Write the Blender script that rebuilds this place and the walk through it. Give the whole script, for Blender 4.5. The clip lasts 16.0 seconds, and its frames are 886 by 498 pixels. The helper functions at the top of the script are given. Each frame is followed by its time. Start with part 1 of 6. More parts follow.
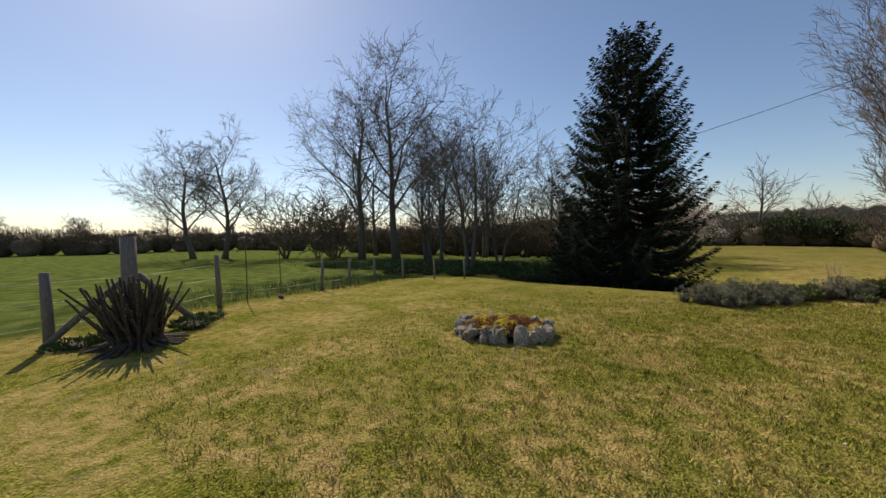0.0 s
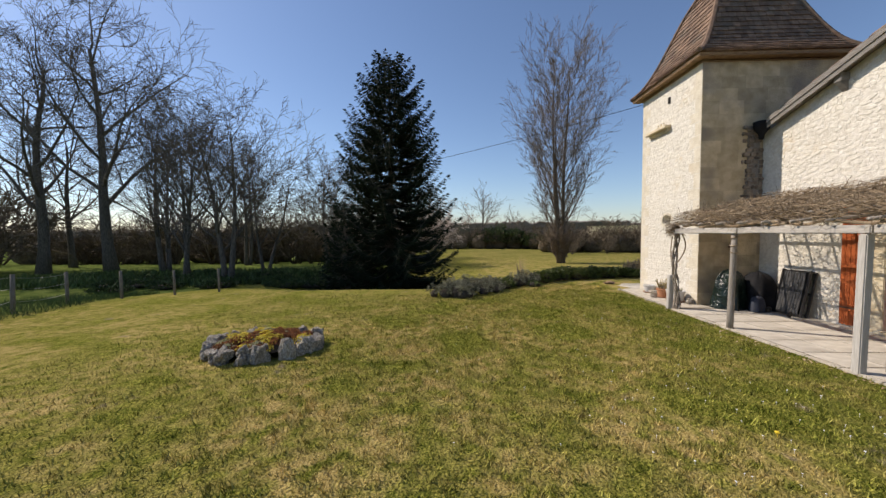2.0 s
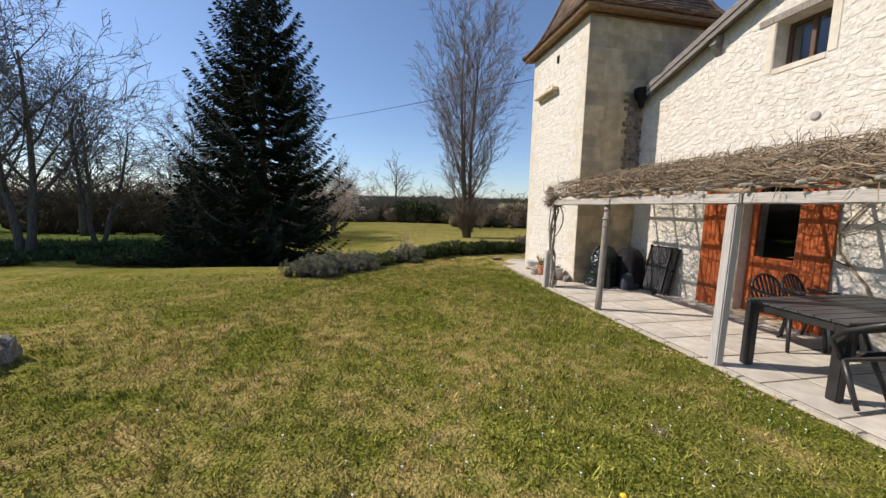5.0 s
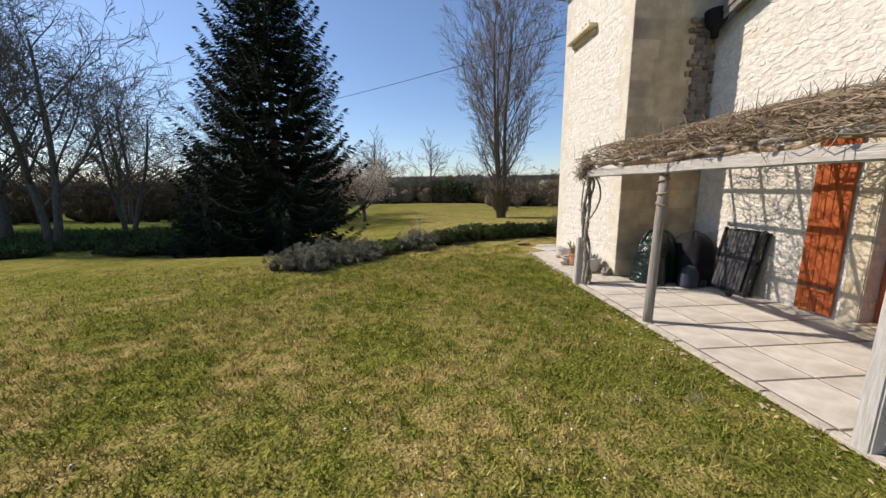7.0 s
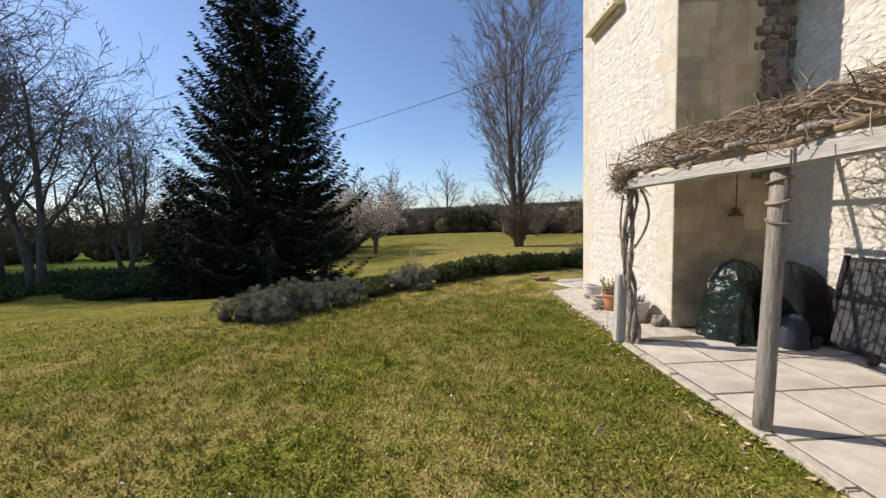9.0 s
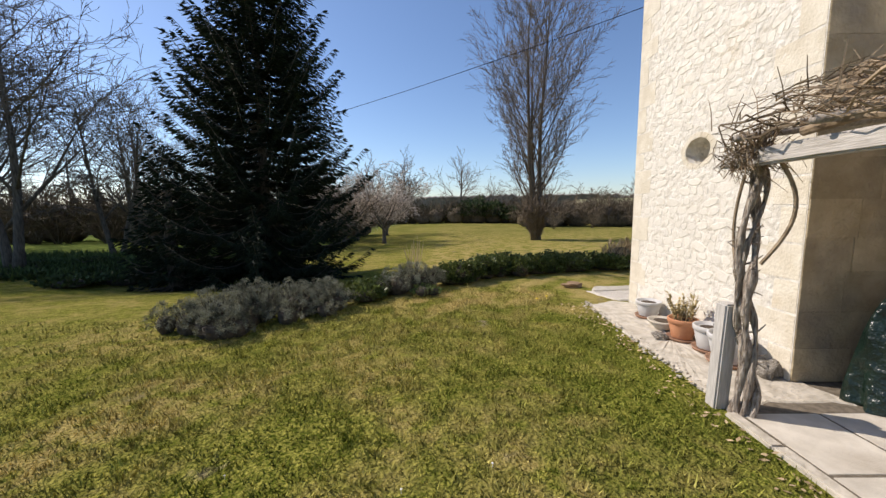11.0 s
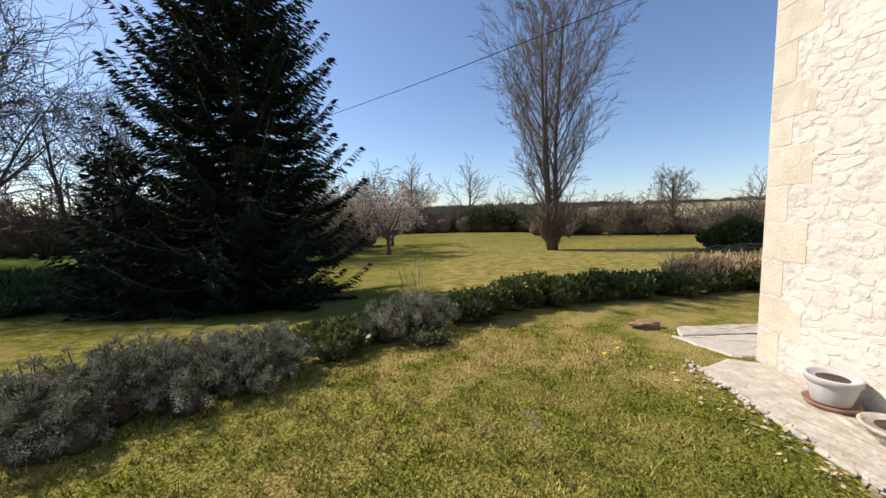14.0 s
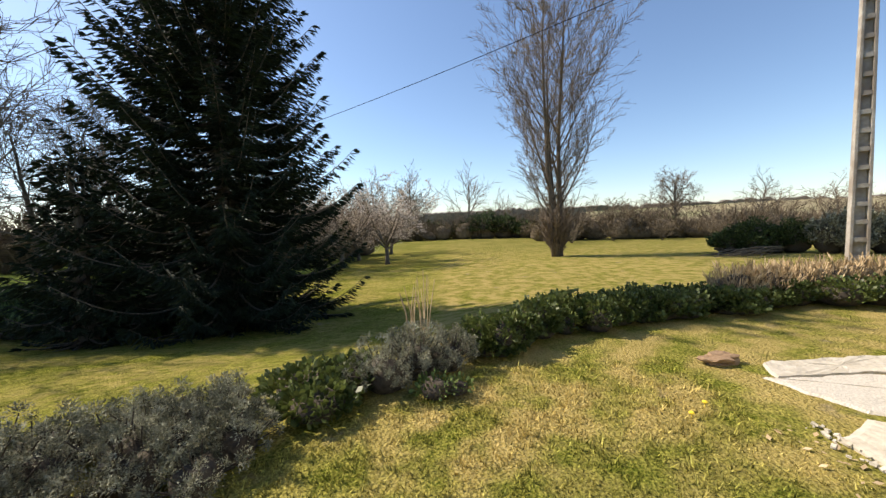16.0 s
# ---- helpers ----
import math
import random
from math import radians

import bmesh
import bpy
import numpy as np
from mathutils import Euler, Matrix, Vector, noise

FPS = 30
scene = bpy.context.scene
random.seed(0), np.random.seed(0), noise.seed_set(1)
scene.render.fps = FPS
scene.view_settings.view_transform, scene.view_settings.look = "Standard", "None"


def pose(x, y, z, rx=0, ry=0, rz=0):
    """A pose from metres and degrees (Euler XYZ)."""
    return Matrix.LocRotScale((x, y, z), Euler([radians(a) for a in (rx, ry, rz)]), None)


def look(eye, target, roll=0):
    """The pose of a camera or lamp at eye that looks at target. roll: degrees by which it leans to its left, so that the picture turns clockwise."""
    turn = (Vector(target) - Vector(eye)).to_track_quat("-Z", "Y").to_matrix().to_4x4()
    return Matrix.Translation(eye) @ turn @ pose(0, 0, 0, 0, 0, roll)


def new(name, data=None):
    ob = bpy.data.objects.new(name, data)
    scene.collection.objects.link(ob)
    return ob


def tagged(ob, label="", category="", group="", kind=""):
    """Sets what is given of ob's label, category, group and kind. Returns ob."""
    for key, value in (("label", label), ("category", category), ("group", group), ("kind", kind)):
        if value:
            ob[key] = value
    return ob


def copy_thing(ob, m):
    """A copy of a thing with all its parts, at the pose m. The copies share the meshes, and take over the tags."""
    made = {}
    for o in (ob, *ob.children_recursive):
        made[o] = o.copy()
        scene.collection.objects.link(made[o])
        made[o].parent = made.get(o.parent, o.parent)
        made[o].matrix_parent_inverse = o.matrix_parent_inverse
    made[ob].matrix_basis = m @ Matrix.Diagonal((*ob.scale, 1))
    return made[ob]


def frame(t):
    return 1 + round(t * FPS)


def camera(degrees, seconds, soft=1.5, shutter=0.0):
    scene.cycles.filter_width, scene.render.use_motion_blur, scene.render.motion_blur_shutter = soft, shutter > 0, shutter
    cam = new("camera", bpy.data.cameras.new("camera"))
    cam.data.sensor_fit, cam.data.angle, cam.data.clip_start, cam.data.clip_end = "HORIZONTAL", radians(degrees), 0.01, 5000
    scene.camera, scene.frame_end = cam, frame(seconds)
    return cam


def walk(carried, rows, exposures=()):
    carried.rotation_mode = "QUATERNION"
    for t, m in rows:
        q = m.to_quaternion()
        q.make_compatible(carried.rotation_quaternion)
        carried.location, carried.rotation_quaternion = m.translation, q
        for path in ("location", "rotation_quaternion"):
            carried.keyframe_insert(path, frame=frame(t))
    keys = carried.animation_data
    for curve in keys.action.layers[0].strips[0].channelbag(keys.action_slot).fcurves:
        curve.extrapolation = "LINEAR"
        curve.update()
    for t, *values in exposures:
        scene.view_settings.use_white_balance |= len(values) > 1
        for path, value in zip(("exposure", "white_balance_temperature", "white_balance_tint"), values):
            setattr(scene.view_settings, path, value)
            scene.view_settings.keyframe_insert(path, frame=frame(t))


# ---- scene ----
cam = camera(102.5, 16.0, soft=1.45)
PATH = [
    (0, (-0.257, 0.368, 1.79), (-1.469, 1.956, 1.692), -1.3),
    (0.5, (-0.251, 0.342, 1.804), (-1.149, 2.127, 1.709), -1.2),
    (1, (-0.26, 0.351, 1.813), (-0.845, 2.261, 1.725), -0.7),
    (1.5, (-0.226, 0.387, 1.8), (-0.527, 2.361, 1.695), -1.4),
    (2, (-0.192, 0.44, 1.806), (-0.261, 2.436, 1.716), -0.4),
    (2.5, (-0.054, 0.57, 1.778), (0.03, 2.563, 1.633), -0.1),
    (3, (0.124, 0.753, 1.741), (0.468, 2.707, 1.49), -0.4),
    (3.5, (0.295, 0.996, 1.728), (0.699, 2.944, 1.53), -0.5),
    (4, (0.544, 1.283, 1.686), (0.916, 3.24, 1.507), 0.0),
    (4.2, (0.674, 1.413, 1.664), (1.064, 3.363, 1.451), 1.5),
    (6.3, (1.826, 2.824, 1.651), (2.123, 4.785, 1.391), -1.9),
    (6.5, (1.901, 2.977, 1.666), (2.161, 4.933, 1.343), -3.5),
    (7, (2.126, 3.306, 1.627), (2.286, 5.269, 1.282), -0.4),
    (7.5, (2.301, 3.694, 1.56), (2.426, 5.664, 1.245), -0.5),
    (8, (2.474, 4.075, 1.555), (2.568, 6.047, 1.238), -2.9),
    (8.5, (2.622, 4.478, 1.554), (2.656, 6.458, 1.278), -0.5),
    (9, (2.713, 4.927, 1.517), (2.766, 6.918, 1.341), -2.0),
    (9.2, (2.737, 5.095, 1.514), (2.78, 7.081, 1.284), -2.9),
    (11.3, (2.853, 6.649, 1.491), (2.833, 8.635, 1.257), -0.3),
    (11.5, (2.86, 6.793, 1.485), (2.882, 8.778, 1.249), -0.3),
    (12, (2.842, 7.167, 1.488), (2.894, 9.158, 1.299), -0.8),
    (12.5, (2.883, 7.532, 1.445), (2.861, 9.521, 1.242), -1.9),
    (13, (2.892, 7.852, 1.464), (2.842, 9.838, 1.227), 0.1),
    (13.5, (2.818, 8.212, 1.455), (2.778, 10.198, 1.223), -2.1),
    (14, (2.78, 8.514, 1.446), (2.713, 10.505, 1.265), -1.1),
    (14.5, (2.781, 8.79, 1.444), (2.725, 10.778, 1.232), -0.1),
    (15, (2.711, 9.089, 1.443), (2.716, 11.079, 1.247), -0.8),
    (15.5, (2.645, 9.329, 1.455), (2.649, 11.316, 1.225), -1.4),
    (16, (2.604, 9.551, 1.456), (2.545, 11.545, 1.313), -2.0),
]
walk(cam, [(t, look(eye, aim, roll)) for t, eye, aim, roll in PATH], [(0.0, 0.0, 7450, 14), (1.0, 0.0, 7400, 14), (2.2, 0.15, 6750, 15), (3.5, 0.22, 6600, 15), (9.0, 0.28, 6600, 15), (12.5, 0.3, 6650, 15), (14.5, 0.42, 6800, 14), (15.3, 0.58, 6950, 13), (16.0, 0.72, 7150, 12)])

# ---- sky, sun, exposure ----
SUN_EL = radians(43.0)
SUN_AZ = math.atan2(-0.94, 0.34)
world = bpy.data.worlds.new("sky")
scene.world = world
world.use_nodes = True
sky = world.node_tree.nodes.new("ShaderNodeTexSky")
sky.sky_type = "NISHITA"
sky.sun_disc = False
sky.sun_elevation = SUN_EL
sky.sun_rotation = SUN_AZ
sky.air_density, sky.dust_density, sky.ozone_density = 1.0, 0.35, 5.0
back = world.node_tree.nodes["Background"]
world.node_tree.links.new(sky.outputs[0], back.inputs[0])
back.inputs[1].default_value = 0.122
sun = new("sun", bpy.data.lights.new("sun", "SUN"))
sun.data.energy, sun.data.angle, sun.data.color = 4.3, radians(0.55), (1.0, 0.93, 0.82)
sun_from = Vector((math.sin(SUN_AZ) * math.cos(SUN_EL), math.cos(SUN_AZ) * math.cos(SUN_EL), math.sin(SUN_EL)))
sun.matrix_world = look(sun_from * 60, (0, 0, 0))

rng = random.Random(7)
nrg = np.random.default_rng(7)


# ---- materials ----
def material(name, a, b, rough=0.8, scale=6.0, detail=6.0, bump=0.3, bump_scale=60.0, c=None, c_scale=1.2, c_cover=0.5, metal=0.0, per=0.0, distance=0.01, island=False, through_light=0.0, stretch=(1, 1, 1), spec=0.3):
    """Two colours mixed by fine noise, a third laid over in larger patches, grain relief, and a tone that differs from piece to piece."""
    m = bpy.data.materials.new(name)
    m.use_nodes = True
    t = m.node_tree
    n, ln = t.nodes, t.links
    p = n["Principled BSDF"]
    co = n.new("ShaderNodeTexCoord")
    mp = n.new("ShaderNodeMapping")
    mp.inputs["Scale"].default_value = stretch
    ln.new(co.outputs["Object"], mp.inputs[0])

    def noise_at(sc, det, lo, hi):
        x = n.new("ShaderNodeTexNoise")
        x.inputs["Scale"].default_value, x.inputs["Detail"].default_value = sc, det
        ln.new(mp.outputs[0], x.inputs["Vector"])
        r = n.new("ShaderNodeMapRange")
        r.inputs[1].default_value, r.inputs[2].default_value = lo, hi
        ln.new(x.outputs["Fac"], r.inputs[0])
        return r.outputs[0]

    def blend(f, x, y):
        k = n.new("ShaderNodeMix")
        k.data_type = "RGBA"
        for sock, v in ((k.inputs[0], f), (k.inputs[6], x), (k.inputs[7], y)):
            if isinstance(v, tuple):
                sock.default_value = (*v, 1)
            elif isinstance(v, float):
                sock.default_value = v
            else:
                ln.new(v, sock)
        return k.outputs[2]

    col = blend(noise_at(scale, detail, 0.35, 0.65), a, b)
    if c:
        col = blend(noise_at(c_scale, 5.0, 1 - c_cover - 0.1, 1 - c_cover + 0.1), col, c)
    if per or island:
        src = n.new("ShaderNodeNewGeometry").outputs["Random Per Island"] if island else n.new("ShaderNodeObjectInfo").outputs["Random"]
        r = n.new("ShaderNodeMapRange")
        r.inputs[3].default_value, r.inputs[4].default_value = 1 - per, 1 + per
        ln.new(src, r.inputs[0])
        h = n.new("ShaderNodeHueSaturation")
        ln.new(r.outputs[0], h.inputs["Value"])
        ln.new(col, h.inputs["Color"])
        col = h.outputs[0]
    ln.new(col, p.inputs["Base Color"])
    p.inputs["Roughness"].default_value, p.inputs["Metallic"].default_value = rough, metal
    p.inputs["Specular IOR Level"].default_value = spec
    if bump:
        bn = n.new("ShaderNodeBump")
        bn.inputs["Strength"].default_value, bn.inputs["Distance"].default_value = bump, distance
        ln.new(noise_at(bump_scale, 5.0, 0.2, 0.8), bn.inputs["Height"])
        ln.new(bn.outputs[0], p.inputs["Normal"])
    if through_light:
        tr = n.new("ShaderNodeBsdfTranslucent")
        ln.new(col, tr.inputs[0])
        mx = n.new("ShaderNodeMixShader")
        mx.inputs[0].default_value = through_light
        ln.new(p.outputs[0], mx.inputs[1])
        ln.new(tr.outputs[0], mx.inputs[2])
        ln.new(mx.outputs[0], n["Material Output"].inputs[0])
    return m


def turf_material(name, fine, blades):
    """Mown lawn: green and straw patches of two sizes, bare scuffs; field green beyond the fence and the bank."""
    m = bpy.data.materials.new(name)
    m.use_nodes = True
    t = m.node_tree
    n, ln = t.nodes, t.links
    p = n["Principled BSDF"]
    co = n.new("ShaderNodeTexCoord")

    def noise_at(sc, det, lo, hi, dist=0.0):
        x = n.new("ShaderNodeTexNoise")
        x.inputs["Scale"].default_value, x.inputs["Detail"].default_value, x.inputs["Distortion"].default_value = sc, det, dist
        ln.new(co.outputs["Object"], x.inputs["Vector"])
        r = n.new("ShaderNodeMapRange")
        r.inputs[1].default_value, r.inputs[2].default_value = lo, hi
        ln.new(x.outputs["Fac"], r.inputs[0])
        return r.outputs[0]

    def blend(f, x, y):
        k = n.new("ShaderNodeMix")
        k.data_type = "RGBA"
        for sock, v in ((k.inputs[0], f), (k.inputs[6], x), (k.inputs[7], y)):
            if isinstance(v, tuple):
                sock.default_value = (*v, 1)
            else:
                ln.new(v, sock)
        return k.outputs[2]

    def arith(op, a, b=None):
        k = n.new("ShaderNodeMath")
        k.operation = op
        for sock, v in zip(k.inputs, (a, b)):
            if isinstance(v, float):
                sock.default_value = v
            elif v is not None:
                ln.new(v, sock)
        return k.outputs[0]

    green = blend(arith("MULTIPLY", noise_at(fine, 5.0, 0.36, 0.62), noise_at(fine * 0.22, 4.0, 0.2, 0.6)), (0.077, 0.098, 0.011), (0.385, 0.355, 0.076))
    straw = blend(noise_at(fine * 1.3, 4.0, 0.3, 0.7), (0.275, 0.20, 0.057), (0.64, 0.485, 0.20))
    dry = arith("MULTIPLY", noise_at(0.9, 5.0, 0.38, 0.60, 0.6), noise_at(6.0, 6.0, 0.34, 0.60))
    sep = n.new("ShaderNodeSeparateXYZ")
    ln.new(co.outputs["Object"], sep.inputs[0])
    # drier on the open rise, greener along the terrace and the bank
    r = n.new("ShaderNodeMapRange")
    r.inputs[1].default_value, r.inputs[2].default_value, r.inputs[3].default_value, r.inputs[4].default_value = 0.0, 5.5, 1.0, 0.9
    ln.new(sep.outputs[0], r.inputs[0])
    dry = arith("MULTIPLY", dry, r.outputs[0])
    damp = n.new("ShaderNodeMapRange")
    damp.inputs[1].default_value, damp.inputs[2].default_value, damp.inputs[3].default_value, damp.inputs[4].default_value = 6.5, 10.0, 1.0, 0.6
    ln.new(sep.outputs[1], damp.inputs[0])
    dry = arith("MULTIPLY", dry, damp.outputs[0])
    # a parched strip at the foot of the hedge
    q = n.new("ShaderNodeMapRange")
    q.inputs[1].default_value, q.inputs[2].default_value, q.inputs[4].default_value = 9.6, 11.8, 0.9
    ln.new(sep.outputs[1], q.inputs[0])
    q2 = n.new("ShaderNodeMapRange")
    q2.inputs[1].default_value, q2.inputs[2].default_value = 1.0, 2.5
    ln.new(sep.outputs[0], q2.inputs[0])
    strip = arith("MULTIPLY", arith("MULTIPLY", q.outputs[0], q2.outputs[0]), noise_at(2.2, 5.0, 0.40, 0.58))
    dry = arith("MAXIMUM", dry, strip)
    col = blend(dry, green, straw)
    # lush clover-green growth along the terrace and the tower
    w1, w2 = n.new("ShaderNodeMapRange"), n.new("ShaderNodeMapRange")
    w1.inputs[1].default_value, w1.inputs[2].default_value = 2.2, 4.2
    w2.inputs[1].default_value, w2.inputs[2].default_value, w2.inputs[3].default_value, w2.inputs[4].default_value = 11.2, 12.4, 0.8, 0.2
    ln.new(sep.outputs[0], w1.inputs[0])
    ln.new(sep.outputs[1], w2.inputs[0])
    lush = arith("MULTIPLY", arith("MULTIPLY", w1.outputs[0], w2.outputs[0]), noise_at(1.6, 5.0, 0.30, 0.56, 0.4))
    col = blend(lush, col, blend(noise_at(fine, 5.0, 0.36, 0.64), (0.05, 0.074, 0.009), (0.21, 0.22, 0.038)))
    bare = arith("MULTIPLY", noise_at(1.7, 3.0, 0.66, 0.72), noise_at(9.0, 4.0, 0.4, 0.6))
    col = blend(bare, col, (0.27, 0.215, 0.14))
    # rank meadow beyond the fence
    f = n.new("ShaderNodeMapRange")
    f.inputs[1].default_value, f.inputs[2].default_value = -10.2, -11.2
    ln.new(sep.outputs[0], f.inputs[0])
    meadow = blend(noise_at(1.5, 6.0, 0.35, 0.65), (0.07, 0.105, 0.022), (0.18, 0.215, 0.06))
    col = blend(f.outputs[0], col, meadow)
    # and under the bare trees behind the bank
    f2, f3 = n.new("ShaderNodeMapRange"), n.new("ShaderNodeMapRange")
    f2.inputs[1].default_value, f2.inputs[2].default_value = -4.0, -6.5
    f3.inputs[1].default_value, f3.inputs[2].default_value = 17.0, 20.0
    ln.new(sep.outputs[0], f2.inputs[0])
    ln.new(sep.outputs[1], f3.inputs[0])
    col = blend(arith("MULTIPLY", f2.outputs[0], f3.outputs[0]), col, meadow)
    # dry field at the far end
    g = n.new("ShaderNodeMapRange")
    g.inputs[1].default_value, g.inputs[2].default_value, g.inputs[4].default_value = 30.0, 52.0, 0.75
    ln.new(sep.outputs[1], g.inputs[0])
    side = n.new("ShaderNodeMapRange")
    side.inputs[1].default_value, side.inputs[2].default_value = -9.0, -5.0
    ln.new(sep.outputs[0], side.inputs[0])
    col = blend(arith("MULTIPLY", g.outputs[0], side.outputs[0]), col, blend(noise_at(0.4, 6.0, 0.4, 0.6), (0.13, 0.135, 0.03), (0.225, 0.195, 0.058)))
    if blades:
        h = n.new("ShaderNodeHueSaturation")
        r2 = n.new("ShaderNodeMapRange")
        r2.inputs[3].default_value, r2.inputs[4].default_value = 0.45, 1.9
        ln.new(n.new("ShaderNodeNewGeometry").outputs["Random Per Island"], r2.inputs[0])
        ln.new(r2.outputs[0], h.inputs["Value"])
        ln.new(col, h.inputs["Color"])
        col = h.outputs[0]
    else:
        bn = n.new("ShaderNodeBump")
        bn.inputs["Strength"].default_value, bn.inputs["Distance"].default_value = 0.85, 0.05
        ln.new(noise_at(38.0, 6.0, 0.2, 0.8), bn.inputs["Height"])
        ln.new(bn.outputs[0], p.inputs["Normal"])
    ln.new(col, p.inputs["Base Color"])
    p.inputs["Roughness"].default_value = 1.0
    p.inputs["Specular IOR Level"].default_value = 0.0
    return m


TURF = turf_material("lawn_turf", 45.0, False)
BLADE = turf_material("lawn_blades", 45.0, True)
MORTAR = material("lime_mortar", (0.60, 0.555, 0.47), (0.73, 0.69, 0.61), 0.9, 9, bump=0.9, bump_scale=17, c=(0.63, 0.51, 0.34), c_scale=0.7, c_cover=0.30, distance=0.02)
RUBBLE = material("pale_limestone", (0.61, 0.565, 0.48), (0.75, 0.71, 0.62), 0.88, 14, bump=0.12, bump_scale=12, c=(0.61, 0.49, 0.33), c_scale=0.9, c_cover=0.30, per=0.05, distance=0.004)
ASHLAR = material("dressed_limestone", (0.62, 0.52, 0.35), (0.72, 0.63, 0.46), 0.85, 5, bump=0.35, bump_scale=70, c=(0.50, 0.37, 0.21), c_scale=1.6, c_cover=0.4, per=0.10)
QUOIN = material("pale_quoin", (0.60, 0.535, 0.415), (0.70, 0.64, 0.52), 0.88, 6, bump=0.5, bump_scale=40, c=(0.56, 0.46, 0.31), c_scale=2, c_cover=0.3)
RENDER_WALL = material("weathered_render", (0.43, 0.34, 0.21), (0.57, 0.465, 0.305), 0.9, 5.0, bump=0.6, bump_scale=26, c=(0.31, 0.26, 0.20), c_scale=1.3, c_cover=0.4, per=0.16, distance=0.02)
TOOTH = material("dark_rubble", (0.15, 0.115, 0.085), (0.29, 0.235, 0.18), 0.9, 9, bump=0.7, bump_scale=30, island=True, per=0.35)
TILE = material("roof_tile", (0.145, 0.092, 0.064), (0.25, 0.165, 0.112), 0.85, 7, bump=0.4, bump_scale=40, c=(0.12, 0.10, 0.08), c_scale=2.0, c_cover=0.4, island=True, per=0.28)
EAVE = material("eave_plank", (0.24, 0.15, 0.085), (0.35, 0.235, 0.14), 0.8, 8, stretch=(1, 1, 6), bump=0.3)
VERGE = material("verge_timber", (0.19, 0.168, 0.148), (0.29, 0.268, 0.24), 0.9, 12, stretch=(6, 0.6, 6), bump=0.4, c=(0.17, 0.145, 0.12), c_scale=3, c_cover=0.35)
GREYWOOD = material("weathered_timber", (0.22, 0.19, 0.155), (0.36, 0.32, 0.275), 0.85, 12, stretch=(6, 6, 0.6), bump=0.5, bump_scale=20, c=(0.24, 0.20, 0.16), c_scale=2.5, c_cover=0.3, per=0.1)
PALEWOOD = material("pale_timber", (0.42, 0.39, 0.345), (0.54, 0.51, 0.46), 0.85, 12, stretch=(6, 6, 0.6), bump=0.4, bump_scale=20, c=(0.36, 0.31, 0.26), c_scale=3, c_cover=0.25)
BEAMWOOD = material("pale_beam", (0.40, 0.365, 0.32), (0.54, 0.50, 0.445), 0.85, 12, stretch=(6, 0.6, 6), bump=0.4, bump_scale=20, c=(0.30, 0.25, 0.2), c_scale=3, c_cover=0.25)
REDWOOD = material("red_stained_wood", (0.34, 0.075, 0.02), (0.44, 0.115, 0.034), 0.55, 9, stretch=(5, 5, 0.7), bump=0.25, bump_scale=25, c=(0.30, 0.075, 0.03), c_scale=2, c_cover=0.25)
DARKFRAME = material("brown_frame", (0.10, 0.055, 0.035), (0.15, 0.085, 0.05), 0.6, 10, stretch=(5, 5, 0.8))
PAVER = material("terrace_slab", (0.48, 0.435, 0.36), (0.61, 0.56, 0.475), 0.85, 6, bump=0.3, bump_scale=60, c=(0.35, 0.30, 0.235), c_scale=1.7, c_cover=0.35, per=0.09)
JOINT = material("joint_dirt", (0.11, 0.09, 0.065), (0.19, 0.16, 0.12), 0.95, 20)
CONCRETE = material("worn_concrete", (0.42, 0.375, 0.30), (0.57, 0.515, 0.425), 0.9, 9, bump=0.7, bump_scale=24, c=(0.40, 0.34, 0.255), c_scale=2.6, c_cover=0.34, distance=0.014)
GREYCON = material("grey_concrete", (0.36, 0.33, 0.29), (0.46, 0.43, 0.38), 0.9, 12, bump=0.4, c=(0.28, 0.24, 0.2), c_scale=2)
VINE = material("vine_stem", (0.15, 0.105, 0.062), (0.36, 0.275, 0.18), 0.9, 10, bump=0.4, island=True, per=0.35)
VINETRUNK = material("vine_bark", (0.20, 0.155, 0.115), (0.54, 0.465, 0.375), 0.95, 16, stretch=(4, 4, 0.7), bump=1.0, bump_scale=16, distance=0.03)
BARK = material("grey_bark", (0.075, 0.064, 0.052), (0.16, 0.14, 0.115), 0.95, 8, stretch=(3, 3, 0.6), bump=0.6, bump_scale=18)
TWIG = material("bare_twigs", (0.10, 0.083, 0.068), (0.19, 0.16, 0.13), 0.9, 6, bump=0)
POPBARK = material("poplar_bark", (0.09, 0.07, 0.05), (0.17, 0.135, 0.10), 0.95, 8, stretch=(3, 3, 0.6), bump=0.6, bump_scale=18)
POPTWIG = material("poplar_twigs", (0.13, 0.098, 0.07), (0.22, 0.17, 0.125), 0.9, 5, bump=0)
NEEDLE = material("fir_needles", (0.010, 0.018, 0.009), (0.025, 0.038, 0.018), 0.7, 3, bump=0, island=True, per=0.4, spec=0.2)
BLOSSOM = material("pale_blossom", (0.46, 0.385, 0.32), (0.62, 0.53, 0.45), 0.8, 8, bump=0, island=True, per=0.3, through_light=0.25)
LAVENDER = material("grey_lavender", (0.085, 0.085, 0.05), (0.38, 0.37, 0.26), 0.85, 7, bump=0, c=(0.24, 0.21, 0.15), c_scale=3, c_cover=0.2, island=True, per=0.35)
WOODY = material("woody_core", (0.05, 0.04, 0.03), (0.10, 0.08, 0.06), 0.95, 20, bump=0.6)
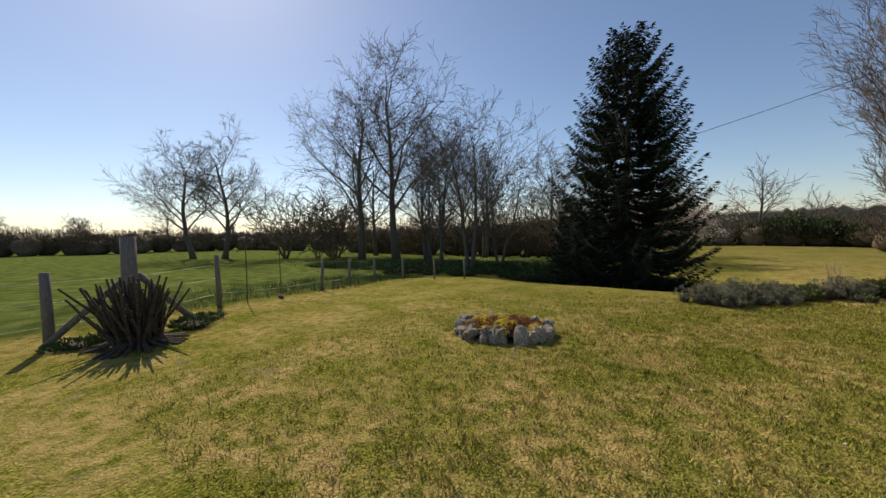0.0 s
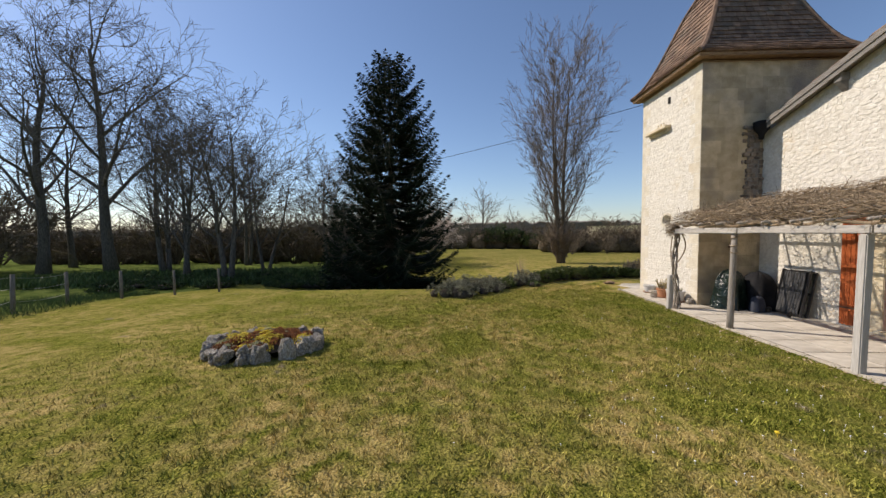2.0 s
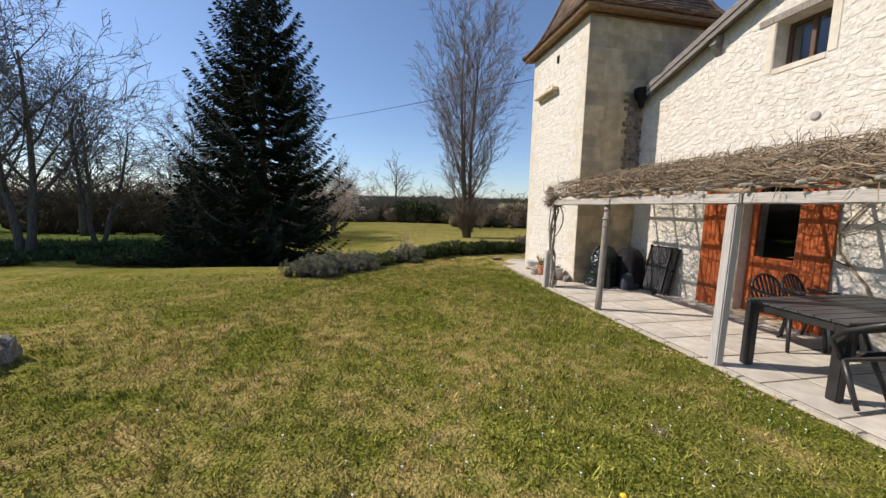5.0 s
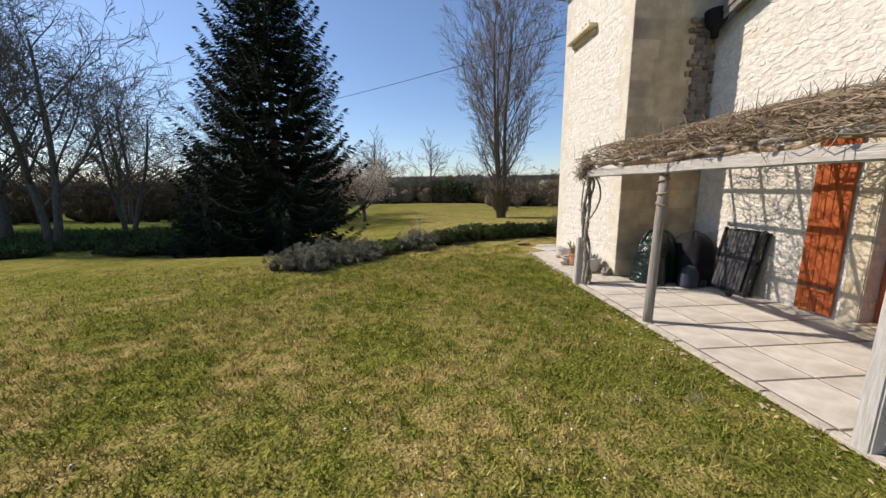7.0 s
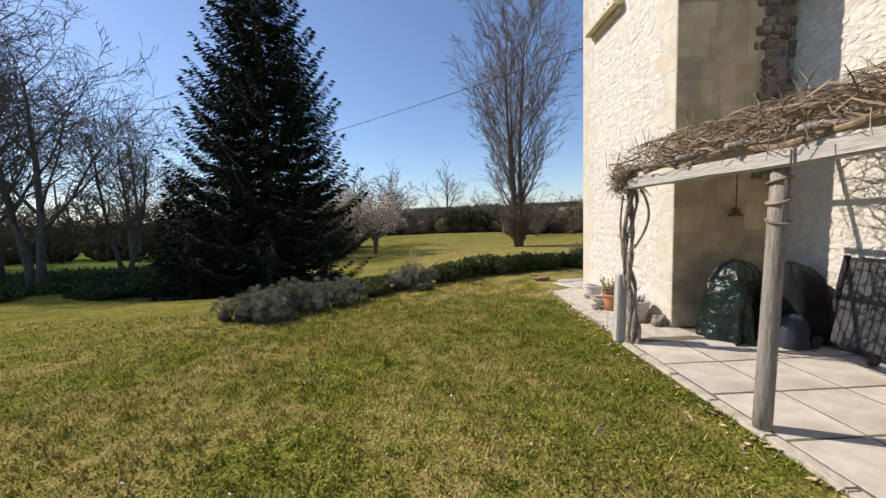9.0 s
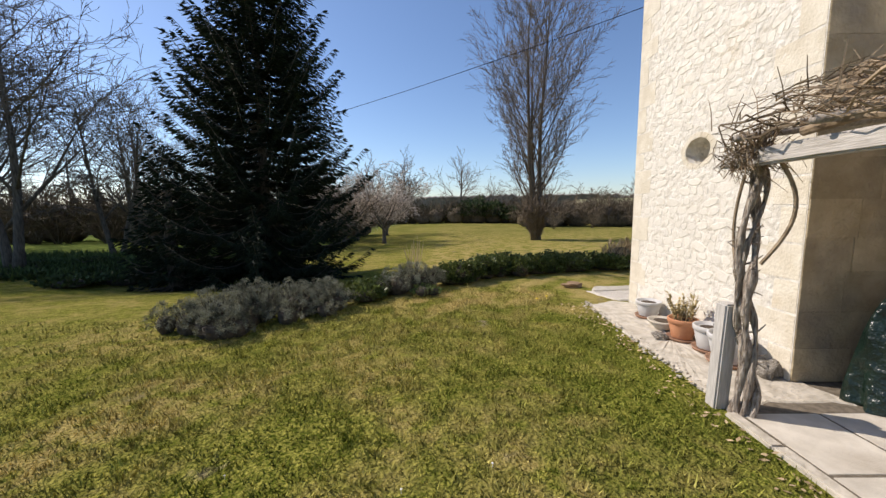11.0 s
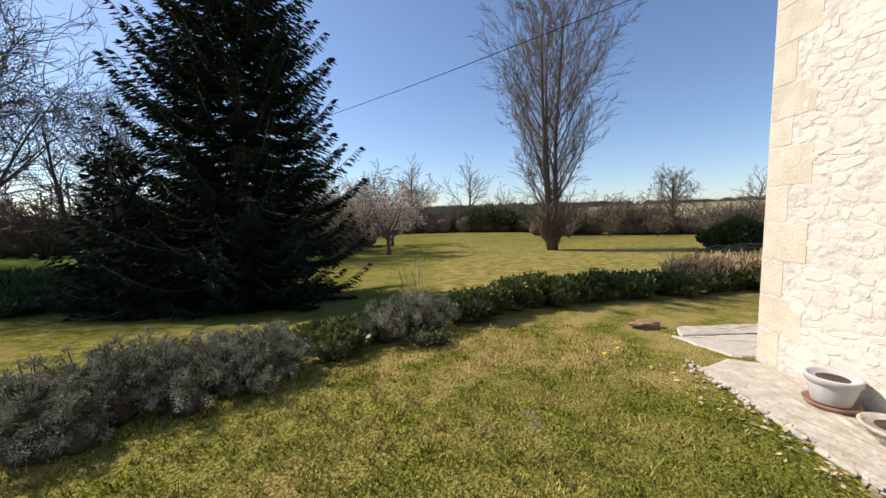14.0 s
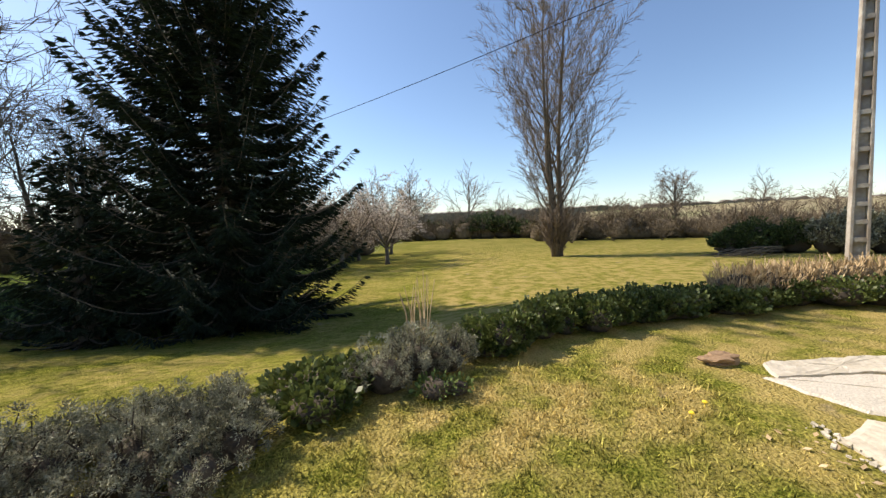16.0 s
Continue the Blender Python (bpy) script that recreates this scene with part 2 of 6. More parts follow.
LEAF = material("hedge_leaf", (0.05, 0.075, 0.016), (0.14, 0.165, 0.045), 0.5, 6, bump=0, island=True, per=0.45, through_light=0.2, spec=0.4)
DRYLEAF = material("dry_stems", (0.34, 0.24, 0.13), (0.50, 0.38, 0.23), 0.9, 6, bump=0, island=True, per=0.3)
UNDER = material("undergrowth_green", (0.05, 0.085, 0.02), (0.11, 0.15, 0.04), 0.8, 5, bump=0, island=True, per=0.4)
# dark leaf for evergreens; on the bank its darkness includes tree shade
BRAMBLE = material("evergreen_and_shaded_bramble", (0.03, 0.05, 0.012), (0.075, 0.10, 0.028), 0.7, 5, bump=0, island=True, per=0.5)
BROWNTWIG = material("brown_thicket", (0.105, 0.08, 0.053), (0.19, 0.148, 0.098), 0.9, 3, bump=0, island=True, per=0.3)
FARWOOD = material("far_wood", (0.15, 0.13, 0.11), (0.25, 0.215, 0.175), 0.95, 0.25, bump=0.5, bump_scale=2, c=(0.085, 0.095, 0.05), c_scale=0.05, c_cover=0.4, distance=0.5)
FARFIELD = material("far_field", (0.22, 0.185, 0.10), (0.30, 0.25, 0.14), 0.95, 0.08, bump=0, c=(0.16, 0.20, 0.07), c_scale=0.02, c_cover=0.4)
TERRA = material("terracotta", (0.46, 0.20, 0.10), (0.56, 0.27, 0.14), 0.8, 9, bump=0.2, c=(0.60, 0.42, 0.30), c_scale=6, c_cover=0.25)
SAUCER = material("stained_saucer", (0.28, 0.155, 0.095), (0.40, 0.24, 0.155), 0.85, 9, bump=0.2, c=(0.42, 0.34, 0.27), c_scale=6, c_cover=0.35)
GREYPOT = material("grey_glazed_pot", (0.47, 0.455, 0.43), (0.58, 0.565, 0.54), 0.7, 8, bump=0.1, c=(0.42, 0.38, 0.33), c_scale=5, c_cover=0.25)
SOIL = material("potting_soil", (0.05, 0.035, 0.025), (0.10, 0.075, 0.05), 0.95, 30, bump=0.9, bump_scale=60)
ROCK = material("white_garden_rock", (0.22, 0.19, 0.15), (0.50, 0.455, 0.385), 0.9, 6, bump=0.8, bump_scale=12, c=(0.24, 0.20, 0.165), c_scale=4, c_cover=0.35, per=0.18, distance=0.03)
SEDUM_Y = material("yellow_sedum", (0.62, 0.48, 0.05), (0.74, 0.62, 0.13), 0.8, 20, bump=0, through_light=0.35, island=True, per=0.25)
SEDUM_R = material("russet_sedum", (0.17, 0.07, 0.035), (0.40, 0.17, 0.06), 0.8, 20, bump=0, through_light=0.35, island=True, per=0.35)
SEDUM_G = material("pale_sedum", (0.34, 0.35, 0.17), (0.50, 0.49, 0.30), 0.8, 20, bump=0, through_light=0.3, island=True, per=0.25)
DRYSPRIG = material("dry_succulent", (0.30, 0.24, 0.11), (0.48, 0.38, 0.19), 0.8, 20, bump=0, island=True, per=0.3)
TARP = material("green_tarpaulin", (0.004, 0.011, 0.007), (0.008, 0.020, 0.013), 0.3, 5, bump=1.0, bump_scale=4, distance=0.07, spec=0.5)
BLACKCOVER = material("black_cover", (0.007, 0.007, 0.008), (0.015, 0.015, 0.017), 0.8, 6, bump=0.2, spec=0.2)
BLUECOVER = material("slate_blue_cover", (0.035, 0.040, 0.056), (0.05, 0.056, 0.075), 0.6, 6, bump=0.2)
PLASTIC = material("dark_resin", (0.022, 0.020, 0.019), (0.04, 0.036, 0.033), 0.4, 6, bump=0.05, spec=0.5)
TABLETOP = material("dark_table", (0.050, 0.050, 0.050), (0.085, 0.084, 0.083), 0.45, 6, stretch=(0.6, 5, 5), bump=0.1, spec=0.5)
METAL = material("galvanised_wire", (0.35, 0.35, 0.34), (0.5, 0.5, 0.48), 0.45, 20, bump=0, metal=0.8)
IRON = material("rusty_iron", (0.10, 0.055, 0.035), (0.19, 0.10, 0.06), 0.8, 15, bump=0.3)
CABLE = material("black_cable", (0.02, 0.02, 0.02), (0.03, 0.03, 0.03), 0.7, 10, bump=0)
FENCEWOOD = material("fence_timber", (0.13, 0.115, 0.095), (0.23, 0.20, 0.165), 0.9, 12, stretch=(5, 5, 0.7), bump=0.6, bump_scale=20)
PETAL = material("daisy_petal", (0.80, 0.80, 0.78), (0.86, 0.86, 0.84), 0.7, 20, bump=0)
YELLOW = material("dandelion_yellow", (0.75, 0.50, 0.03), (0.85, 0.62, 0.05), 0.7, 20, bump=0)
# near-black colour that paints in the shade behind openings
PAINTSHADE = material("painted_dark_interior", (0.02, 0.018, 0.015), (0.035, 0.03, 0.026), 0.9, 5, bump=0)
WHITEBOX = material("white_cabinet_paint", (0.74, 0.74, 0.72), (0.8, 0.8, 0.78), 0.6, 5, bump=0.05)
GRAVEL = material("pale_gravel", (0.50, 0.45, 0.37), (0.68, 0.62, 0.53), 0.9, 60, bump=0.9, bump_scale=90)

GLASS = bpy.data.materials.new("window_glass")
GLASS.use_nodes = True
gp = GLASS.node_tree.nodes["Principled BSDF"]
gp.inputs["Base Color"].default_value = (0.9, 0.95, 1, 1)
gp.inputs["Roughness"].default_value = 0.02
gp.inputs["Transmission Weight"].default_value = 1.0
gp.inputs["IOR"].default_value = 1.5


# ---- mesh helpers ----
class Geo:
    """Vertices and faces gathered for one mesh."""

    def __init__(self):
        self.v, self.f = [], []

    def add(self, verts, faces):
        k = len(self.v)
        self.v.extend(verts)
        self.f.extend([tuple(i + k for i in f) for f in faces])

    def box(self, x0, x1, y0, y1, z0, z1, m=None, skew=0.0):
        vs = [Vector((x, y, z)) for x in (x0, x1) for y in (y0, y1) for z in (z0, z1)]
        if m:
            vs = [m @ v for v in vs]
        self.add([tuple(v) for v in vs], [(0, 1, 3, 2), (4, 6, 7, 5), (0, 4, 5, 1), (2, 3, 7, 6), (0, 2, 6, 4), (1, 5, 7, 3)])

    def tube(self, pts, radii, k=6, caps=True):
        pts = [Vector(p) for p in pts]
        n = len(pts)
        rings = []
        side = None
        for i, p in enumerate(pts):
            d = (pts[min(i + 1, n - 1)] - pts[max(i - 1, 0)])
            if d.length < 1e-9:
                d = Vector((0, 0, 1))
            d.normalize()
            if side is None:
                side = d.orthogonal().normalized()
            else:
                side = (side - d * side.dot(d))
                side = side.normalized() if side.length > 1e-6 else d.orthogonal().normalized()
            up = d.cross(side)
            r = radii[i] if hasattr(radii, "__len__") else radii
            rings.append([tuple(p + (side * math.cos(a) + up * math.sin(a)) * r) for a in (2 * math.pi * j / k for j in range(k))])
        vs = [v for ring in rings for v in ring]
        fs = [(i * k + j, i * k + (j + 1) % k, (i + 1) * k + (j + 1) % k, (i + 1) * k + j) for i in range(n - 1) for j in range(k)]
        if caps:
            fs += [tuple(range(k - 1, -1, -1)), tuple(range((n - 1) * k, n * k))]
        self.add(vs, fs)

    def lathe(self, profile, k=28, m=None):
        vs = []
        for r, z in profile:
            for j in range(k):
                a = 2 * math.pi * j / k
                v = Vector((r * math.cos(a), r * math.sin(a), z))
                vs.append(tuple(m @ v if m else v))
        n = len(profile)
        fs = [(i * k + j, i * k + (j + 1) % k, (i + 1) * k + (j + 1) % k, (i + 1) * k + j) for i in range(n - 1) for j in range(k)]
        fs += [tuple(range(k - 1, -1, -1)), tuple(range((n - 1) * k, n * k))]
        self.add(vs, fs)

    def mesh(self, name, mat, smooth=False, bevel=0.0):
        me = bpy.data.meshes.new(name)
        me.from_pydata([tuple(v) for v in self.v], [], self.f)
        me.materials.append(mat)
        if bevel:
            bm = bmesh.new()
            bm.from_mesh(me)
            edges = [e for e in bm.edges if len(e.link_faces) == 2 and e.calc_face_angle(0) > 0.6]
            bmesh.ops.bevel(bm, geom=edges, offset=bevel, segments=2, affect="EDGES")
            bm.to_mesh(me)
            bm.free()
        if smooth:
            me.polygons.foreach_set("use_smooth", [True] * len(me.polygons))
        me.update()
        return me

    def make(self, name, mat, smooth=False, bevel=0.0, parent=None, label="", category="", group="", kind=""):
        ob = new(name, self.mesh(name, mat, smooth, bevel))
        if parent:
            ob.parent = parent
        return tagged(ob, label, category, group, kind)


def thing(name, x, y, z, label, category, group="", kind="", rz=0):
    ob = new(name)
    ob.matrix_world = pose(x, y, z, 0, 0, rz)
    ob.empty_display_size = 0.1
    return tagged(ob, label, category, group, kind)


def smooth(a, b, v):
    t = min(1, max(0, (v - a) / (b - a)))
    return t * t * (3 - 2 * t)


EDGE_X = (-30, -14, -8, -4, -1.5, 1.2, 2.2, 4, 7, 12, 40)
EDGE_Y = (3, 8, 11.2, 11.6, 11.6, 11.8, 12.7, 14.2, 15.2, 15.6, 17)


def ground(x, y):
    """Height of the lawn: a gentle rise, the bank behind the shrubs, the low meadow and field."""
    d = y - float(np.interp(x, EDGE_X, EDGE_Y))
    a = 0.74 * smooth(0, 7, d) + 0.26 * smooth(6, 26, d)
    b = 0.85 * smooth(-11, -45, x)
    z = 0.08 * math.exp(-((x - 0.2) ** 2 + (y - 3) ** 2) / 30) - (1.25 - 0.6 * smooth(-5, -10, x) * smooth(40, 28, y)) * (1 - (1 - a) * (1 - b)) - 0.03
    z -= 0.08 * smooth(3, -2, x) * smooth(6, 11, y)
    if x > 4.5 and y < 13:
        z = min(z, -0.03)
    far = math.hypot(x, y)
    z -= 0.6 * smooth(60, 200, far)
    return z + 0.012 * noise.noise(Vector((x * 0.8, y * 0.8, 0))) * smooth(0, 3, far + 2)


# ---- ground ----
def axis(lo, hi, step, reach):
    mid = list(np.arange(lo, hi + 0.01, step))
    out, d, v = [], step, hi
    while v < reach:
        d *= 1.22
        v += d
        out.append(v)
    inn, d, v = [], step, lo
    while v > -reach:
        d *= 1.22
        v -= d
        inn.append(v)
    return inn[::-1] + mid + out


gx, gy = axis(-14, 16, 0.4, 900), axis(-4, 38, 0.4, 900)
g = Geo()
g.v = [(x, y, ground(x, y)) for y in gy for x in gx]
W = len(gx)
g.f = [(j * W + i, j * W + i + 1, (j + 1) * W + i + 1, (j + 1) * W + i) for j in range(len(gy) - 1) for i in range(W - 1)]
lawn = g.make("ground", TURF, smooth=True, label="mown lawn of green and straw-coloured patches falling to a low meadow", category="lawn", kind="structure")

# ---- tower ----
TX, TY0, TY1, TD, TZ = 5.75, 9.34, 12.03, 3.25, 5.85
tower = thing("tower", TX + TD / 2, 10.68, 0, "square stone dovecote tower with a steep brown tiled roof", "tower", kind="structure")


def under(parent, ob):
    """Makes ob, built in world places, a part of parent."""
    ob.parent = parent
    ob.matrix_parent_inverse = parent.matrix_world.inverted()
    return ob


def wall_with_hole(name, y0, y1, z0, z1, x0, x1, cy, cz, a, b, mat):
    """A wall facing along x with an oval hole right through it."""
    k = 48
    inner = [(cy + a * math.cos(2 * math.pi * i / k), cz + b * math.sin(2 * math.pi * i / k)) for i in range(k)]
    outer = []
    for i in range(k):
        c, s = math.cos(2 * math.pi * i / k), math.sin(2 * math.pi * i / k)
        ty = ((y1 - cy) / c if c > 0 else (y0 - cy) / c) if abs(c) > 1e-6 else 1e9
        tz = ((z1 - cz) / s if s > 0 else (z0 - cz) / s) if abs(s) > 1e-6 else 1e9
        t = min(ty, tz)
        outer.append((cy + c * t, cz + s * t))
    for yc, zc in ((y0, z0), (y1, z0), (y0, z1), (y1, z1)):
        j = min(range(k), key=lambda i: math.hypot(outer[i][0] - yc, outer[i][1] - zc))
        outer[j] = (yc, zc)
    g = Geo()
    g.v = [(x0, *p) for p in inner] + [(x0, *p) for p in outer] + [(x1, *p) for p in inner] + [(x1, *p) for p in outer]
    for i in range(k):
        j = (i + 1) % k
        g.f += [(i, k + i, k + j, j), (2 * k + i, 2 * k + j, 3 * k + j, 3 * k + i), (i, j, 2 * k + j, 2 * k + i), (k + i, 3 * k + i, 3 * k + j, k + j)]
    return g.make(name, mat)


HOLE_Y, HOLE_Z, HOLE_A, HOLE_B = 10.68, 2.12, 0.205, 0.15
wf = tagged(under(tower, wall_with_hole("wall_west", TY0 + 0.4, TY1 - 0.4, -0.15, TZ, TX, TX + 0.45, HOLE_Y, HOLE_Z, HOLE_A, HOLE_B, MORTAR)), "sunlit cream rubble stone wall with lime pointing")
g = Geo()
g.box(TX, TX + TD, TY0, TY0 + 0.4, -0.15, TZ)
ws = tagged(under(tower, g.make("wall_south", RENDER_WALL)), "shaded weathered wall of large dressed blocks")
g = Geo()
g.box(TX, TX + TD, TY1 - 0.4, TY1, -0.15, TZ)
wn = under(tower, g.make("wall_north", MORTAR))
g = Geo()
g.box(TX + TD - 0.4, TX + TD, TY0 + 0.4, TY1 - 0.4, -0.15, TZ)
under(tower, g.make("wall_east", MORTAR))
# unseen floor, added near-black so the oval hole reads dark inside
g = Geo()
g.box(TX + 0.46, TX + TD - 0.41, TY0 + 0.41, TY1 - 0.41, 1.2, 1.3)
under(tower, g.make("inner_floor", PAINTSHADE))

# pyramid roof with flared eaves
EV = 0.27
rx0, rx1, ry0, ry1, rz = TX - EV, TX + TD + EV, TY0 - EV, TY1 + EV, 5.98
APEX = Vector(((rx0 + rx1) / 2, (ry0 + ry1) / 2, 9.35))


def roof_ring(f):
    """Corner of the roof outline at height fraction f; the lower part is flatter."""
    s = (1 - f) ** 0.92
    cx, cy = APEX.x, APEX.y
    z = rz + (APEX.z - rz) * (f - 0.14 * math.sin(math.pi * min(1, f * 1.6)) * (1 - f))
    hx, hy = (rx1 - rx0) / 2 * s, (ry1 - ry0) / 2 * s
    return [Vector((cx - hx, cy - hy, z)), Vector((cx + hx, cy - hy, z)), Vector((cx + hx, cy + hy, z)), Vector((cx - hx, cy + hy, z))]


g = Geo()
ROWS = 30
rings = [roof_ring(i / ROWS) for i in range(ROWS + 1)]
for i in range(ROWS):
    a, b = rings[i], rings[i + 1]
    for j in range(4):
        k = (j + 1) % 4
        g.add([tuple(a[j]), tuple(a[k]), tuple(b[k]), tuple(b[j])], [(0, 1, 2, 3)])
g.add([tuple(v) for v in rings[0]], [(3, 2, 1, 0)])
under(tower, g.make("roof", TILE))
g = Geo()
for i in range(ROWS):
    a, b = rings[i], rings[i + 1]
    for j in range(4):
        k = (j + 1) % 4
        along = a[k] - a[j]
        up = (b[j] + b[k] - a[j] - a[k]) / 2
        nrm = along.cross(up).normalized()
        count = max(1, int(along.length / 0.17))
        off = 0.5 * (i % 2) / count
        for q in range(count):
            f0, f1 = min(1, max(0, q / count + off)), min(1, (q + 0.94) / count + off)
            if f1 - f0 < 0.2 / count:
                continue
            lift = 0.022 + rng.uniform(0, 0.014)
            low = 1 + rng.uniform(-0.08, 0.08)
            p = [a[j] + along * f0 - up * 0.12 * low, a[j] + along * f1 - up * 0.12 * low]
            t2 = [a[j].lerp(a[k], f0).lerp(b[j].lerp(b[k], f0), 0.95), a[j].lerp(a[k], f1).lerp(b[j].lerp(b[k], f1), 0.95)]
            vs = [p[0] + nrm * (lift - 0.018), p[1] + nrm * (lift - 0.018), p[1] + nrm * lift, p[0] + nrm * lift, t2[1] + nrm * 0.006, t2[0] + nrm * 0.006]
            g.add([tuple(v) for v in vs], [(0, 1, 2, 3), (3, 2, 4, 5), (0, 3, 5), (1, 4, 2)])
tiles = under(tower, g.make("roof_tile", TILE, kind="stuff"))
g = Geo()
for j in range(4):
    pts = [rings[i][j] + Vector((0, 0, 0.03)) for i in range(0, ROWS + 1, 2)]
    g.tube(pts, 0.055, 6)
under(tower, g.make("hip_tiles", TILE))
# boarded eaves
g = Geo()
g.box(rx0 + 0.04, rx1 - 0.04, ry0 + 0.04, ry1 - 0.04, rz - 0.06, rz - 0.012)
for k in range(5):
    # boards lengthwise under the overhang, butted with thin gaps
    g.box(rx0 + 0.05 + 0.045 * k, rx0 + 0.091 + 0.045 * k, ry0 + 0.05, ry1 - 0.05, rz - 0.085, rz - 0.064)
    g.box(rx0 + 0.28, rx1 - 0.05, ry0 + 0.05 + 0.045 * k, ry0 + 0.091 + 0.045 * k, rz - 0.085, rz - 0.064)
under(tower, g.make("eaves", EAVE))
g = Geo()
g.box(TX - 0.05, TX + TD + 0.03, TY0 - 0.05, TY1 + 0.03, TZ + 0.002, rz - 0.14)
under(tower, g.make("cornice", EAVE, bevel=0.01))
# landing ledge for the birds with small stone finials
g = Geo()
g.box(TX - 0.17, TX + 0.02, 10.55, 11.60, 4.66, 4.74)
g.box(TX - 0.06, TX + 0.02, 10.60, 11.55, 4.58, 4.66)
under(tower, g.make("bird_ledge", ASHLAR, bevel=0.012))
g = Geo()
for y in (10.72, 10.86, 11.0):
    g.lathe([(0.022, 4.74), (0.026, 4.77), (0.012, 4.80), (0.02, 4.83), (0.004, 4.855)], 8, Matrix.Translation((TX - 0.10, y, 0)))
under(tower, g.make("finials", ASHLAR))
# dark block on the wall face, its colour standing for a slot's shade
g = Geo()
g.box(TX - 0.03, TX + 0.004, 10.60, 10.68, 5.33, 5.5)
under(tower, g.make("vent_slot", PAINTSHADE))
# dressed stone ring round the oval hole
g = Geo()
k = 14
for i in range(k):
    a0, a1 = 2 * math.pi * (i + 0.006) / k, 2 * math.pi * (i + 0.994) / k
    ro = 1.32 + 0.12 * rng.random()
    def at(a, s, x):
        return (x, HOLE_Y + HOLE_A * s * math.cos(a), HOLE_Z + HOLE_B * s * math.sin(a))
    am = (a0 + a1) / 2
    vs = [at(a0, 1.0, TX - 0.004), at(am, 1.0, TX - 0.004), at(a1, 1.0, TX - 0.004), at(a1, ro, TX - 0.004), at(am, ro + 0.03, TX - 0.004), at(a0, ro, TX - 0.004)]
    vs += [(TX + 0.02, v[1], v[2]) for v in vs]
    g.add(vs, [(5, 4, 3, 2, 1, 0)] + [(q, (q + 1) % 6, 6 + (q + 1) % 6, 6 + q) for q in range(6)])
under(tower, g.make("hole_surround", QUOIN, bevel=0.003))

# ---- gabled house ----
GX, GY0, GY1 = 7.2, 1.6, 9.34
RIDGE_Y, RIDGE_Z = 6.32, 5.38
SL, SR = 0.376, 0.56
house = thing("house", 10.5, 6.2, 0, "gabled farmhouse of white-pointed rubble stone", "house", kind="structure")


def roof_z(y):
    return RIDGE_Z - (SL * (y - RIDGE_Y) if y > RIDGE_Y else SR * (RIDGE_Y - y))


DOOR_Y0, DOOR_Y1, DOOR_Z = 5.98, 6.78, 2.25
WIN_Y0, WIN_Y1, WIN_Z0, WIN_Z1 = 5.94, 6.62, 3.88, 4.56


def gable_wall():
    """The gable with its door and window openings cut through."""
    ys = sorted({GY0, DOOR_Y0, DOOR_Y1, WIN_Y0, WIN_Y1, RIDGE_Y, GY1})
    g = Geo()
    for y0, y1 in zip(ys, ys[1:]):
        mid = (y0 + y1) / 2
        holes = []
        if DOOR_Y0 < mid < DOOR_Y1:
            holes.append((-0.02, DOOR_Z))
        if WIN_Y0 < mid < WIN_Y1:
            holes.append((WIN_Z0, WIN_Z1))
        z = -0.15
        pieces = []
        for a, b in holes:
            pieces.append((z, a, None))
            z = b
        pieces.append((z, roof_z(y0) - 0.14, roof_z(y1) - 0.14))
        for z0, za, zb in pieces:
            zb = za if zb is None else zb
            vs = [(GX, y0, z0), (GX, y1, z0), (GX, y1, zb), (GX, y0, za), (GX + 0.5, y0, z0), (GX + 0.5, y1, z0), (GX + 0.5, y1, zb), (GX + 0.5, y0, za)]
            g.add(vs, [(3, 2, 1, 0), (4, 5, 6, 7), (0, 1, 5, 4), (2, 3, 7, 6), (1, 2, 6, 5), (0, 4, 7, 3)])
    return g.make("wall_gable", MORTAR, label="sunlit white rubble gable wall")


gw = under(house, gable_wall())
g = Geo()
g.box(GX + 0.5, 14, GY0, GY0 + 0.45, -0.15, roof_z(GY0) - 0.16)
g.box(13.5, 14, GY0 + 0.45, GY1 - 0.02, -0.15, roof_z(GY1) - 0.16)
g.box(TX + TD + 0.01, 13.5, GY1 - 0.45, GY1 - 0.02, -0.15, roof_z(GY1) - 0.16)
under(house, g.make("wall_back", MORTAR))
# unseen floor and partitions painted near-black so the rooms look unlit
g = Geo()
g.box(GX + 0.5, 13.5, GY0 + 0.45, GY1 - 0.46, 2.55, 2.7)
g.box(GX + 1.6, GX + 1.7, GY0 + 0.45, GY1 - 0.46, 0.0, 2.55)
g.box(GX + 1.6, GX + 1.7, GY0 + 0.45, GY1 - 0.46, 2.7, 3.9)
under(house, g.make("inner_partition", PAINTSHADE))
# roof slabs with tile courses and a boarded verge
g = Geo()
VX = 7.02
for y0, y1 in ((RIDGE_Y, 8.98), (GY0 - 0.4, RIDGE_Y)):
    za, zb = roof_z(y0), roof_z(y1)
    vs = [(VX, y0, za - 0.12), (VX, y1, zb - 0.12), (VX, y1, zb), (VX, y0, za), (14.2, y0, za - 0.12), (14.2, y1, zb - 0.12), (14.2, y1, zb), (14.2, y0, za)]
    g.add(vs, [(3, 2, 1, 0), (4, 5, 6, 7), (0, 1, 5, 4), (2, 3, 7, 6), (1, 2, 6, 5), (0, 4, 7, 3)])
under(house, g.make("roof", VERGE))
g = Geo()
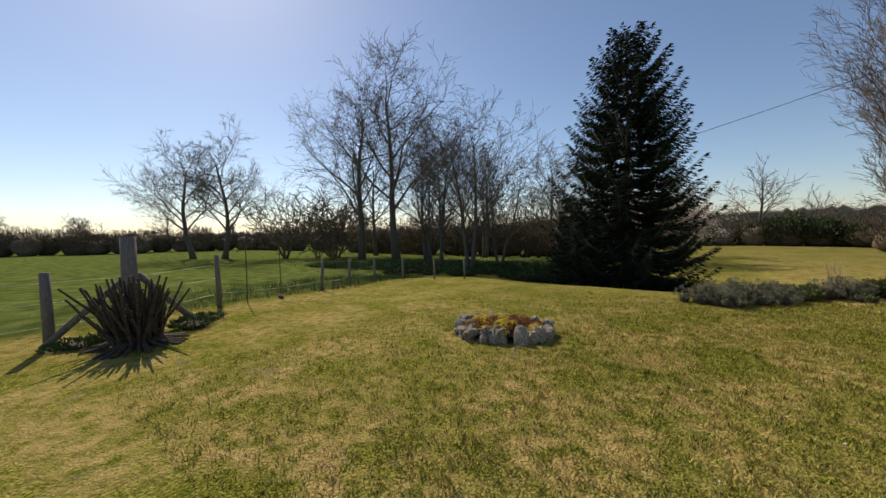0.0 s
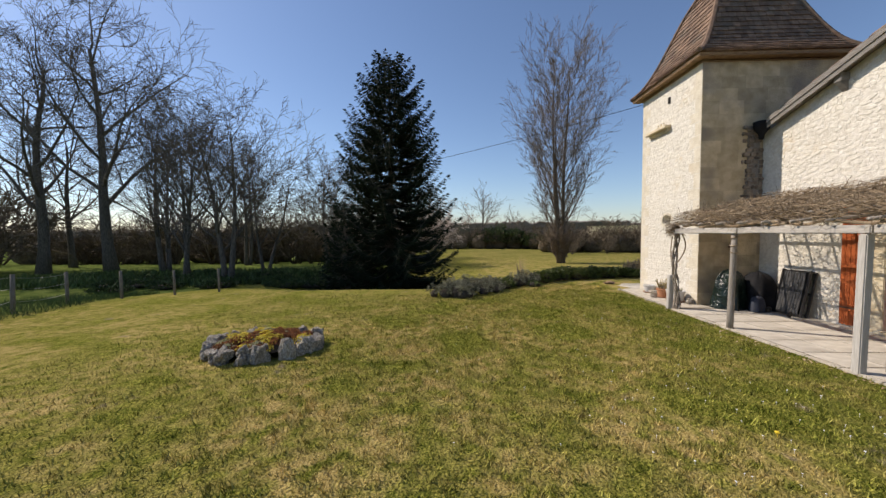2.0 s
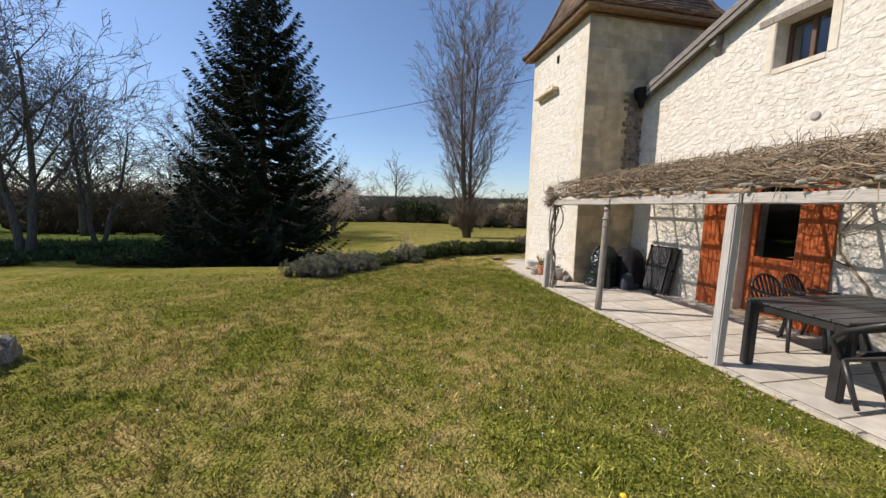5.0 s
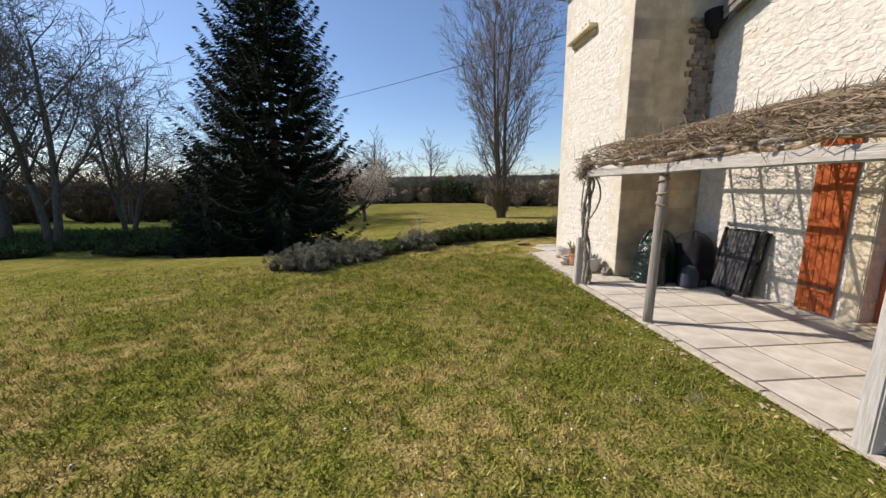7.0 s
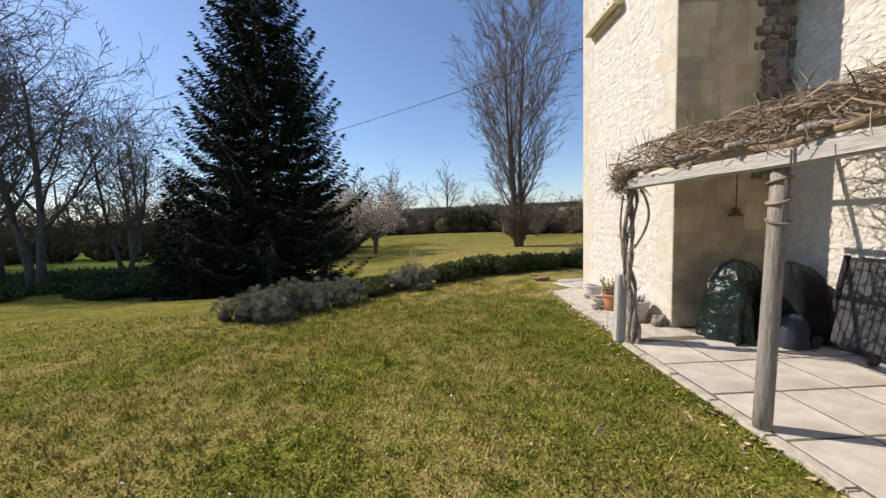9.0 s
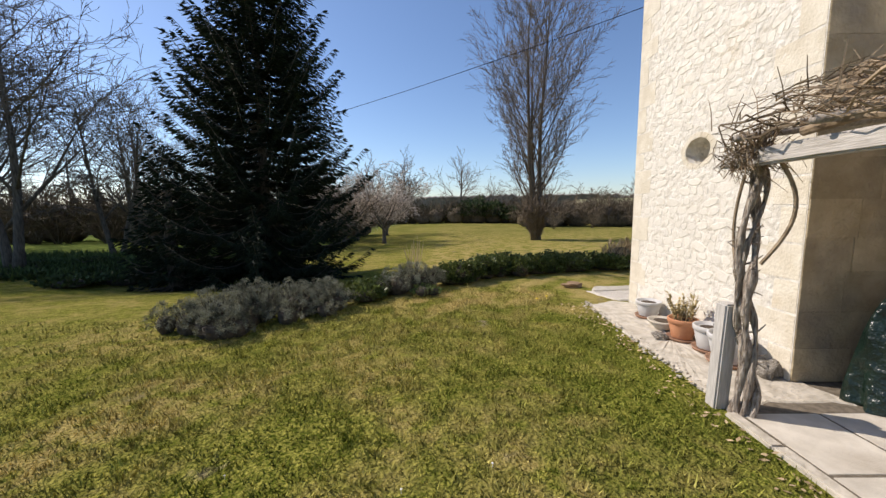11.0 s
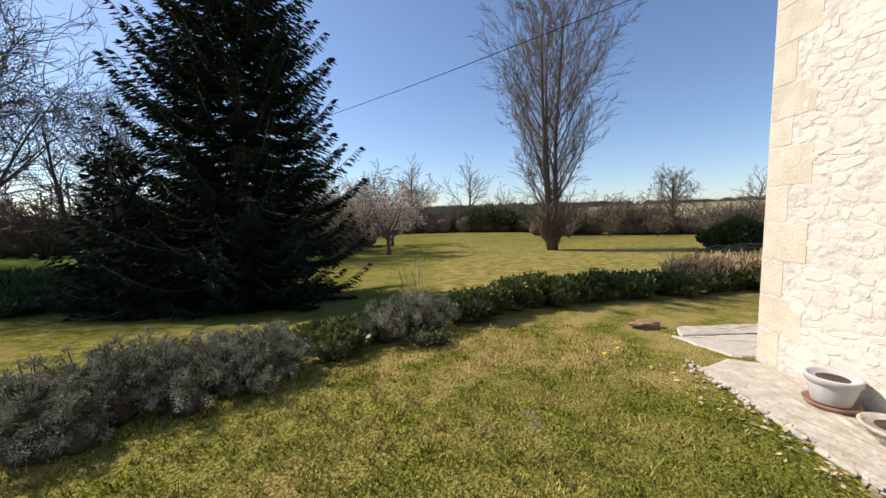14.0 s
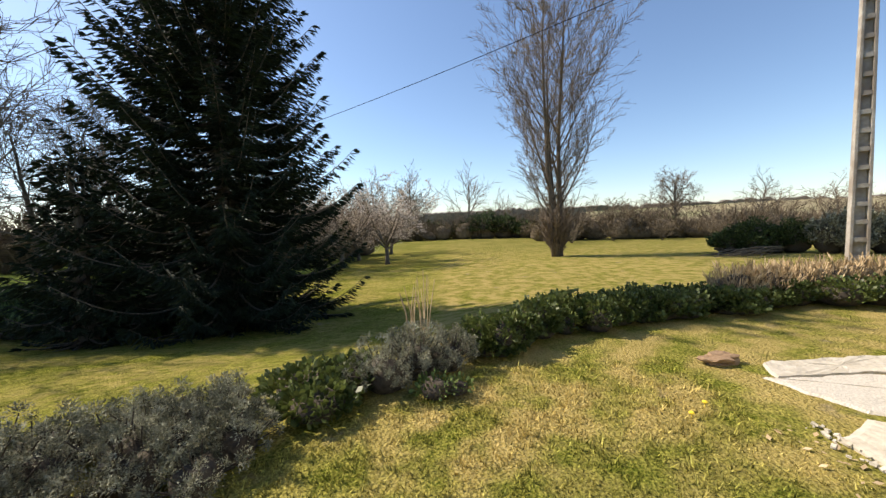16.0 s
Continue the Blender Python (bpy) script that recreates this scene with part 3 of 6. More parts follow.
for y0, y1, sgn in ((RIDGE_Y, 9.0, 1), (GY0 - 0.4, RIDGE_Y, -1)):
    n = int(abs(y1 - y0) / 0.3)
    for i in range(n):
        for j in range(40):
            x = VX - 0.02 + j * 0.185
            ya, yb = y0 + (y1 - y0) * i / n, y0 + (y1 - y0) * (i + 1.1) / n
            yb = min(yb, y1) if sgn > 0 else yb
            lift = 0.035 if sgn > 0 else 0.02
            pts = []
            for y, l in ((ya, 0.02 if sgn > 0 else 0.05), (yb, 0.05 if sgn > 0 else 0.02)):
                z = roof_z(min(max(y, GY0 - 0.4), GY1)) + l
                pts += [(x, y, z - 0.015), (x + 0.05, y, z + 0.04), (x + 0.13, y, z + 0.04), (x + 0.18, y, z - 0.015)]
            g.add(pts, [(0, 1, 5, 4), (1, 2, 6, 5), (2, 3, 7, 6), (3, 2, 1, 0), (4, 5, 6, 7)])
under(house, g.make("roof_tile", TILE, kind="stuff"))
g = Geo()
for y0, y1 in ((RIDGE_Y - 0.02, 8.99), (GY0 - 0.4, RIDGE_Y - 0.02)):
    for x0, x1, dz0, dz1 in ((VX - 0.035, VX - 0.004, -0.2, -0.02), (VX - 0.055, VX - 0.037, -0.1, 0.01)):
        za, zb = roof_z(y0), roof_z(y1)
        vs = [(x0, y0, za + dz0), (x0, y1, zb + dz0), (x0, y1, zb + dz1), (x0, y0, za + dz1), (x1, y0, za + dz0), (x1, y1, zb + dz0), (x1, y1, zb + dz1), (x1, y0, za + dz1)]
        g.add(vs, [(3, 2, 1, 0), (4, 5, 6, 7), (0, 1, 5, 4), (2, 3, 7, 6), (1, 2, 6, 5), (0, 4, 7, 3)])
under(house, g.make("verge_board", VERGE, label="weathered grey timber verge board"))
g = Geo()
for y in (7.55, 6.2, 4.75, 3.3):
    z = roof_z(y) - 0.13
    g.box(VX + 0.02, GX + 0.02, y - 0.07, y + 0.07, z - 0.19, z - 0.02)
    g.add([(VX + 0.02, y - 0.06, z - 0.19), (VX + 0.02, y + 0.06, z - 0.19), (GX, y + 0.06, z - 0.19), (GX, y - 0.06, z - 0.19), (GX, y - 0.06, z - 0.36), (GX, y + 0.06, z - 0.36)], [(0, 3, 4), (1, 5, 2), (0, 4, 5, 1), (0, 1, 2, 3), (3, 2, 5, 4)])
under(house, g.make("purlin_bracket", VERGE, bevel=0.01))
# upper window
g = Geo()
g.box(GX - 0.014, GX + 0.02, WIN_Y0 - 0.22, WIN_Y1 + 0.26, WIN_Z1 + 0.004, WIN_Z1 + 0.12)
under(house, g.make("lintel", GREYWOOD, bevel=0.008))
g = Geo()
g.box(GX - 0.010, GX + 0.02, WIN_Y1 + 0.004, WIN_Y1 + 0.12, WIN_Z0 - 0.06, WIN_Z1)
g.box(GX - 0.010, GX + 0.02, WIN_Y0 - 0.12, WIN_Y0 - 0.004, WIN_Z0 - 0.02, WIN_Z1)
g.box(GX - 0.012, GX + 0.30, WIN_Y0, WIN_Y1, WIN_Z0 - 0.09, WIN_Z0 - 0.003)
under(house, g.make("jamb_stone", QUOIN, bevel=0.008))


def casement(y0, y1, z0, z1, x):
    w = thing("window", x, (y0 + y1) / 2, z0, "small brown timber casement set deep in the wall", "window", kind="structure")
    g = Geo()
    f = 0.06
    g.box(x, x + 0.05, y0, y0 + f, z0, z1)
    g.box(x, x + 0.05, y1 - f, y1, z0, z1)
    g.box(x, x + 0.05, y0 + f, y1 - f, z0, z0 + f)
    g.box(x, x + 0.05, y0 + f, y1 - f, z1 - f, z1)
    g.box(x - 0.01, x + 0.045, (y0 + y1) / 2 - 0.03, (y0 + y1) / 2 + 0.03, z0 + f, z1 - f)
    under(w, g.make("frame", DARKFRAME, bevel=0.006))
    for a, b in ((y0 + f, (y0 + y1) / 2 - 0.03), ((y0 + y1) / 2 + 0.03, y1 - f)):
        g = Geo()
        g.box(x + 0.02, x + 0.026, a, b, z0 + f, z1 - f)
        under(w, g.make("pane", GLASS))
    return w


casement(WIN_Y0 + 0.002, WIN_Y1 - 0.002, WIN_Z0 + 0.002, WIN_Z1 - 0.002, GX + 0.24)
g = Geo()
g.lathe([(0.0, 0.0), (0.06, 0.0), (0.062, 0.018), (0.045, 0.026), (0.0, 0.02)], 14, Matrix.Translation((GX + 0.004, 5.96, 3.04)) @ Matrix.Rotation(radians(-90), 4, "Y"))
under(house, g.make("vent", GREYCON, smooth=True))

# door: glazed upper half over a boarded panel, shutters folded back on the wall
door = thing("door", GX + 0.16, 6.38, 0, "red-stained glazed wooden door with a boarded lower panel, closed", "door", kind="structure")
g = Geo()
x0, x1 = GX + 0.16, GX + 0.22
fr = 0.11
g.box(x0, x1, DOOR_Y0 + 0.01, DOOR_Y0 + fr, 0.0, DOOR_Z - 0.01)
g.box(x0, x1, DOOR_Y1 - fr, DOOR_Y1 - 0.01, 0.0, DOOR_Z - 0.01)
g.box(x0, x1, DOOR_Y0 + fr, DOOR_Y1 - fr, DOOR_Z - fr, DOOR_Z - 0.01)
g.box(x0, x1, DOOR_Y0 + fr, DOOR_Y1 - fr, 0.88, 0.98)
g.box(x0, x1, DOOR_Y0 + fr, DOOR_Y1 - fr, 0.0, 0.14)
under(door, g.make("stile", REDWOOD, bevel=0.006))
g = Geo()
for i in range(6):
    a = DOOR_Y0 + fr + i * (DOOR_Y1 - DOOR_Y0 - 2 * fr) / 6
    g.box(x0 + 0.015, x1 - 0.012, a + 0.002, a + (DOOR_Y1 - DOOR_Y0 - 2 * fr) / 6 - 0.002, 0.14, 0.88)
under(door, g.make("panel", REDWOOD, bevel=0.004))
g = Geo()
g.box(x0 + 0.025, x0 + 0.031, DOOR_Y0 + fr, DOOR_Y1 - fr, 0.98, DOOR_Z - fr)
under(door, g.make("pane", GLASS))
g = Geo()
g.tube([(x0, DOOR_Y0 + 0.06, 1.04), (x0 - 0.05, DOOR_Y0 + 0.06, 1.04), (x0 - 0.05, DOOR_Y0 + 0.17, 1.03)], 0.009, 8)
under(door, g.make("handle", IRON, smooth=True))


def shutter(y0, y1):
    s = thing("shutter", GX - 0.04, (y0 + y1) / 2, 0.03, "red-stained boarded shutter folded open against the wall", "shutter", "door shutters", "structure")
    g = Geo()
    n = 5
    for i in range(n):
        a = y0 + i * (y1 - y0) / n
        g.box(GX - 0.055, GX - 0.025, a + 0.002, a + (y1 - y0) / n - 0.002, 0.03, 2.24)
    under(s, g.make("boards", REDWOOD, bevel=0.004))
    g = Geo()
    for z in (0.3, 1.1, 1.9):
        g.box(GX - 0.075, GX - 0.056, y0 + 0.03, y1 - 0.03, z, z + 0.09)
    under(s, g.make("ledge_bar", REDWOOD, bevel=0.004))
    g = Geo()
    for z in (0.34, 1.94):
        g.box(GX - 0.081, GX - 0.076, y0 + 0.02, y1 - 0.02, z, z + 0.03)
    under(s, g.make("strap_hinge", IRON))
    return s


shutter(7.03, 7.45)
shutter(5.52, 5.95)
g = Geo()
g.box(GX - 0.02, GX + 0.03, DOOR_Y1 + 0.003, DOOR_Y1 + 0.2, -0.01, DOOR_Z + 0.02)
g.box(GX - 0.02, GX + 0.03, DOOR_Y0 - 0.2, DOOR_Y0 - 0.003, -0.01, DOOR_Z + 0.02)
g.box(GX - 0.02, GX + 0.03, DOOR_Y0 - 0.2, DOOR_Y1 + 0.2, DOOR_Z + 0.022, DOOR_Z + 0.26)
under(house, g.make("door_surround", ASHLAR, bevel=0.01))
g = Geo()
g.box(GX - 0.12, GX + 0.5, DOOR_Y0 - 0.05, DOOR_Y1 + 0.05, 0.003, 0.055)
under(house, g.make("door_sill", ASHLAR, bevel=0.012))

# ---- terrace ----
EX = 4.93
g = Geo()
g.box(EX + 0.02, GX - 0.004, 1.0, TY0 - 0.004, -0.16, -0.0065)
terrace = g.make("terrace", JOINT, label="terrace of large square pale concrete slabs", category="terrace", kind="structure")
g = Geo()
for i in range(18):
    y0 = 1.0 + i * 0.47
    y1 = min(y0 + 0.465, 8.9)
    if y1 - y0 > 0.1:
        g.box(EX - 0.07, EX + 0.018, y0, y1, -0.16, -0.001 + rng.uniform(-0.004, 0.004))
g.make("terrace_edging", CONCRETE, bevel=0.012, label="worn pale concrete edging between terrace and grass", category="edging", kind="structure")


def ragged(outline, z0, z1, name, mat, label, cat, step=0.09, amp=0.03, kind="structure"):
    """A flat slab whose outline is broken and uneven."""
    pts = []
    n = len(outline)
    for i in range(n):
        a, b = Vector(outline[i]), Vector(outline[(i + 1) % n])
        m = max(1, int((b - a).length / step))
        for j in range(m):
            p = a.lerp(b, j / m)
            pts.append((p.x + rng.uniform(-amp, amp), p.y + rng.uniform(-amp, amp)))
    cx, cy = sum(p[0] for p in pts) / len(pts), sum(p[1] for p in pts) / len(pts)
    g = Geo()
    k = len(pts)
    for f, z in ((1.0, z0), (1.0, z1 - 0.02), (0.97, z1)):
        g.v += [(cx + (x - cx) * f, cy + (y - cy) * f, z) for x, y in pts]
    for f in (0.75, 0.5, 0.25):
        g.v += [(cx + (x - cx) * f, cy + (y - cy) * f, z1 + rng.uniform(-0.006, 0.006)) for x, y in pts]
    g.v.append((cx, cy, z1))
    for r in range(5):
        g.f += [(r * k + i, r * k + (i + 1) % k, (r + 1) * k + (i + 1) % k, (r + 1) * k + i) for i in range(k)]
    g.f += [(5 * k + i, 5 * k + (i + 1) % k, 6 * k) for i in range(k)]
    return g.make(name, mat, label=label, category=cat, kind=kind)


ragged([(4.94, 8.95), (5.3, 9.0), (5.9, 8.96), (5.85, 9.3), (5.72, 9.36), (5.72, 11.5), (5.7, 11.95), (5.45, 12.02), (5.06, 11.8), (5.0, 11.0), (4.96, 10.0)], -0.12, 0.0, "apron_slab", CONCRETE, "broken-edged old concrete apron along the tower foot", "apron")
ragged([(5.55, 12.1), (6.9, 12.1), (6.9, 12.75), (5.35, 12.7)], -0.09, -0.012, "gravel_strip", GRAVEL, "pale gravel strip behind the tower", "gravel")
ragged([(5.45, 12.72), (6.9, 12.78), (6.9, 13.15), (5.6, 13.05)], -0.09, -0.008, "stone_path", CONCRETE, "flat pale stone flag at the end of the gravel", "path", amp=0.02)


# ---- pergola ----
pergola = thing("pergola", EX, 5.3, 0, "weathered timber pergola against the house carrying bare vines", "pergola", kind="structure")
BZ = 1.76
g = Geo()
for y0, y1 in ((9.15, 7.02), (7.0, 4.95), (4.93, 3.2), (3.18, 1.15)):
    n = 6
    pts = [(EX - 0.02 + rng.uniform(-0.006, 0.006), y0 + (y1 - y0) * i / n, BZ + 0.065 + rng.uniform(-0.006, 0.006)) for i in range(n + 1)]
    vs, fs = [], []
    for x, y, z in pts:
        vs += [(x - 0.045, y, z - 0.065), (x + 0.045, y, z - 0.065), (x + 0.045, y, z + 0.045), (x - 0.045, y, z + 0.045)]
    for i in range(n):
        for j in range(4):
            fs.append((4 * i + j, 4 * i + (j + 1) % 4, 4 * i + 4 + (j + 1) % 4, 4 * i + 4 + j))
    fs += [(3, 2, 1, 0), (4 * n, 4 * n + 1, 4 * n + 2, 4 * n + 3)]
    g.add(vs, fs)
under(pergola, g.make("front_beam", BEAMWOOD, bevel=0.012, label="pale weathered beam"))
g = Geo()
y = 8.9
while y > 1.2:
    g.tube([(EX - 0.15, y, BZ + 0.18), (6.0, y + 0.02, BZ + 0.33), (GX - 0.004, y, 2.42)], 0.024, 8)
    y -= 0.5
under(pergola, g.make("rafter", GREYWOOD, smooth=True))
g = Geo()
for x in (5.4, 5.98, 6.42):
    z = BZ + 0.19 + (x - EX) * 0.2 + 0.05
    g.tube([(x, 9.1, z), (x, 5.0, z + 0.01), (x, 1.15, z)], 0.026, 6)
under(pergola, g.make("cross_rail", GREYWOOD, smooth=True))


def round_post(x, y, top, r, lean):
    g = Geo()
    pts = [(x + lean[0] * f, y + lean[1] * f, -0.1 + (top + 0.1) * f) for f in (0, 0.2, 0.4, 0.6, 0.8, 1)]
    g.tube(pts, [r * (1.05 - 0.1 * i / 5 + rng.uniform(-0.02, 0.02)) for i in range(6)], 16)
    return under(pergola, g.make("post", GREYWOOD, smooth=True))


def square_post(x, y, top, w, lean, mat=PALEWOOD):
    g = Geo()
    m = Matrix(((1, 0, lean[0], x), (0, 1, lean[1], y), (0, 0, 1, 0), (0, 0, 0, 1)))
    g.box(-w / 2, w / 2, -w / 2, w / 2, -0.1, top, m)
    return under(pergola, g.make("post", mat, bevel=0.012))


round_post(4.93, 7.2, BZ - 0.002, 0.052, (0.02, -0.03))
g = Geo()
for z in (1.42, 1.55, 1.68):
    g.tube([(4.95 + 0.06 * math.cos(a), 7.175 + 0.06 * math.sin(a), z + 0.02 * math.sin(a + z * 9)) for a in (2 * math.pi * i / 16 for i in range(17))], 0.009, 6)
under(pergola, g.make("rope_ring", VINE, smooth=True))
square_post(4.92, 5.06, BZ - 0.002, 0.105, (0.0, -0.012))
square_post(4.92, 3.30, BZ - 0.002, 0.15, (0.0, -0.01))
square_post(4.92, 1.30, BZ - 0.002, 0.13, (0.0, 0.0))
square_post(4.90, 9.03, 0.78, 0.11, (0.02, -0.02))

# climbing vine: twisted trunk at the end post and a mat of bare stems over the rafters
vine = thing("climbing_vine", 4.95, 8.9, 0, "leafless tangled climbing vine trained over the pergola", "vine")
g = Geo()
for k in range(4):
    ph = k * 1.7
    pts, rad = [], []
    for i in range(40):
        f = i / 39
        a = ph + f * (5 + k)
        s = 0.042 + 0.02 * math.sin(f * 9 + k * 2)
        pts.append((4.95 + s * math.cos(a) + 0.035 * math.sin(f * 7.5 + k * 0.25), 8.86 + s * math.sin(a) + 0.10 * f, -0.05 + 1.9 * f))
        rad.append((0.029 if k < 2 else 0.019) * (1.15 - 0.4 * f) * (1 + 0.26 * math.sin(f * 23 + k * 2) + 0.2 * math.sin(f * 47 + k)))
    g.tube(pts, rad, 9)
for q in range(34):
    # short dead spurs and peeling strips
    f = rng.uniform(0.2, 1)
    a = rng.uniform(0, 6.28)
    b = Vector((4.95 + 0.035 * math.sin(f * 7.5), 8.86 + 0.10 * f, -0.05 + 1.9 * f))
    d = Vector((math.cos(a), math.sin(a), rng.uniform(-0.3, 0.9)))
    g.tube([b, b + d * 0.06, b + d * 0.06 + Vector((d.x * 0.04, d.y * 0.04, rng.uniform(-0.05, 0.08)))], [0.008, 0.006, 0.003], 4)
under(vine, g.make("trunk", VINETRUNK, smooth=True, label="gnarled grey vine trunk"))
g = Geo()
pts = [(4.95 + 0.10 * math.sin(f * 3.1), 8.82 - 0.10 * math.sin(f * 3.1), 1.1 + 0.75 * f) for f in (i / 14 for i in range(15))]
g.tube(pts, 0.014, 6)
pts = [(4.88, 8.92 + 0.06 * math.sin(f * 3.1), 1.0 + 0.7 * f) for f in (i / 14 for i in range(15))]
g.tube(pts, 0.011, 6)
for q in range(3):
    y0 = 8.6 - q * 2.2
    pts = [(EX + 0.03 * math.sin(i * 1.3), y0 - i * 0.28, BZ + 0.16 + 0.035 * math.sin(i * 2.1 + q)) for i in range(10)]
    g.tube(pts, [0.028 - 0.001 * i for i in range(10)], 8)


def mat_top(x):
    return BZ + 0.16 + (x - 4.75) * 0.245


for q in range(3000):
    x, y = rng.uniform(4.78, 7.05), rng.uniform(1.4, 9.05)
    z = mat_top(x) + rng.uniform(-0.02, 0.2)
    a = rng.uniform(0, 6.283) if rng.random() < 0.5 else rng.gauss(-1.3, 0.6)
    r = rng.uniform(0.003, 0.0065) if rng.random() < 0.85 else rng.uniform(0.007, 0.011)
    pts = []
    bend = rng.uniform(-0.9, 0.9)
    for i in range(7):
        pts.append((x, y, z))
        a += bend * 0.5 + rng.uniform(-0.3, 0.3)
        st = rng.uniform(0.06, 0.15)
        x, y = x + math.cos(a) * st, y + math.sin(a) * st
        if x > 7.12 or x < 4.76:
            a = math.pi - a
            x = min(max(x, 4.76), 7.12)
        y = min(max(y, 1.1), 9.1)
        z = min(max(z + rng.uniform(-0.06, 0.06), mat_top(x) - 0.01), mat_top(x) + 0.24)
    g.tube(pts, [r * (1 - 0.09 * i) for i in range(7)], 4 if r > 0.009 else 3, False)
for q in range(420):
    # upright and hanging shoots
    x, y = rng.uniform(4.7, 6.9), rng.uniform(1.2, 9.2)
    z = mat_top(x) + rng.uniform(0.08, 0.2)
    dx, dy = rng.uniform(-0.1, 0.1), rng.uniform(-0.12, 0.12)
    up = rng.uniform(0.08, 0.26)
    if rng.random() < 0.06:
        x, z, up = rng.uniform(4.72, 4.86), BZ + 0.2, -rng.uniform(0.08, 0.2)
    g.tube([(x, y, z), (x + dx * 0.5, y + dy * 0.4, z + up * 0.6), (x + dx, y + dy, z + up)], [0.0045, 0.0035, 0.002], 3)
for q in range(260):
    # tangle round the end of the beam
    a, b = rng.uniform(0, 6.28), rng.uniform(-1, 1)
    c = Vector((4.93, 8.95, BZ + 0.1))
    p0 = c + Vector((math.cos(a), math.sin(a), b)) * rng.uniform(0.02, 0.13)
    p1 = p0 + Vector((rng.uniform(-0.14, 0.14), rng.uniform(-0.12, 0.06), rng.uniform(-0.12, 0.12)))
    p2 = p1 + Vector((rng.uniform(-0.1, 0.1), rng.uniform(-0.1, 0.05), rng.uniform(-0.14, 0.1)))
    g.tube([p0, p1, p2], [0.0045, 0.0035, 0.0015], 3, False)
under(vine, g.make("stems", VINE, label="dense mat of dry brown stems", kind="stuff"))
for k in range(2, 5):
    g = Geo()
    # stems trained on the house wall beside the door and shutters
    y0 = (7.75, 8.1, 5.2, 4.6, 4.0)[k]
    pts = [(GX - 0.03, y0 + 0.18 * math.sin(i * 0.9 + k) + 0.02 * i, 0.02 + i * 0.2) for i in range(12)]
    g.tube(pts, [0.022 - 0.0013 * i for i in range(12)], 7)
    for j in range(3, 12, 2):
        p = pts[j]
        s = -1 if (j // 2 + k) % 2 else 1
        g.tube([p, (p[0], p[1] + 0.2 * s, p[2] + 0.08), (p[0] - 0.01, p[1] + 0.42 * s, p[2] + 0.22)], [0.009, 0.007, 0.004], 5)
    under(vine, g.make("wall_stem", VINE, smooth=True))

# ---- terrace furniture ----
table = thing("dining_table", 6.02, 4.62, 0, "dark grey resin garden table with thick square legs", "table")
g = Geo()
n = 7
for i in range(n):
    a = 4.17 + i * 0.9 / n
    g.box(5.22, 6.85, a + 0.003, a + 0.9 / n - 0.003, 0.715, 0.74)
under(table, g.make("slatted_top", TABLETOP, bevel=0.004))
g = Geo()
for x0, x1, y0, y1 in ((5.24, 5.28, 4.27, 4.97), (6.79, 6.83, 4.27, 4.97), (5.32, 6.75, 4.19, 4.23), (5.32, 6.75, 5.01, 5.05)):
    g.box(x0, x1, y0, y1, 0.63, 0.714)
under(table, g.make("apron", PLASTIC, bevel=0.006))
for x in (5.28, 6.79):
    for y in (4.23, 5.01):
        g = Geo()
        g.box(x - 0.045, x + 0.045, y - 0.045, y + 0.045, 0.002, 0.713)
        under(table, g.make("leg", PLASTIC, bevel=0.008))


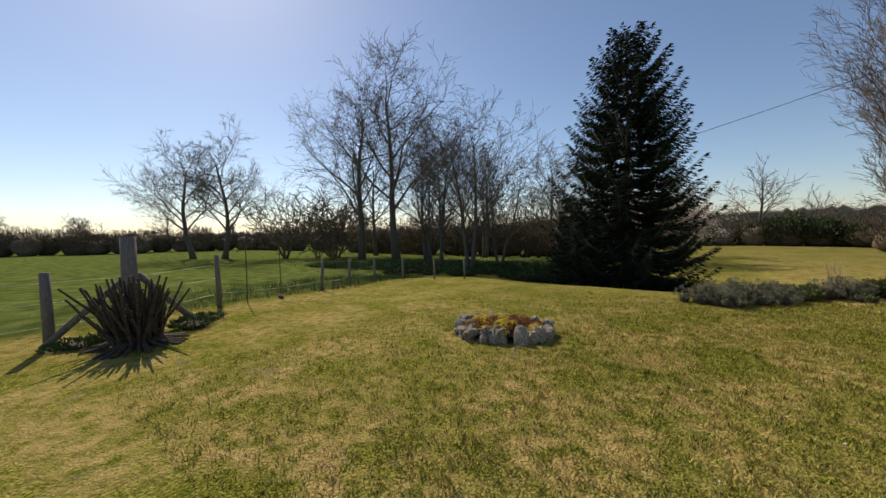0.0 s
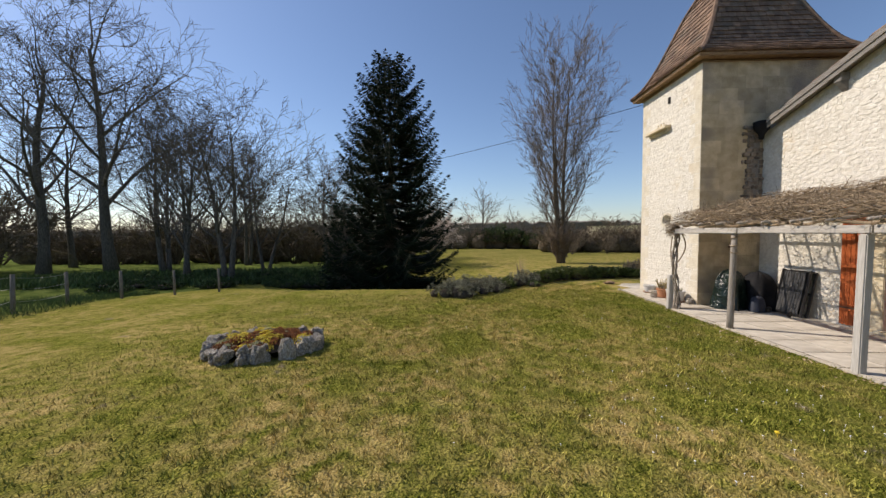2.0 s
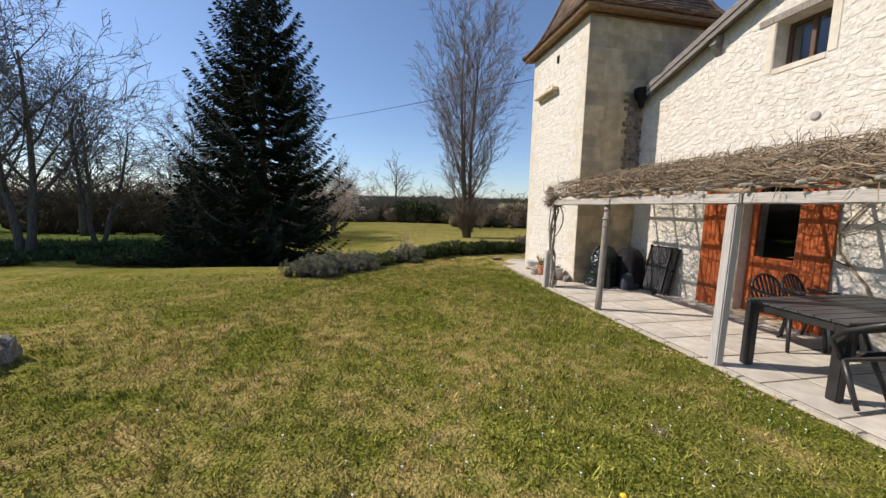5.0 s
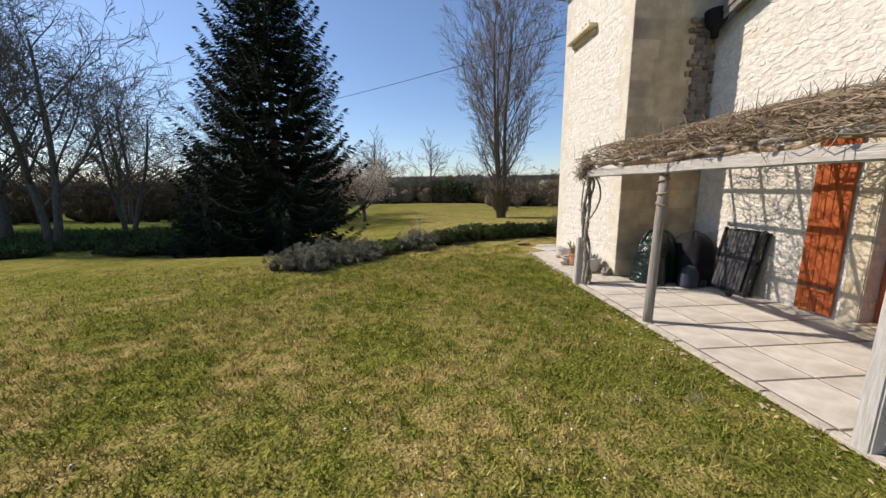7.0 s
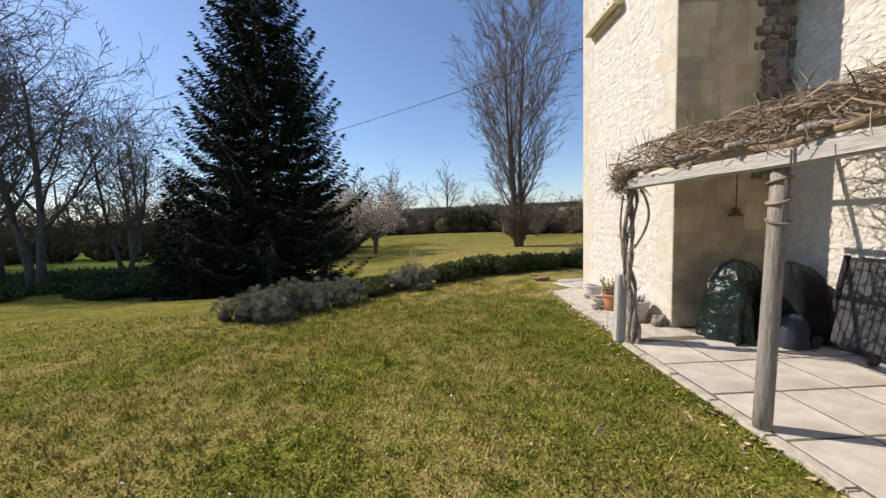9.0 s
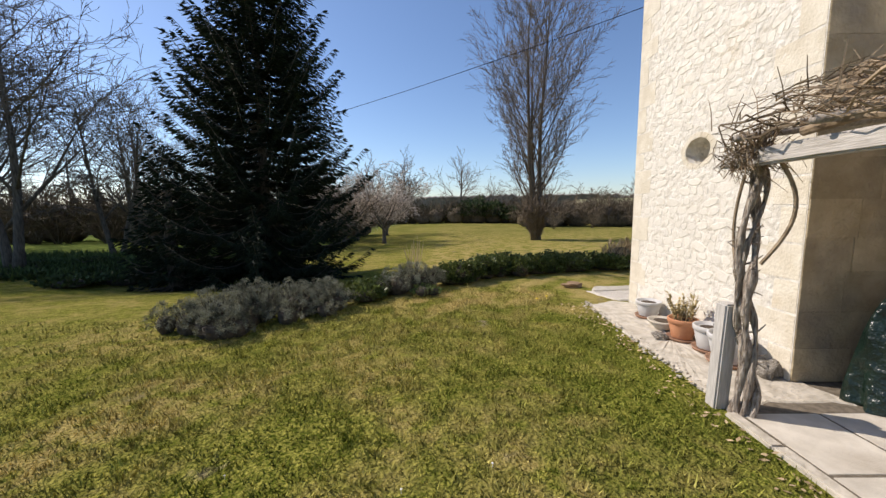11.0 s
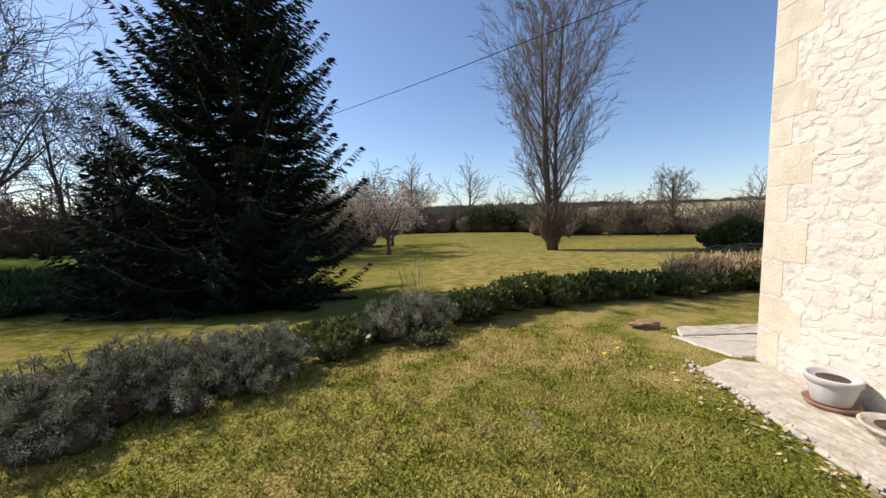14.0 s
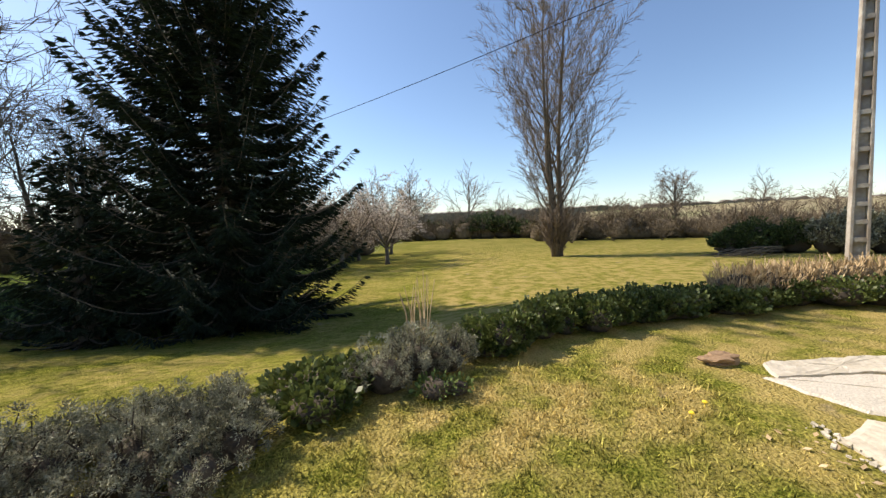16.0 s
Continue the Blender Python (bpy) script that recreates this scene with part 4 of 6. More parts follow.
def garden_chair():
    """Moulded resin armchair: slatted fan back, splayed legs, arm loops."""
    c = thing("garden_chair", 0, 0, 0, "dark moulded resin garden armchair with a slatted rounded back", "chair", "chairs round the table")
    g = Geo()
    n = 8
    vs = []
    for i in range(n + 1):
        for j in range(n + 1):
            u, v = i / n - 0.5, j / n - 0.5
            vs.append((u * (0.46 - 0.06 * v), v * 0.46, 0.42 - 0.03 * math.cos(u * 3) - 0.02 * (v > -0.3) + 0.02 * (v + 0.5)))
    top = list(vs)
    g.add(top + [(x, y, z - 0.018) for x, y, z in top], [(i * (n + 1) + j, (i + 1) * (n + 1) + j, (i + 1) * (n + 1) + j + 1, i * (n + 1) + j + 1) for i in range(n) for j in range(n)] + [((n + 1) ** 2 + i * (n + 1) + j, (n + 1) ** 2 + i * (n + 1) + j + 1, (n + 1) ** 2 + (i + 1) * (n + 1) + j + 1, (n + 1) ** 2 + (i + 1) * (n + 1) + j) for i in range(n) for j in range(n)])
    rim = [vs[i * (n + 1)] for i in range(n + 1)] + [vs[n * (n + 1) + j] for j in range(1, n + 1)] + [vs[i * (n + 1) + n] for i in range(n - 1, -1, -1)] + [vs[j] for j in range(n - 1, -1, -1)]
    g.tube(rim, 0.014, 6, False)
    g.make("seat", PLASTIC, smooth=True, parent=c)
    g = Geo()
    arch = [(-0.22 * math.cos(math.pi * i / 12) * (1.06 if 0 < i < 12 else 1), -0.23 - 0.16 * (math.sin(math.pi * i / 12) ** 0.5 if 0 < i < 12 else 0), 0.42 + 0.43 * (math.sin(math.pi * i / 12) ** 0.6 if 0 < i < 12 else 0)) for i in range(13)]
    g.tube(arch, 0.017, 8)
    for k in range(7):
        u = (k - 3) / 3.6
        zt = 0.42 + 0.43 * max(0.05, 1 - u * u) ** 0.34
        yt = -0.23 - 0.16 * max(0.05, 1 - u * u) ** 0.3
        x = u * 0.22
        g.add([(x * 0.75 - 0.012, -0.22, 0.42), (x * 0.75 + 0.012, -0.22, 0.42), (x + 0.014, yt, zt), (x - 0.014, yt, zt), (x * 0.75 - 0.012, -0.232, 0.42), (x * 0.75 + 0.012, -0.232, 0.42), (x + 0.014, yt - 0.012, zt), (x - 0.014, yt - 0.012, zt)], [(0, 1, 2, 3), (7, 6, 5, 4), (0, 4, 5, 1), (1, 5, 6, 2), (2, 6, 7, 3), (3, 7, 4, 0)])
    g.make("backrest", PLASTIC, smooth=True, parent=c)
    for s in (-1, 1):
        g = Geo()
        pts = [(s * 0.245, -0.30, 0.66), (s * 0.27, -0.12, 0.655), (s * 0.275, 0.08, 0.65), (s * 0.26, 0.2, 0.60), (s * 0.24, 0.22, 0.44)]
        g.tube(pts, 0.02, 8)
        g.make("armrest", PLASTIC, smooth=True, parent=c)
        for y, ty in ((0.21, 0.27), (-0.2, -0.29)):
            g = Geo()
            g.tube([(s * 0.215, y, 0.42), (s * 0.25, ty, 0.003)], [0.026, 0.019], 7)
            g.make("leg", PLASTIC, smooth=True, parent=c)
    return c


chair = garden_chair()
chair.matrix_world = pose(6.40, 5.42, 0, 0, 0, 172)
for x, y, a, tip in ((6.88, 5.38, 186, 0), (5.50, 3.80, 8, -28), (6.20, 3.78, -6, -28)):
    copy_thing(chair, pose(x, y, 0, 0, 0, a) @ pose(0, 0.27, 0.018 if tip else 0, tip, 0, 0) @ pose(0, -0.27, 0))


def lumpy(name, w, d, h, mat, label, cat, x, y, rz, seed, sharp=2.6, folds=0.05, group=""):
    """A covered thing: a draped tarpaulin with folds, gathered at the foot."""
    ob = thing(name, x, y, 0, label, cat, group, rz=rz)
    g = Geo()
    n, k = 18, 40
    for i in range(n + 1):
        f = i / n
        for j in range(k):
            a = 2 * math.pi * j / k
            sx = abs(math.cos(a)) ** (2 / sharp) * math.copysign(1, math.cos(a))
            sy = abs(math.sin(a)) ** (2 / sharp) * math.copysign(1, math.sin(a))
            s = (1 - f ** 5) ** 0.5 if f < 1 else 0.0
            q = noise.noise(Vector((math.cos(a) * 2.2 + seed, math.sin(a) * 2.2, f * 1.2)))
            fold = folds * (math.sin(a * 9 + 3 * q + f * 2) * (1 - f) + 1.6 * q)
            r = s * (1.05 - 0.22 * f) + fold * (1 - f * 0.6)
            g.v.append((sx * w / 2 * r, sy * d / 2 * r, 0.004 + h * f * (1 + 0.06 * q)))
    g.f = [(i * k + j, i * k + (j + 1) % k, (i + 1) * k + (j + 1) % k, (i + 1) * k + j) for i in range(n) for j in range(k)]
    g.f.append(tuple(range(n * k, n * k + k)))
    g.make("cover", mat, smooth=True, parent=ob)
    return ob


lumpy("covered_barbecue", 0.66, 0.5, 0.9, TARP, "barbecue under a creased dark green tarpaulin", "cover", 6.24, 8.94, 25, 3.0, sharp=3.4, folds=0.17)
lumpy("covered_grill", 0.66, 0.7, 0.86, BLACKCOVER, "round garden object under a black plastic cover", "cover", 6.82, 8.88, 0, 9.0, folds=0.07)
lumpy("garden_bag", 0.30, 0.26, 0.34, BLUECOVER, "slate blue garden bag standing on the terrace", "bag", 6.55, 8.56, 0, 5.0, sharp=2.2)

# stack of folded sun loungers leaning on the wall
lounger = thing("sun_lounger", 6.78, 8.2, 0, "stack of folded dark resin sun loungers leaning on the house wall", "lounger")
for k in range(2):
    g = Geo()
    m = pose(6.98 - 0.09 * k, 8.20 + 0.03 * k, 0.012, 0, 11, 0)
    w = 0.60
    for y in (-w / 2, w / 2):
        g.box(-0.02, 0.02, y - 0.025, y + 0.025, 0, 0.95 + 0.03 * k, m)
    for z in (0.0, 0.45, 0.90):
        g.box(-0.018, 0.018, -w / 2 + 0.03, w / 2 - 0.03, z + 0.01, z + 0.06, m)
    under(lounger, g.make("frame", PLASTIC, bevel=0.008))
    g = Geo()
    for i in range(8):
        y = -w / 2 + 0.05 + i * (w - 0.1) / 8
        g.box(-0.03, -0.019, y + 0.003, y + (w - 0.1) / 8 - 0.003, 0.06, 0.93, m)
    under(lounger, g.make("slats", TABLETOP, bevel=0.003))
for y in (7.98, 8.46):
    g = Geo()
    g.lathe([(0.02, -0.012), (0.06, -0.012), (0.065, 0), (0.06, 0.012), (0.02, 0.012)], 16, Matrix.Translation((6.72, y, 0.07)) @ Matrix.Rotation(radians(90), 4, "X"))
    under(lounger, g.make("wheel", PLASTIC, smooth=True))

# bell hanging on a bracket on the tower
bell = thing("hanging_bell", 6.45, TY0 - 0.12, 1.42, "small rusty bell hanging from an iron bracket on the tower", "bell")
g = Geo()
g.lathe([(0.0, 1.52), (0.03, 1.515), (0.045, 1.48), (0.055, 1.44), (0.085, 1.41), (0.075, 1.408), (0.05, 1.43), (0.0, 1.49)], 18, Matrix.Translation((6.45, TY0 - 0.12, 0)))
under(bell, g.make("body", IRON, smooth=True))
g = Geo()
g.tube([(6.45, TY0 + 0.01, 1.95), (6.45, TY0 - 0.12, 1.95), (6.45, TY0 - 0.12, 1.515)], 0.008, 6)
under(bell, g.make("bracket", IRON))


# ---- pots along the tower ----
def pot(x, y, r, h, mat, label, plant="", saucer=True, flare=0.72):
    p = thing("flower_pot", x, y, 0, label, "flower pot", "pots along the tower")
    z0 = 0.028 if saucer else 0.006
    g = Geo()
    g.lathe([(r * flare * 0.98, z0), (r * flare, z0 + 0.005), (r * 0.95, z0 + h * 0.74), (r * 0.95, z0 + h * 0.76), (r * 1.03, z0 + h * 0.78), (r * 1.05, z0 + h * 0.97), (r * 1.02, z0 + h), (r * 0.93, z0 + h), (r * 0.9, z0 + h * 0.9), (r * 0.05, z0 + h * 0.88)], 32)
    g.make("body", mat, smooth=True, parent=p)
    g = Geo()
    g.lathe([(r * 0.92, z0 + h * 0.80), (r * 0.6, z0 + h * 0.90), (r * 0.25, z0 + h * 0.915), (0.002, z0 + h * 0.92)], 20)
    g.make("soil", SOIL, smooth=True, parent=p)
    if saucer:
        g = Geo()
        g.lathe([(r * 0.8, 0.004), (r * 1.0, 0.008), (r * 1.06, 0.035), (r * 1.02, 0.036), (r * 0.95, 0.02), (0.01, 0.02)], 28)
        g.make("saucer", SAUCER, smooth=True, parent=p)
    if plant:
        g = Geo()
        for i in range(26 if plant == "succulent" else 40):
            a, l = rng.uniform(0, 6.28), rng.uniform(0.4, 1) * (0.32 if plant == "succulent" else 0.12)
            lean = rng.uniform(0.05, 0.5)
            b = Vector((0.5 * r * math.cos(a), 0.5 * r * math.sin(a), z0 + h * 0.9))
            d = Vector((math.cos(a) * lean, math.sin(a) * lean, 1)).normalized()
            tip = b + d * l
            g.tube([b, b + d * l * 0.5 + Vector((0, 0, 0.01)), tip], [0.006, 0.005, 0.003], 4)
            if plant == "succulent":
                for q in range(9):
                    c = b + d * l * (0.25 + 0.75 * q / 9)
                    e = Vector((rng.uniform(-1, 1), rng.uniform(-1, 1), rng.uniform(-0.2, 0.9))).normalized()
                    s = e.cross(Vector((0, 0, 1))).normalized() * 0.014
                    g.add([tuple(c), tuple(c + e * 0.03 + s), tuple(c + e * 0.06), tuple(c + e * 0.03 - s)], [(0, 1, 2, 3)])
        g.make("plant", DRYSPRIG if plant == "succulent" else LAVENDER, parent=p)
    return p


pot(5.55, 11.13, 0.15, 0.2, GREYPOT, "pale grey flared pot on a saucer by the tower", "")
pot(5.47, 10.66, 0.165, 0.11, CONCRETE, "shallow pale stone bowl planter by the tower", "", False, 0.55)
pot(5.47, 10.31, 0.145, 0.22, TERRA, "terracotta pot holding a straggly succulent plant", "succulent")
pot(5.55, 10.0, 0.15, 0.24, GREYPOT, "pale grey flared pot on a terracotta saucer", "")
pot(5.50, 9.70, 0.165, 0.26, GREYPOT, "pale grey pot with a few grey sprigs", "sprig")


def boulder(name, r, seed, flat=0.7):
    bm = bmesh.new()
    bmesh.ops.create_icosphere(bm, subdivisions=3, radius=1)
    for v in bm.verts:
        c = v.co.copy()
        q = noise.noise(c * 1.3 + Vector((seed, 0, 0))) * 0.6 + noise.noise(c * 3.1 + Vector((0, seed, 0))) * 0.3 + noise.noise(c * 7.1 + Vector((0, seed, 2))) * 0.1
        c = Vector([math.copysign(abs(a) ** 0.75, a) for a in c])
        v.co = c * (1 + q)
        v.co.z *= flat
    me = bpy.data.meshes.new(name)
    bm.to_mesh(me)
    bm.free()
    me.materials.append(ROCK)
    me.polygons.foreach_set("use_smooth", [False] * len(me.polygons))
    return me


rock_shapes = [boulder("rock", 1, 3.7 * k + 1) for k in range(6)]


def rock(x, y, z, sx, sy, sz, rz, k, label, group="", parent=None):
    o = new("rock", rock_shapes[k % 6])
    o.matrix_world = pose(x, y, z, 0, 0, rz) @ Matrix.Diagonal((sx, sy, sz, 1))
    if parent is None:
        tagged(o, label, "rock", group)
    else:
        under(parent, o)
    return o


rock(5.66, 9.45, 0.055, 0.10, 0.08, 0.11, 20, 1, "rough grey-brown rock leaning at the tower corner")
rock(5.24, 10.35, 0.035, 0.05, 0.07, 0.05, 60, 2, "white pebble beside the terracotta pot")
brown = boulder("rock", 1, 31.0)
brown.materials.clear()
brown.materials.append(EAVE)
o = new("rock", brown)
o.matrix_world = pose(5.2, 13.08, 0.012, 0, 0, 10) @ Matrix.Diagonal((0.17, 0.09, 0.07, 1))
tagged(o, "brown broken stone lying in the grass", "rock")

# ---- flower bed ringed with rocks ----
BX, BY, BA, BB, BROT = -3.12, 5.72, 0.76, 0.50, radians(20)
bed = thing("flower_bed", BX, BY, ground(BX, BY), "raised flower bed of sedum ringed with white rocks", "flower bed")


def bed_at(a, s=1.0):
    x, y = BA * s * math.cos(a), BB * s * math.sin(a)
    return BX + x * math.cos(BROT) - y * math.sin(BROT), BY + x * math.sin(BROT) + y * math.cos(BROT)


for i in range(17):
    a = 2 * math.pi * i / 17 + rng.uniform(-0.09, 0.09)
    x, y = bed_at(a, rng.uniform(0.94, 1.04))
    s = rng.uniform(0.5, 1.0)
    rock(x, y, ground(x, y) + 0.09, 0.15 * s, 0.12 * rng.uniform(0.7, 1.15), 0.17 * rng.uniform(0.7, 1.4), math.degrees(a) + 110 + rng.uniform(-35, 35), i, "", parent=bed)
g = Geo()
k = 40
for i in range(7):
    f = i / 6
    for j in range(k):
        x, y = bed_at(2 * math.pi * j / k, 0.96 * (1 - f))
        g.v.append((x, y, ground(BX, BY) + 0.10 + 0.12 * (1 - (1 - f) ** 2) + 0.02 * noise.noise(Vector((x * 5, y * 5, 1)))))
g.f = [(i * k + j, i * k + (j + 1) % k, (i + 1) * k + (j + 1) % k, (i + 1) * k + j) for i in range(6) for j in range(k)]
under(bed, g.make("soil", SOIL, smooth=True))
for nm, mt, cnt, sd in (("russet_sedum", SEDUM_R, 46, 1), ("yellow_sedum", SEDUM_Y, 13, 2), ("pale_sedum", SEDUM_G, 10, 3)):
    g = Geo()
    r2 = random.Random(sd)
    for c in range(cnt):
        a, s = r2.uniform(0, 6.28), math.sqrt(r2.random()) * 0.86
        cx, cy = bed_at(a, s)
        cz = ground(BX, BY) + 0.10 + 0.12 * (1 - s * s)
        rr = r2.uniform(0.08, 0.16) + (0.03 if sd == 2 else 0)
        for q in range(110):
            b, e = r2.uniform(0, 6.28), r2.uniform(0.1, 1.57)
            d = Vector((math.cos(b) * math.cos(e), math.sin(b) * math.cos(e), math.sin(e) * 0.75))
            p = Vector((cx, cy, cz)) + d * rr * r2.uniform(0.75, 1.0)
            t1 = d.orthogonal().normalized() * 0.016
            t2 = d.cross(t1).normalized() * 0.016
            g.add([tuple(p - t1), tuple(p - t2 + d * 0.008), tuple(p + t1), tuple(p + t2 + d * 0.012)], [(0, 1, 2, 3)])
    under(bed, g.make(nm, mt, kind="stuff"))


# ---- trees ----
def branch_out(r, p, d, length, rad, level, cfg, out):
    """Grows one limb and its side limbs; out gathers (level, points, radii)."""
    n = cfg["segs"][level]
    pts, rads = [p.copy()], [rad]
    step = length / n
    end = cfg["taper"][level]
    dirs = [d.copy()]
    for i in range(n):
        w = cfg["wobble"][level]
        d = (d + Vector((r.uniform(-w, w), r.uniform(-w, w), r.uniform(-w, w) + cfg["lift"][level]))).normalized()
        p = p + d * step
        pts.append(p.copy())
        dirs.append(d.copy())
        rads.append(rad * (1 - (1 - end) * (i + 1) / n))
    out.append((level, pts, rads))
    if level + 1 >= len(cfg["segs"]):
        return
    kids = cfg["kids"][level]
    kids = max(1, int(round(kids * r.uniform(0.8, 1.2))))
    lo = cfg["start"][level]
    for k in range(kids):
        f = lo + (1 - lo) * (k + r.random()) / kids
        f = min(f, 0.985)
        i = int(f * n)
        q = pts[i].lerp(pts[i + 1], f * n - i)
        base = dirs[i]
        side = base.orthogonal().normalized()
        side.rotate(Matrix.Rotation(r.uniform(0, 6.283) if level else k * 2.4 + r.uniform(-0.4, 0.4), 3, base))
        ang = radians(cfg["angle"][level] * r.uniform(0.75, 1.25))
        nd = (base * math.cos(ang) + side * math.sin(ang)).normalized()
        ln = length * cfg["ratio"][level] * r.uniform(0.7, 1.15) * cfg["shape"](f, level)
        branch_out(r, q, nd, ln, max(cfg["rmin"], rads[i] * cfg["thin"][level]), level + 1, cfg, out)


BROAD = dict(segs=(8, 6, 4, 2, 1), taper=(0.25, 0.2, 0.25, 0.4, 0.6), wobble=(0.10, 0.18, 0.2, 0.2, 0.2), lift=(0.03, 0.05, 0.03, 0.02, 0.02), kids=(13, 8, 6, 4, 0), start=(0.26, 0.22, 0.2, 0.15, 0), angle=(48, 45, 42, 40, 0), ratio=(0.56, 0.52, 0.5, 0.55, 0), thin=(0.48, 0.55, 0.55, 0.6, 0), rmin=0.015, shape=lambda f, lv: (1.15 - 0.6 * f) if lv == 0 else 1.0)
POPLAR = dict(segs=(12, 7, 4, 2, 1), taper=(0.12, 0.15, 0.25, 0.4, 0.6), wobble=(0.05, 0.08, 0.12, 0.16, 0.2), lift=(0.03, 0.07, 0.06, 0.05, 0.05), kids=(32, 9, 6, 4, 0), start=(0.08, 0.15, 0.12, 0.15, 0), angle=(32, 28, 28, 30, 0), ratio=(0.27, 0.42, 0.45, 0.5, 0), thin=(0.36, 0.5, 0.5, 0.6, 0), rmin=0.012, shape=lambda f, lv: (0.62 + 1.3 * f * (1 - f) * 2 if f < 0.6 else 1.15 - 0.9 * (f - 0.6)) if lv == 0 else 1.0)
ORCHARD = dict(segs=(4, 5, 3, 2, 1), taper=(0.7, 0.25, 0.25, 0.4, 0.6), wobble=(0.1, 0.16, 0.22, 0.28, 0.3), lift=(0.02, 0.04, 0.05, 0.04, 0.02), kids=(7, 7, 5, 3, 0), start=(0.65, 0.2, 0.2, 0.15, 0), angle=(52, 42, 42, 40, 0), ratio=(2.3, 0.45, 0.5, 0.5, 0), thin=(0.55, 0.5, 0.55, 0.6, 0), rmin=0.012, shape=lambda f, lv: 1.0)
THICKET = dict(segs=(3, 2, 1, 1), taper=(0.4, 0.3, 0.4, 0.6), wobble=(0.2, 0.24, 0.26, 0.3), lift=(0.05, 0.05, 0.04, 0.03), kids=(5, 4, 3, 0), start=(0.15, 0.15, 0.15, 0), angle=(35, 38, 40, 0), ratio=(0.55, 0.55, 0.55, 0), thin=(0.5, 0.6, 0.6, 0), rmin=0.02, shape=lambda f, lv: 1.0)


SUCKER = dict(THICKET, angle=(18, 22, 25, 0), wobble=(0.08, 0.12, 0.16, 0.2), kids=(5, 3, 2, 0))


def with_cfg(base, **kw):
    c = dict(base)
    c.update(kw)
    return c


def bare_tree(name, height, trunk_r, seed, cfg, label, bark=BARK, twig=TWIG, stems=1, spread=0.0, lean=(0, 0), category="tree", group="", blossom=0, cut=1.0, reach=0.62, suckers=0):
    """A leafless tree at the origin: limbs as one part, fine twigs as another."""
    r = random.Random(seed)
    out = []
    for s in range(stems):
        a = 2 * math.pi * s / max(1, stems) + r.uniform(-0.3, 0.3)
        d = Vector((lean[0] + spread * math.cos(a), lean[1] + spread * math.sin(a), 1)).normalized()
        p = Vector((0.5 * trunk_r * math.cos(a), 0.5 * trunk_r * math.sin(a), -0.15)) if stems > 1 else Vector((0, 0, -0.15))
        branch_out(r, p, d, height * reach * (1 if s == 0 else r.uniform(0.75, 1.0)), trunk_r * (1 if stems == 1 else 0.62), 0, cfg, out)
    top = max(p.z for _, pts, _ in out for p in pts)
    k = height / top
    limbs, twigs = Geo(), Geo()
    for lv, pts, rads in out:
        pts = [Vector((p.x * cut, p.y * cut, p.z * k)) for p in pts]
        if lv <= 1:
            rads = list(rads)
            if lv == 0:
                rads[0] *= 1.35
            limbs.tube(pts, rads, (9 if lv == 0 else 6) if height > 4.5 else 4)
        else:
            twigs.tube(pts, rads, 3, False)
    t = thing(name, 0, 0, 0, label, category, group)
    if suckers:
        more = []
        for s in range(suckers):
            a = r.uniform(0, 6.283)
            d = Vector((0.2 * math.cos(a), 0.2 * math.sin(a), 1)).normalized()
            branch_out(r, Vector((0.3 * math.cos(a), 0.3 * math.sin(a), r.uniform(-0.1, 0.25))), d, r.uniform(0.9, 3.0), 0.03, 0, SUCKER, more)
        for lv, pts, rads in more:
            twigs.tube(pts, [max(0.014, q) for q in rads], 3, False)
    limbs.make("trunk_and_limbs", bark, smooth=True, parent=t)
    twigs.make("twigs", twig, parent=t, kind="stuff")
    if blossom:
        g = Geo()
        tips = [Vector((p.x * cut, p.y * cut, p.z * k)) for lv, pts, _ in out if lv >= 2 for p in pts]
        for q in range(blossom):
            c = r.choice(tips) + Vector((r.gauss(0, 0.08), r.gauss(0, 0.08), r.gauss(0, 0.08)))
            e1 = Vector((r.gauss(0, 1), r.gauss(0, 1), r.gauss(0, 1))).normalized() * r.uniform(0.03, 0.06)
            e2 = e1.orthogonal().normalized() * e1.length
            g.add([tuple(c - e1), tuple(c - e2), tuple(c + e1), tuple(c + e2)], [(0, 1, 2, 3)])
        g.make("blossom", BLOSSOM, parent=t, kind="stuff")
    return t


def place(t, x, y, rz=0, s=1.0):
    t.matrix_world = pose(x, y, ground(x, y), 0, 0, rz) @ Matrix.Scale(s, 4)
    return t


def again(t, x, y, rz=0, s=1.0):
    o = copy_thing(t, pose(x, y, ground(x, y), 0, 0, rz))
    o.scale = (s, s, s)
    return o


poplar = place(bare_tree("poplar_tree", 24.0, 0.36, 11, with_cfg(POPLAR, kids=(20, 8, 6, 4, 0), ratio=(0.29, 0.42, 0.45, 0.5, 0), angle=(33, 28, 28, 30, 0), start=(0.12, 0.15, 0.12, 0.15, 0)), "tall leafless poplar with upswept branches from a thick base", POPBARK, POPTWIG, stems=3, spread=0.045, reach=0.85, lean=(-0.025, 0.0), suckers=56), 10.1, 35.5, 0)
tree_c = place(bare_tree("bare_tree", 11.2, 0.24, 21, with_cfg(BROAD, wobble=(0.05, 0.10, 0.14, 0.18, 0.2), angle=(36, 36, 40, 40, 0), lift=(0.04, 0.06, 0.05, 0.04, 0.03), start=(0.2, 0.25, 0.2, 0.15, 0), kids=(11, 7, 5, 3, 0), rmin=0.011), "slender leafless ash tree with rising branches", stems=2, spread=0.10, reach=0.8), -11.9, 18.3, 0)
